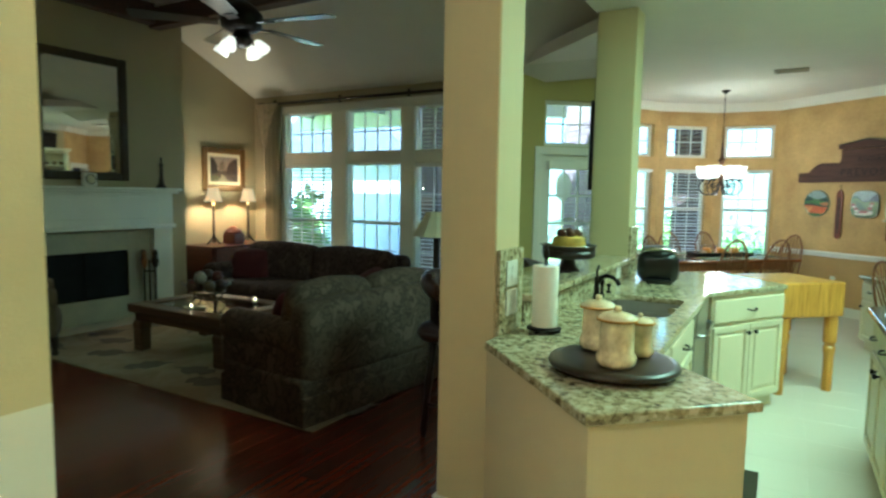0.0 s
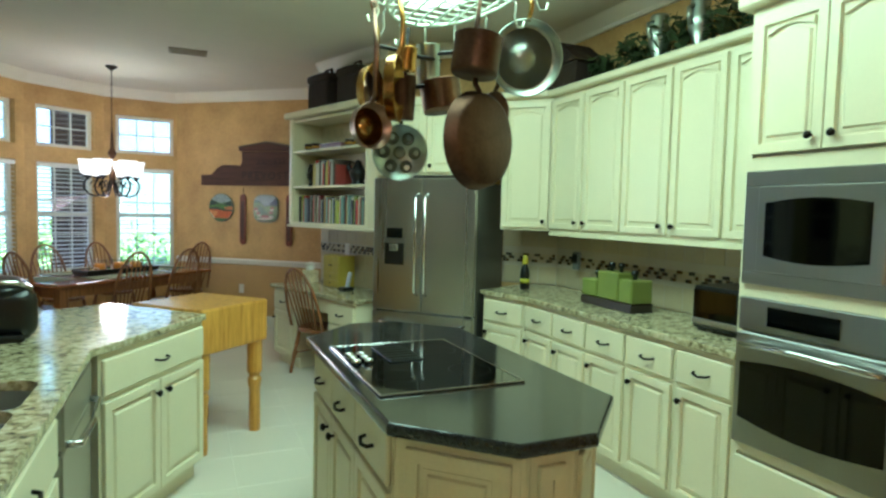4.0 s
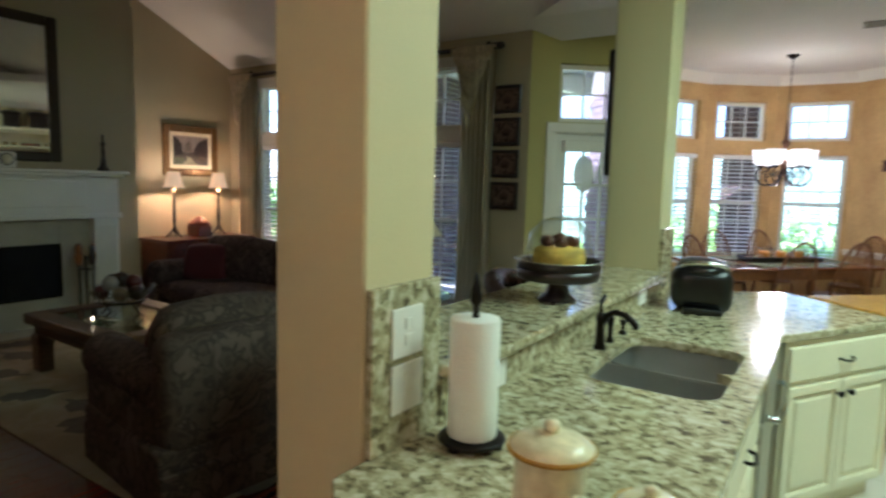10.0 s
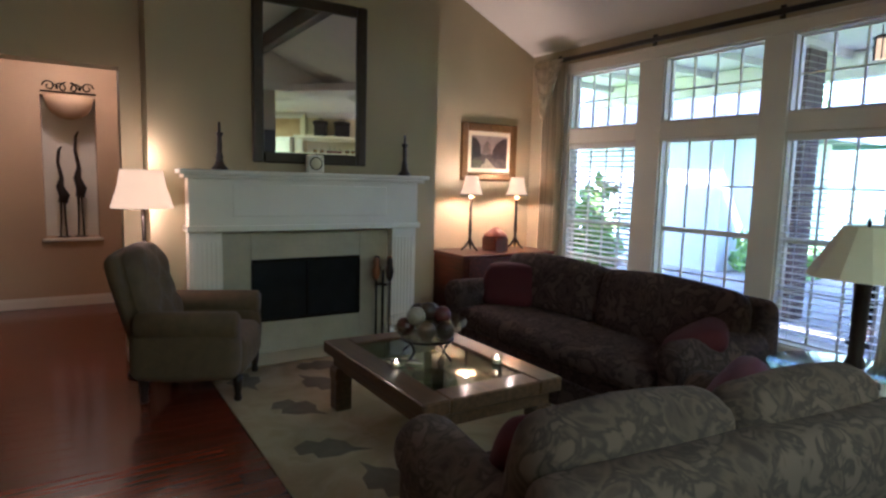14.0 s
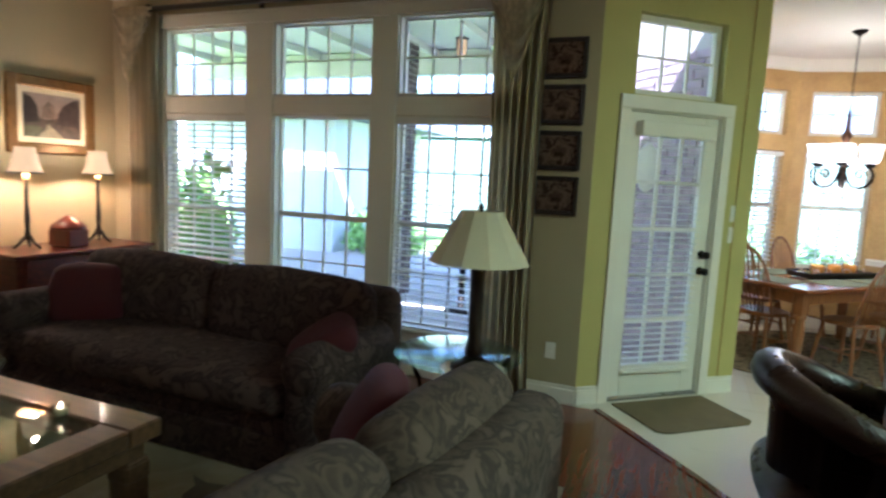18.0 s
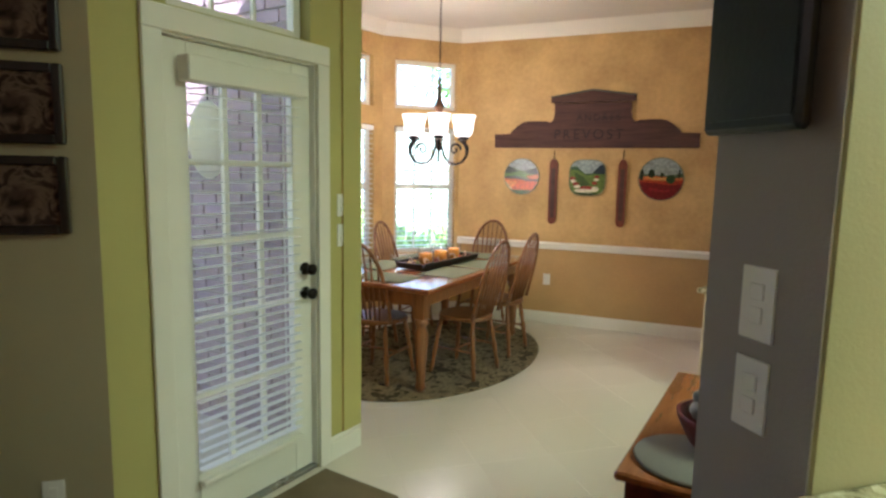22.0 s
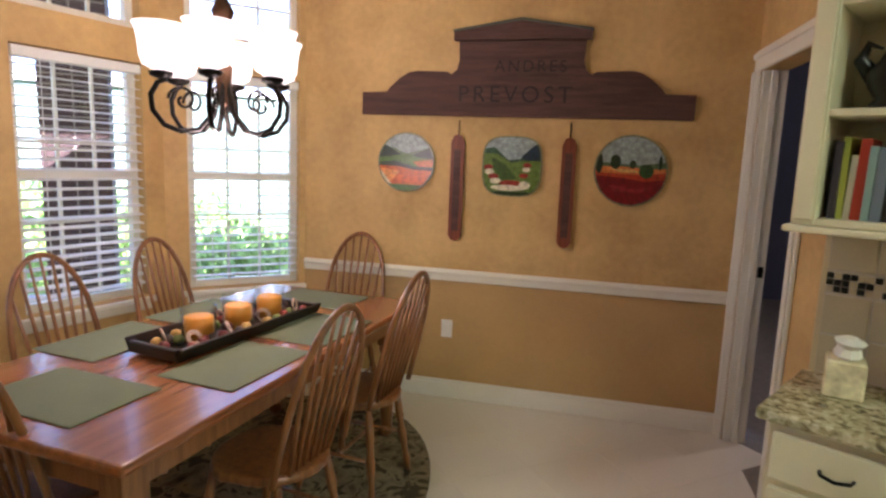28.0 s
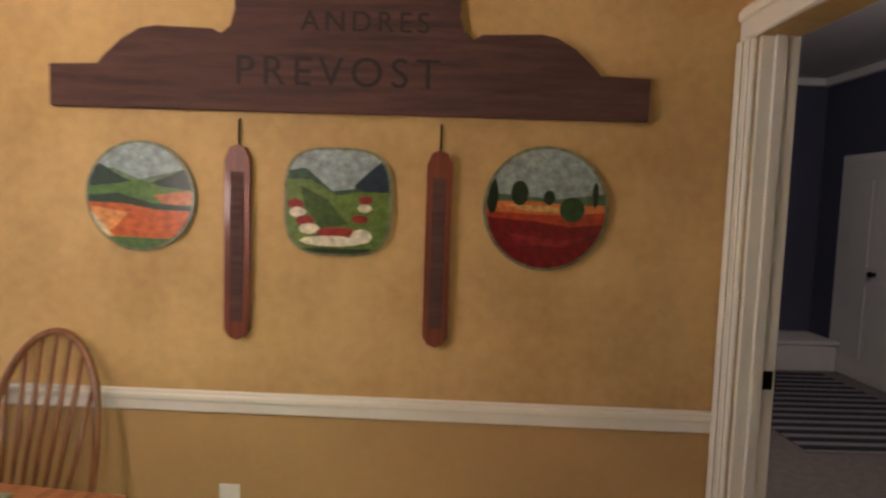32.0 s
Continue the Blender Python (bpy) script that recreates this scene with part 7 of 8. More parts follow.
for x in (.10, .23, .80, .95):
    o = thing("bowl", "small dark patterned bowl on the top shelf", "bowl", shat @ pose(x, .14, 2.0845), "top shelf bowls")
    part("body", lathe([(0, 0), (.03, 0), (.045, .03), (.05, .075), (.046, .075), (.04, .03), (0, .01)], 18), M_BLACK, o)
    part("band", lathe([(.0475, .03), (.0495, .05), (.0505, .05), (.0485, .03)], 18), M_CROCKB, o)
o = thing("bottle_tray", "dark wooden tray with three clear bottles", "tray", shat @ pose(.34, .10, 2.0845))
part("tray", join(box(0, 0, 0, .36, .12, .012), box(0, 0, .012, .36, .008, .06), box(0, .112, .012, .36, .12, .06), box(0, .008, .012, .008, .112, .06), box(.352, .008, .012, .36, .112, .06)), M_MAHOG, o)
for i in range(3):
    part("bottle", xf(lathe([(.036, 0), (.04, .01), (.04, .08), (.025, .11), (.012, .13), (.012, .16), (.02, .175), (0, .18)], 16), pose(.07 + .11 * i, .06, .0125)), M_DOME, o)
# desk things
tb = thing("tissue_box", "cream floral tissue box with a tissue pulled up", "tissue box", dkat @ pose(.15, .34, .7755, 0, 0, 12))
part("box", box(-.06, -.06, 0, .06, .06, .13, .006), M_CROCK, tb)
part("tissue", xf(lathe([(.02, 0), (.045, .02), (.035, .05), (.05, .07), (.02, .085), (0, .08)], 9, False), pose(0, 0, .125, 8, 5, 0)), M_PAPER, tb)
oc = thing("desk_chest", "small ochre painted desk chest with doors and drawers", "box", dkat @ pose(.42, .32, .7755) @ Matrix.Diagonal((.88, .9, .84, 1)))
part("body", box(0, 0, 0, .30, .2, .36, .006), M_OCHRE, oc)
for a, b in ((.01, .147), (.153, .29)):
    d = part("door", box(a, -.01, .17, b, -.001, .35, .003), M_OCHRE, oc)
    part("knob", xf(lathe([(0, 0), (.006, 0), (.009, .012), (0, .014)], 8), pose(.13 if a < .1 else .17, -.01, .25, 90, 0, 0)), M_IRON, d)
for a, b in ((.09, .165), (.01, .085)):
    d = part("drawer", box(.01, -.01, a, .29, -.001, b, .003), M_OCHRE, oc)
    part("knob", xf(lathe([(0, 0), (.006, 0), (.009, .012), (0, .014)], 8), pose(.15, -.01, (a + b) / 2, 90, 0, 0)), M_IRON, d)
ph = thing("cordless_phone", "silver cordless phone in a black cradle", "telephone", dkat @ pose(.86, .28, .7755))
part("cradle", box(-.05, -.06, 0, .05, .06, .035, .01), M_BLACK, ph)
part("handset", xf(soft(-.024, -.014, 0, .024, .014, .15, .012), pose(0, .01, .025, -14, 0, 0)), mat("silver plastic", rgb("#aeb0b2"), .3, .5), ph)

# decoration on top of the cabinets
def clump(name, label, at, rx, ry, rz, n, m, category, leaf=.05, seed=1):
    """Loose mass of small leaves filling an uneven mound."""
    rnd = random.Random(seed)
    bm = bmesh.new()
    for _ in range(n):
        u = Vector((rnd.gauss(0, 1), rnd.gauss(0, 1), rnd.gauss(0, 1))).normalized() * rnd.random() ** .4
        c = Vector((u.x * rx, u.y * ry, rz + u.z * rz)) * (1 + .35 * noise.noise(u * 2.2 + Vector((seed, 0, 0))))
        c.z = max(c.z, .004)
        d = Vector((rnd.gauss(0, 1), rnd.gauss(0, 1), rnd.gauss(.3, 1))).normalized()
        w = d.orthogonal().normalized()
        s = leaf * rnd.uniform(.6, 1.3)
        vs = [bm.verts.new(c - d * s), bm.verts.new(c + w * s * .4 + Vector((0, 0, s * .1))), bm.verts.new(c + d * s), bm.verts.new(c - w * s * .4)]
        for v in vs:
            v.co.z = max(v.co.z, .001)
        bm.faces.new(vs)
    return solid(name, bm, m, label, category, at)


def urn(at, label, r, h, m):
    o = thing("urn", label, "urn", at)
    part("body", lathe([(0, 0), (r * .5, 0), (r * .55, .02), (r * .4, h * .12), (r * .9, h * .45), (r, h * .65), (r * .7, h * .85), (r * .8, h * .95), (r * .7, h), (0, h * .98)], 20), m, o)
    part("handle", join(*[tube([(s * r * .7, 0, h * .85), (s * r * 1.25, 0, h * .8), (s * r * 1.2, 0, h * .6), (s * r * .95, 0, h * .5)], .012, 6) for s in (-1, 1)]), m, o)
    return o


bh = thing("wicker_house", "dark wicker house-shaped basket on top of the cabinets", "basket", pose(3.72, 2.98, 2.452, 0, 0, 90))
part("body", box(-.2, -.13, 0, .2, .13, .17, .01), M_BASKET, bh)
part("roof", xf(prism([(-.23, 0), (.23, 0), (0, .17)], -.14, .14), pose(0, 0, .171, 90, 0, 0)), M_BASKET, bh)
for i, (y, rx, rz, n) in enumerate(((2.62, .16, .09, 160), (2.30, .2, .12, 260), (1.95, .18, .13, 240), (1.55, .24, .14, 300))):
    clump("artificial_ivy", "dull green artificial ivy on top of the cabinets", pose(3.74, y, 2.452), .12, rx, rz, n, M_PLANT, "plant", .045, 20 + i)
for y in (2.10, 1.78):
    urn(pose(3.72, y, 2.452), "pale metal urn among the ivy above the cabinets", .07, .30, M_TIN)
urn(pose(3.42, 3.40, 2.452), "dark green vase above the corner cabinet", .09, .2, M_PLANT)
for x, w in ((.18, .34), (.68, .30)):
    o = thing("storage_basket", "black lidded basket on top of the bookshelf", "basket", shat @ pose(x, .06, 2.462))
    part("body", box(0, 0, 0, w, .26, .26, .02, 2), M_BASKET, o)
    part("lid", soft(-.01, -.01, .26, w + .01, .27, .34, .03, .02), M_BASKET, o)
    part("handle", tube([(w * .3, .13, .335), (w * .35, .13, .40), (w * .65, .13, .40), (w * .7, .13, .335)], .012, 6), M_BASKET, o)

# console behind the peninsula with a basket of silver packets
cn = thing("console_table", "mahogany console with a honey oak top behind the column", "table", along((-.16, 3.12), (.53, 3.76)) @ pose(0, -.38, 0))
part("top", box(-.02, -.01, .735, .94, .385, .76, .006), M_OAKT, cn)
part("body", box(.0, .02, .08, .92, .36, .734, .004), M_MAHOG, cn)
part("plinth", box(.01, .03, 0, .91, .35, .08), M_MAHOG, cn)
for i in range(2):
    panel_door(cn, .03 + .44 * i, .45 + .44 * i, .12, .70, .019, M_MAHOG)
rb = thing("fruit_basket", "dark red woven basket filled with grey packets", "basket", pose(.20, 3.14, .762))
part("basket", lathe([(0, 0), (.085, 0), (.10, .02), (.13, .08), (.135, .10), (.125, .10), (.095, .03), (0, .012)], 28), mat("dark red wicker", rgb("#5d1a1f"), .6, var=.35, scale=40, fine=150, bump=.6), rb)
M_FOIL = mat("grey foil packets", rgb("#77797c"), .35, .4, .4, 20)
for i in range(9):
    a = i * .9
    part("packet", xf(soft(-.04, -.03, -.018, .04, .03, .018, .012, .004), pose(.055 * math.cos(a), .055 * math.sin(a), .10 + .012 * (i % 3), 20 * math.sin(i * 2.1), 20 * math.cos(i * 1.3), 50 * i)), M_FOIL, rb)
solid("trivet", lathe([(0, 0), (.15, 0), (.155, .006), (.15, .012), (0, .012)], 32), mat("grey felt mat", rgb("#77736a"), .9), "round grey mat on the console", "mat", pose(.06, 3.10, .7605))

# floor mat at the garden door
solid("doormat", prism([(.27, -.52), (.33, -.56), (.98, -.56), (1.04, -.52), (1.04, -.05), (.27, -.05)], .0005, .012, .004, 1), mat("brown door mat", rgb("#6f6248"), .95, var=.15, fine=200, bump=.5), "brown door mat in front of the garden door", "mat", dat)
solid("kitchen_mat", box(.72, .55, .0005, 1.05, 1.35, .01, .003), M_BLACK, "dark mat in front of the sink", "mat")

# ---- dining table things ----
tt = TAT @ pose(0, 0, .7615)
M_PMAT = mat("sage woven placemat", rgb("#6b7156"), .95, var=.1, fine=220, bump=.4)
for x, y, r in ((-.75, -.03, 90), (-.27, -.31, 0), (.27, -.31, 0), (-.27, .31, 0), (.27, .31, 0), (.78, .0, 90)):
    solid("placemat", box(-.225, -.16, 0, .225, .16, .004, .001), M_PMAT, "sage green woven placemat on the dining table", "placemat", tt @ pose(x * .96, y, 0, 0, 0, r), group="placemats")
POTP = [mat("potpourri piece", rgb(c), .6, var=.3, scale=30) for c in ("#6b2a22", "#b08a4a", "#8a3a2a", "#3c2a20", "#6f7440")]
tr = thing("candle_tray", "long dark wooden tray with three orange candles in glasses", "tray", tt @ pose(.055, -.03, .005, 0, 0, -3))
part("tray", join(box(-.40, -.115, 0, .40, .115, .012, .004), xf(box(-.42, 0, 0, .42, .012, .055, .003), pose(0, -.127, .005, 26, 0, 0)), xf(box(-.42, -.012, 0, .42, 0, .055, .003), pose(0, .127, .005, -26, 0, 0)), box(-.425, -.12, .005, -.402, .12, .05, .004), box(.402, -.12, .005, .425, .12, .05, .004)), M_DARKW, tr)
for x in (-.2, .02, .22):
    part("candle", xf(lathe([(0, 0), (.056, 0), (.057, .095), (.05, .10), (0, .09)], 24), pose(x, 0, .013)), mat("orange candle wax", rgb("#d2892c"), .5, var=.15), tr)
    part("glass", xf(lathe([(.064, 0), (.066, 0), (.069, .14), (.067, .14), (.064, .004)], 24, cap=False), pose(x, 0, .0125)), M_DOME, tr)
for i in range(34):
    part("potpourri", xf(lathe([(0, 0), (.018, .004), (.024, .018), (.014, .034), (0, .036)], 9), pose(-.37 + .0225 * i, .092 * math.sin(i * 2.3), .014, 20 * math.sin(i), 0, 0)), POTP[i % 5], tr)

M_VINE = mat("pale dried vine", rgb("#c8ad98"), .8, var=.2, scale=40)
for k, (x, y, r) in enumerate(((-.29, -.07, .036), (-.11, -.07, .030), (.0, .075, .034), (.11, -.06, .034), (.31, .05, .030), (.33, -.06, .036), (-.32, .06, .030))):
    part("vine_curl", xf(tube([(r * (1 - a / 22) * math.cos(a), r * (1 - a / 22) * math.sin(a), .0) for a in [j * .5 for j in range(24)]], .004, 5), pose(x, y, .052, 55 + 9 * k, 0, 40 * k)), M_VINE, tr)

# ---- living room things ----
fb = thing("fruit_bowl", "glass bowl of decorative balls on a black iron stand", "bowl", pose(-3.66, 1.42, .453) @ Matrix.Scale(1.22, 4))
part("stand", join(tube([(.13 * math.cos(k * .393), .13 * math.sin(k * .393), .10) for k in range(16)], .006, 6, True), *[tube([(.13 * math.cos(a), .13 * math.sin(a), .10), (.10 * math.cos(a), .10 * math.sin(a), .05), (.15 * math.cos(a), .15 * math.sin(a), 0.006)], .006, 6) for a in (.4, 1.97, 3.54, 5.1)]), M_IRON, fb)
part("bowl", lathe([(0, .07), (.06, .072), (.13, .11), (.19, .17), (.2, .19), (.195, .19), (.125, .116), (.055, .078), (0, .076)], 32), M_DOME, fb)
M_BALL = [mat("decorative ball", rgb(c), .35, var=.4, scale=18, fine=90, bump=.3) for c in ("#3b2a22", "#6b5a44", "#8c8478", "#4f2420")]
for i in range(9):
    a = i * 2.4
    r = .0 if i == 0 else (.07 if i < 5 else .11)
    part("ball", xf(lathe([(0, -.048), (.03, -.038), (.045, -.016), (.048, 0), (.045, .016), (.03, .038), (0, .048)], 16), pose(r * math.cos(a), r * math.sin(a), .165 + (.07 if i < 5 else .02) - .25 * r)), M_BALL[i % 4], fb)
for x, y in ((-3.55, 1.15), (-3.35, 1.72)):
    o = thing("votive_candle", "small glass votive on the coffee table", "candle", pose(x, y, .453))
    part("glass", lathe([(.0, 0), (.03, 0), (.035, .05), (.032, .05), (.028, .006), (0, .005)], 16), M_DOME, o)
    part("wax", lathe([(0, .006), (.026, .006), (.027, .03), (0, .028)], 14), M_SHADEW, o)
    part("flame", lathe([(0, .03), (.006, .036), (.007, .044), (.003, .056), (0, .064)], 10), M_FLAME, o, "small lit flame")
o = thing("flower_wreath", "flat arrangement of dried leaves on the coffee table", "ornament", pose(-3.62, 1.22, .453))
for i in range(14):
    part("leaf", xf(prism([(-.05, 0), (0, .02), (.05, 0), (0, -.02)], 0, .004), pose(.1 * math.cos(i * .45), .07 * math.sin(i * .45), .002 + .004 * (i % 4), 0, 6, 35 * i)), (M_OAKD, M_PLANT, M_SHADEW)[i % 3], o)
for y in (.62, 2.27):
    o = thing("candlestick", "dark turned wooden candlestick on the mantel", "candlestick", pose(-5.545, y, 1.566), "mantel candlesticks")
    part("stick", lathe([(.06, 0), (.062, .012), (.04, .04), (.025, .08), (.03, .1), (.018, .14), (.022, .2), (.016, .25), (.03, .28), (.03, .29), (0, .29)], 18), M_DARKW, o)
    part("candle", lathe([(.012, .2905), (.011, .37), (0, .372)], 10), M_DARKW, o)
mc = thing("mantel_clock", "small cream framed clock on the mantel", "clock", pose(-5.55, 1.40, 1.566))
part("case", box(-.03, -.075, 0, .03, .075, .15, .012), M_TRIM, mc)
part("dial", xf(lathe([(0, 0), (.05, 0), (.05, .004), (0, .004)], 24), pose(.031, 0, .08, 0, 90, 0)), M_SHADEW, mc)
part("bezel", xf(tube([(.052 * math.cos(k * .314), .052 * math.sin(k * .314), .002) for k in range(20)], .005, 6, True), pose(.031, 0, .08, 0, 90, 0)), M_IRON, mc)
ft = thing("fireplace_tools", "iron fireplace tool set with carved handles on a stand", "fire tools", pose(-5.42, 2.0, .019))
part("stand", join(lathe([(.11, 0), (.11, .012), (.02, .03), (.012, .04), (.012, .68), (0, .7)], 16), tube([(-.08, 0, .56), (.08, 0, .56)], .008, 6), tube([(0, -.08, .56), (0, .08, .56)], .008, 6)), M_IRON, ft)
for i, a in enumerate((.3, 1.9, 3.4, 5.0)):
    part("tool", tube([(.085 * math.cos(a), .085 * math.sin(a), .05), (.085 * math.cos(a), .085 * math.sin(a), .62)], .007, 6), M_IRON, ft)
    part("handle", xf(lathe([(.012, 0), (.028, .03), (.038, .09), (.024, .14), (.03, .17), (.02, .21), (0, .215)], 10), pose(.085 * math.cos(a), .085 * math.sin(a), .60)), (M_DARKW, M_OAK)[i % 2], ft)

# hall niche: two slender animal figures under a wrought-iron scroll
for y, h in ((-.44, 1.02), (-.27, 1.2)):
    g = tube([(0, 0, .38 * h), (.0, .02, .46 * h), (0, -.02, .56 * h), (0, .0, .66 * h), (0, -.03, .82 * h), (0, -.02, .95 * h), (0, .01, h)], [.045, .055, .04, .022, .016, .016, .008], 10)
    lgs = [tube([(sx * .03, sy * .03, 0), (sx * .02, sy * .02, .2 * h), (sx * .015, sy * .015, .42 * h)], [.008, .01, .014], 6) for sx in (-1, 1) for sy in (-1, 1)]
    solid("giraffe_figure", join(g, *lgs, lathe([(0, 0), (.07, 0), (.07, .012), (0, .012)], 16)), M_DARKW, "slender dark carved animal statue in the lit niche", "statue", pose(HX - .13, y, .7785))
ws = thing("iron_scroll", "wrought-iron scroll ornament above the niche", "wall ornament", pose(HX + .016, -.34, 2.44))
for s in (-1, 1):
    part("scroll", tube([(.0, s * (.02 + .10 * k / 14 + .05 * math.sin(k * .8) * (1 - k / 20)), .05 * math.cos(k * .8) * (1 - k / 24)) for k in range(18)], .009, 6), M_IRON, ws)
    part("curl", tube([(0, s * (.18 + .06 * math.cos(k * .5) * (1 - k / 20)), .06 * math.sin(k * .5) * (1 - k / 20)) for k in range(16)], .008, 6), M_IRON, ws)
part("bar", tube([(0, -.26, -.06), (0, .26, -.06)], .010, 6), M_IRON, ws)
bwl = thing("wall_pocket", "half-round beige plaster bowl under the iron scroll", "wall ornament", pose(HX + .003, -.34, 2.335))
hb = lathe([(0, -.25), (.09, -.235), (.17, -.18), (.22, -.1), (.24, 0), (.23, 0), (.0, -.02)], 32)
bmesh.ops.bisect_plane(hb, geom=hb.verts[:] + hb.edges[:] + hb.faces[:], plane_co=(0, 0, 0), plane_no=(-1, 0, 0), clear_outer=True)
part("bowl", hb, M_TAN, bwl)

# ---- garden ----
pv = thing("porch_roof", "white boarded porch roof with a beam over the patio", "roof", pose(0, 0, 0), kind="structure")
part("deck", box(-9, 4.28, 3.35, -1.85, 8.6, 3.45), M_ROOF, pv)
part("deck", box(-1.849, 6.25, 3.35, -.3, 8.6, 3.45), M_ROOF, pv)
part("beam", box(-9, 8.3, 3.0, -.9, 8.5, 3.34, .01), M_ROOF, pv)
part("nook_deck", box(-.29, 7.9, 3.35, 3.2, 9.9, 3.45), M_ROOF, pv)
part("nook_deck", box(-1.3, 8.61, 3.35, -.291, 9.9, 3.45), M_ROOF, pv)
part("nook_beam", box(-1.3, 9.3, 3.1, 3.2, 9.5, 3.349, .01), M_ROOF, pv)
for x in range(8):
    part("rafter", box(-8.6 + x * 1.0, 4.4, 3.25, -8.52 + x * 1.0, 8.3, 3.349), M_ROOF, pv)
ln = thing("porch_lantern", "small lit porch lantern hanging under the roof", "lantern", pose(-3.47, 6.5, 0))
part("chain", tube([(0, 0, 3.08), (0, 0, 3.35)], .006, 5), M_IRON, ln)
part("cage", join(lathe([(.0, 3.1), (.08, 3.06), (.085, 3.05), (0, 3.05)], 8, False), *[box(.06 * math.cos(a) - .005, .06 * math.sin(a) - .005, 2.84, .06 * math.cos(a) + .005, .06 * math.sin(a) + .005, 3.05) for a in (0, 1.05, 2.1, 3.14, 4.19, 5.24)]), M_IRON, ln)
part("glass", lathe([(.05, 2.85), (.055, 3.04), (0, 3.04)], 12), M_SHADEG, ln)


def brick_post(x, y, w, h):
    p = thing("brick_post", "red brick porch post with shade put into its colour", "post", pose(x, y, -.2), "porch posts")
    part("core", box(-w / 2 + .008, -w / 2 + .008, 0, w / 2 - .008, w / 2 - .008, h), M_MORTAR, p)
    bs_ = []
    for k in range(int(h / .075)):
        for s in range(4):
            for j in range(2):
                bl_ = w / 2 - .012
                b = box(-w / 2 + j * w / 2 + .003, -w / 2, k * .075, -w / 2 + j * w / 2 + .003 + bl_, -w / 2 + .06, k * .075 + .063)
                bs_.append(xf(b, pose(0, 0, 0, 0, 0, 90 * s)))
    # bricks take the darker copy, with the porch shade in the colour
    q = part("bricks", join(*bs_), M_BRICK_SHADE, p)
    tagged(q, kind="stuff")


brick_post(-.50, 9.4, .45, 3.3)
brick_post(-4.55, 7.1, .40, 3.4)
brick_post(1.9, 9.6, .45, 3.3)
fn = thing("garden_fence", "sun-bleached board fence across the lawn", "fence", pose(0, 17.5, -.25), kind="structure")
fbd = data("board", box(0, 0, 0, .28, .03, 2.9, .004), M_FENCE)
for i in range(110):
    part("board", fbd, None, fn, at=pose(-18 + i * .29, .02 * math.sin(i * 1.7), 0))
for i, (x, y, rx, rz, n) in enumerate(((-6.6, 10.8, .9, .5, 900), (-3.1, 12.5, .7, .22, 400), (1.0, 12.0, 1.0, .45, 1000), (-1.9, 12.2, .8, .35, 700), (2.8, 12.5, 1.0, .7, 900), (-8.4, 7.5, .8, .8, 800), (.1, 13.4, 1.3, .62, 1300), (-1.5, 13.9, 1.2, .7, 1200), (-2.9, 14.2, 1.1, .55, 900))):
    clump("shrub", "leafy green garden shrub beyond the patio", pose(x, y, -.25), rx, rx * .8, rz, n, M_LEAF, "shrub", .10, 40 + i)


def tree(x, y, h, seed):
    t = thing("tree", "leafy garden tree with a grey trunk", "tree", pose(x, y, -.25))
    rnd = random.Random(seed)
    part("trunk", tube([(0, 0, 0), (.05, .02, h * .2), (-.05, .05, h * .4), (.03, 0, h * .6)], [.2, .16, .13, .07], 10), M_BARK, t)
    bm = bmesh.new()
    for b in range(9):
        a = rnd.uniform(0, 6.28)
        c = Vector((math.cos(a) * h * .22 * rnd.random(), math.sin(a) * h * .22 * rnd.random(), h * rnd.uniform(.45, .95)))
        part("limb", tube([(0, 0, h * .4), (c.x * .5, c.y * .5, (h * .4 + c.z) / 2), tuple(c)], [.06, .04, .015], 6), M_BARK, t)
        for _ in range(260):
            u = Vector((rnd.gauss(0, 1), rnd.gauss(0, 1), rnd.gauss(0, .8))) * h * .09 + c
            d = Vector((rnd.gauss(0, 1), rnd.gauss(0, 1), rnd.gauss(0, 1))).normalized()
            w = d.orthogonal()
            s = rnd.uniform(.07, .16)
            bm.faces.new([bm.verts.new(u - d * s), bm.verts.new(u + w * s * .5), bm.verts.new(u + d * s), bm.verts.new(u - w * s * .5)])
    part("crown", bm, M_LEAF, t)


for i, (x, y, h) in enumerate(((-14, 26, 8), (6.5, 24, 8), (-5.5, 30, 9))):
    tree(x, y, h, 70 + i)
gc = thing("patio_chair", "white metal patio chair", "chair", pose(-2.75, 6.1, -.06, 0, 0, 150))
part("seat", join(*[box(-.22, -.22 + .055 * i, .40, .22, -.18 + .055 * i, .42) for i in range(8)]), M_WHITE, gc)
part("back", join(*[box(-.22, .22, .5 + .07 * i, .22, .235, .54 + .07 * i) for i in range(6)]), M_WHITE, gc)
for x in (-.22, .22):
    part("leg", tube([(x, -.22, 0), (x, -.22, .62), (x, .2, .64), (x, .24, .95)], .012, 6), M_WHITE, gc)
    part("leg", tube([(x, .22, 0), (x, .22, .5)], .012, 6), M_WHITE, gc)
gt = thing("patio_table", "round metal patio table with a potted plant", "table", pose(-3.35, 6.6, -.06))
part("top", lathe([(0, .68), (.4, .68), (.41, .69), (.4, .70), (0, .70)], 30), M_STEEL, gt)
part("pedestal", lathe([(.2, 0), (.2, .02), (.04, .06), (.04, .68)], 14), M_IRON, gt)
clump("potted_plant", "leafy plant in the middle of the patio table", pose(-3.35, 6.6, .65), .16, .16, .14, 120, M_LEAF, "plant", .05, 90)
clump("potted_palm", "large spiky patio plant beside the window", pose(-6.5, 5.8, -.06), .35, .35, .8, 420, M_LEAF, "plant", .12, 91)
eh = thing("neighbour_gable", "grey-blue house gable beyond the porch", "house", pose(-9.5, 10.0, -.25))
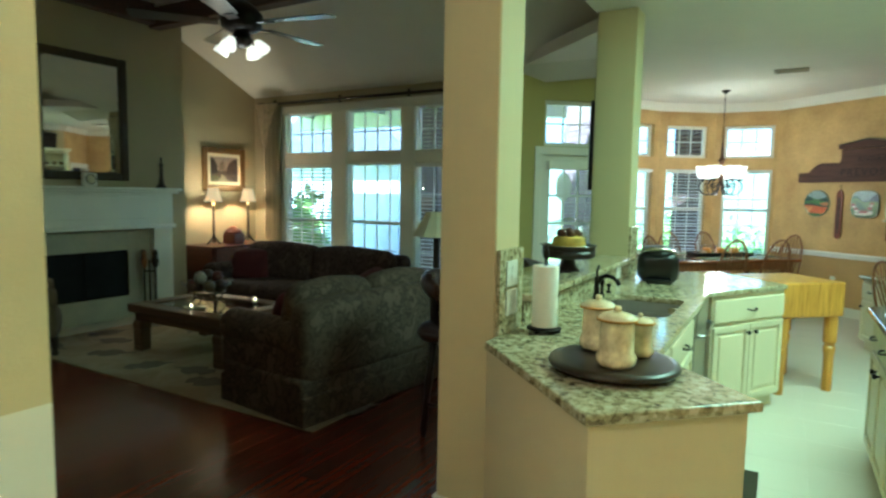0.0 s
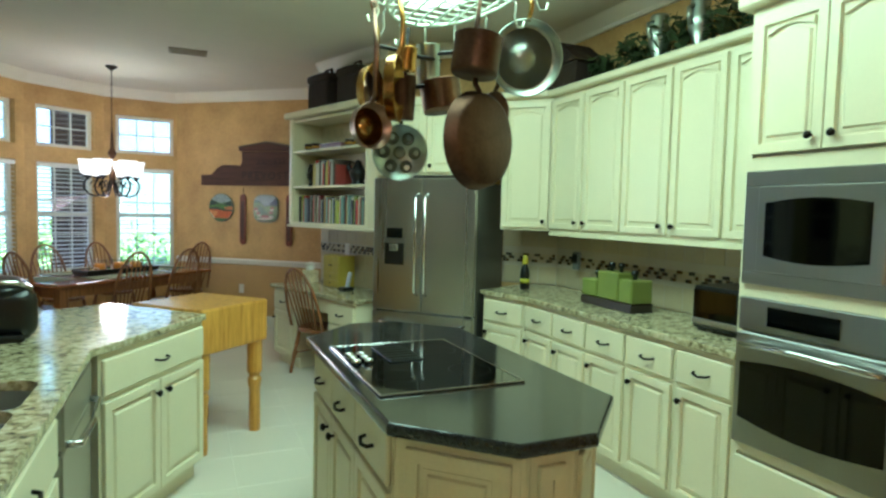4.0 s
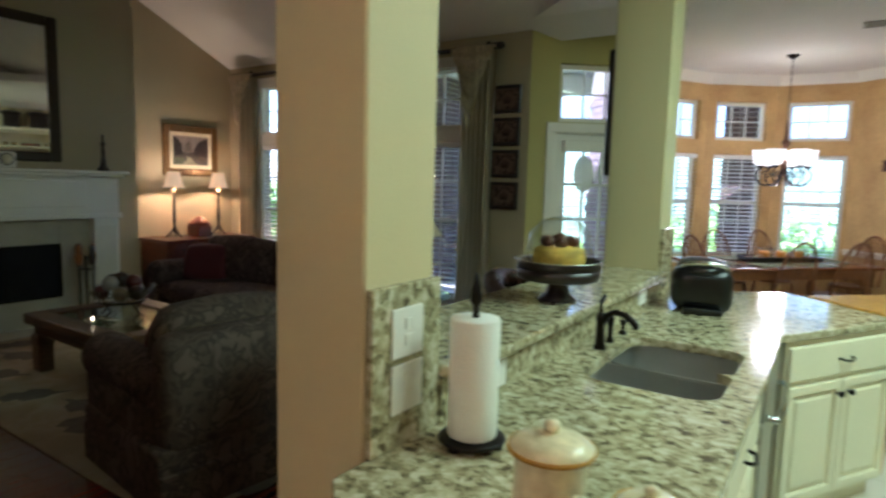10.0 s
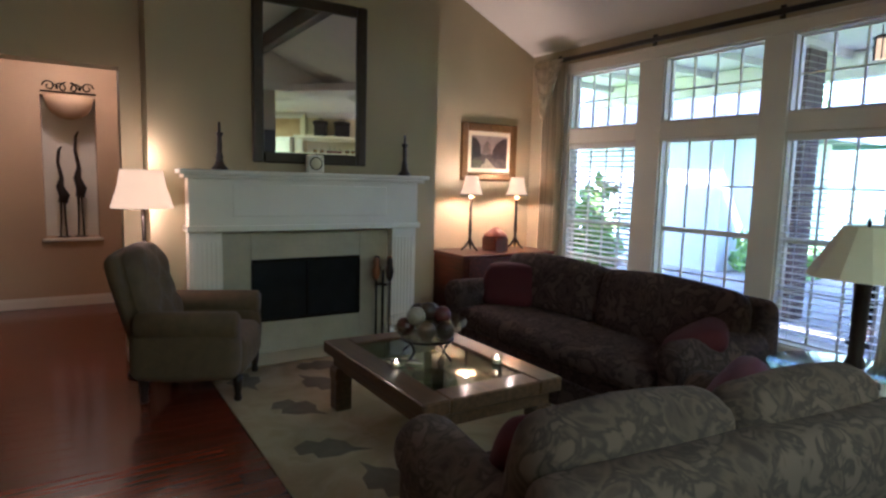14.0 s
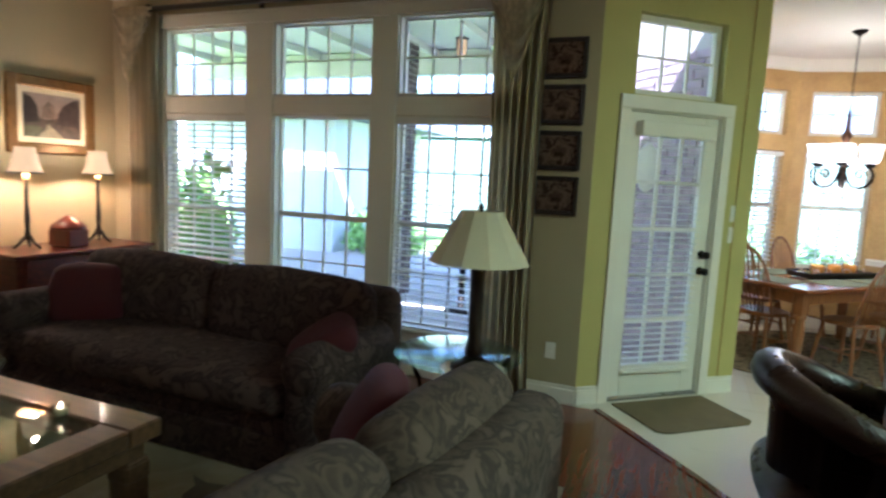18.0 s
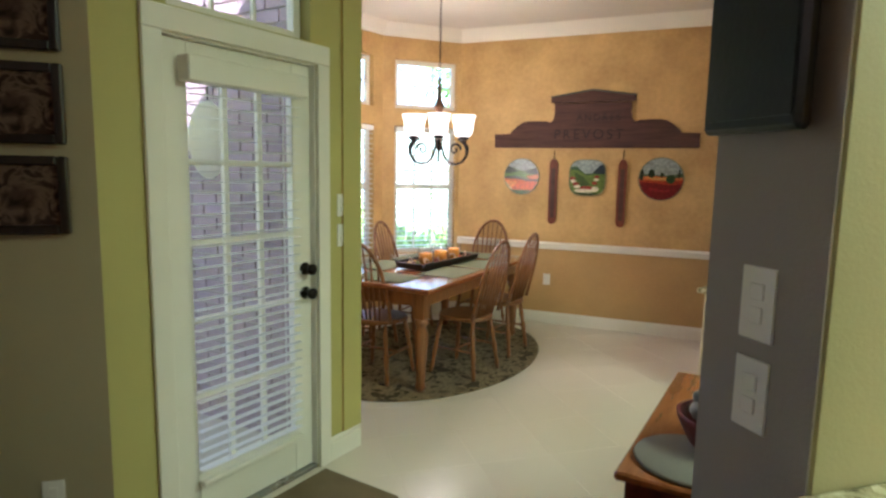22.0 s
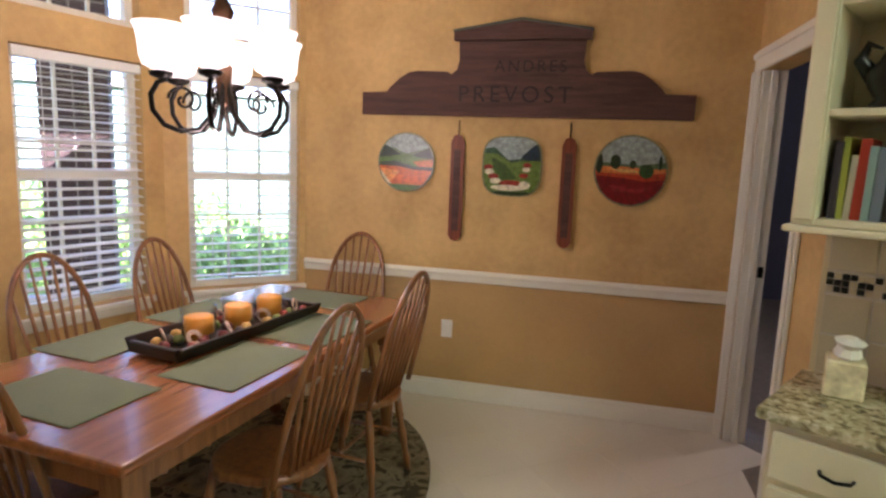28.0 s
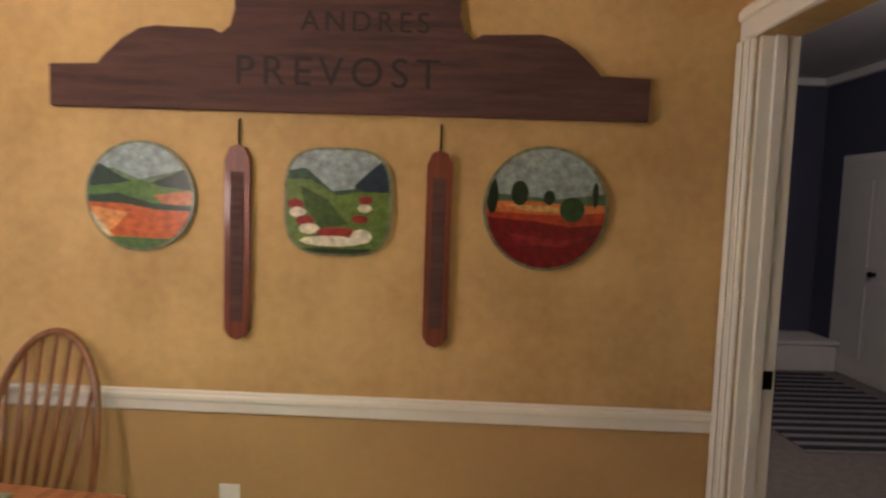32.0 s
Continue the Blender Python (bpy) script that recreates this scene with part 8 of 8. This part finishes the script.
part("wall", box(-1.5, 0, 0, 2.2, 4.0, 2.9), mat("pale painted siding", rgb("#c6cacd"), .8, var=.06, scale=3), eh)
part("roof", xf(prism([(-2.0, 2.8), (2.9, 2.8), (.4, 4.6)], -4.4, .5), pose(0, 0, 0, 90, 0, 0)), mat("grey roof shingle", rgb("#5b6069"), .9, var=.2, scale=6), eh)
# house added behind the fence to block bright sky from the nook windows
nh = thing("neighbour_house", "added grey-green house behind the fence, hiding the bright sky", "house", pose(-3.8, 21.0, -.25))
M_SIDING = mat("grey-green lap siding", rgb("#7d948a"), .8, var=.08, scale=2, fine=30)
part("wall", box(-7.2, 0, 0, 7.2, 6.0, 3.3), M_SIDING, nh)
for i in range(8):
    part("siding_board", xf(box(-7.2, -.03, 0, 7.2, 0, .19), pose(0, -.002, 1.75 + .19 * i, 5, 0, 0)), M_SIDING, nh)
part("fascia", box(-7.7, -.62, 3.22, 7.7, -.58, 3.40, .004), M_WHITE, nh)
part("roof", xf(prism([(-.6, 3.3), (6.6, 3.3), (3.0, 5.7)], -7.7, 7.7), pose(0, 0, 0, 90, 0, 90)), mat("blue-grey roof shingle", rgb("#5c6a74"), .9, var=.2, scale=5, fine=30, bump=.3), nh)
of = thing("door_ornament", "white oval ornament hanging outside the garden door", "ornament", dat @ pose(.66, .30, 1.66))
part("oval", xf(lathe([(0, -.01), (.10, -.01), (.105, 0), (.10, .01), (0, .01)], 28), pose(0, 0, .0, 90, 0, 0) @ Matrix.Diagonal((1, 1.7, 1, 1))), M_WHITE, of)
part("string", tube([(0, 0, .17), (0, 0, .62)], .004, 5), M_IRON, of)



# ---- floor pieces and bricks, last ----
def inside(p, poly):
    r = False
    for (x1, y1), (x2, y2) in zip(poly, poly[1:] + poly[:1]):
        if (y1 > p[1]) != (y2 > p[1]) and p[0] < (x2 - x1) * (p[1] - y1) / (y2 - y1) + x1:
            r = not r
    return r


# border between boards and tiles
SPLIT = [(-2.0, 4.10), (-1.45, 4.12), (-.81, 3.38), (-.30, 2.70), (-.20, .0), (.0, -1.7), (.0, -3.5)]
TILED = SPLIT + [(3.4, -3.5), (3.4, .3), (4.0, .3), (4.0, 3.4), (2.9, 4.5), (2.35, 5.42), (3.1, 6.35), (.95, 8.05), (0, 7.95), (-.72, 7.4), (-1.6, 6.0), (-.6, 5.05), (-1.65, 4.2)]
BOARDED = [(-8.55, -3.4), (-.02, -3.4), (-.02, -1.7), (-.2, 0), (-.3, 2.7), (-.81, 3.38), (-1.45, 4.1), (-5.94, 4.1), (-5.94, 1.0), (-8.55, 1.0)]
fk = bpy.data.objects["floor_kitchen"]
T = .43
tile = data("floor_tile", box(.002, .002, -.008, T - .002, T - .002, 0.0, .0015), M_TILE)
for i in range(-8, 14):
    for j in range(-10, 22):
        c = (i * T + T / 2, j * T + T / 2 - .1)
        if inside(c, TILED) and not any(inside((i * T + a * T, j * T + b * T - .1), BOARDED) for a in (.01, .5, .99) for b in (.01, .5, .99)):
            part("floor_tile", tile, None, fk, at=pose(i * T, j * T - .1, 0))
# cut tiles along the edges of the tiled floor
cut = prism(TILED[::-1], -.0078, -.0015)
solid("floor_edge", cut, M_TILE, "cut border tiles along the walls", "floor", kind="structure")
flv = bpy.data.objects["floor_living"]
bw, bl = .125, 1.35
plank = data("floor_board", box(.001, .001, -.012, bw - .001, bl - .001, 0.0, .001), M_FLOORW)
short = data("floor_board", box(.001, .001, -.012, bw - .001, bl / 2 - .001, 0.0, .001), M_FLOORW)
near, far = 0, []
for i in range(-68, 2):
    for j in range(-6, 8):
        x, y = i * bw, -3.4 + (j + 3) * bl * .5 * 1 + (i % 3) * .31
        if j % 2:
            continue
        c = (x + bw / 2, y + bl / 2)
        if y < -3.4 or c[0] < -8.52 or y + bl > 4.13:
            if not (-3.45 < y + bl * .25 and y + bl / 2 < 4.13 and c[0] > -8.52):
                continue
        if y < -3.4 or (c[0] < -5.94 and y + bl > 1.0):
            continue
        cc = (c[0], min(max(c[1], -3.3), 4.05))
        if inside(cc, TILED) or inside((c[0], y + .1), TILED):
            continue
        full = bl if y + bl < 4.13 else bl / 2
        fit = full
        while fit > .1 and inside((x + bw, y + fit), TILED):
            fit -= .03
        if fit < full:
            if fit > .1:
                part("floor_board", box(.001, .001, -.012, bw - .001, fit - .001, 0.0, .001), M_FLOORW, flv, at=pose(x, y, 0))
        elif near < 300 and x > -5.6 and y > -2.2:
            part("floor_board", plank if y + bl < 4.13 else short, None, flv, at=pose(x, y, 0))
            near += 1
        else:
            far.append(xf(box(.001, .001, -.012, bw - .001, (bl if y + bl < 4.13 else bl / 2) - .001, 0.0), pose(x, y, 0)))
if far:
    me = bpy.data.meshes.new("floor_boards_far")
    big = bmesh.new()
    for b in far:
        b.to_mesh(me)
        big.from_mesh(me)
        b.free()
    tagged(part("floor_boards_far", big, M_FLOORW, flv), kind="stuff")
sub = solid("floor_boards_edge", prism(BOARDED, -.0118, -.003), M_FLOORW, "cut boards along the walls", "floor", kind="structure")
solid("transition_strip", join(*[xf(box(0, -.022, -.002, length(a, b), .022, .005, .002), along(a, b)) for a, b in zip(SPLIT[1:3], SPLIT[2:4])]), M_FLOORW, "wooden threshold strip between boards and tiles", "trim", kind="structure")

# brick facing outside the garden door
bw0 = along(DW1, K3)
bk = solid("brick_facing", box(.19, .141, -.2, 1.42, .16, 3.0), M_MORTAR, "mortar bed of the outdoor brick wall", "wall", bw0, "structure")
br = data("brick", box(0, .16, 0, .2, .172, .063), M_BRICK)
for k in range(36):
    for i in range(6 - k % 2):
        part("brick", br, None, bk, at=pose(.19 + i * .212 + (.1 if k % 2 else 0), 0, -.1 + k * .075))
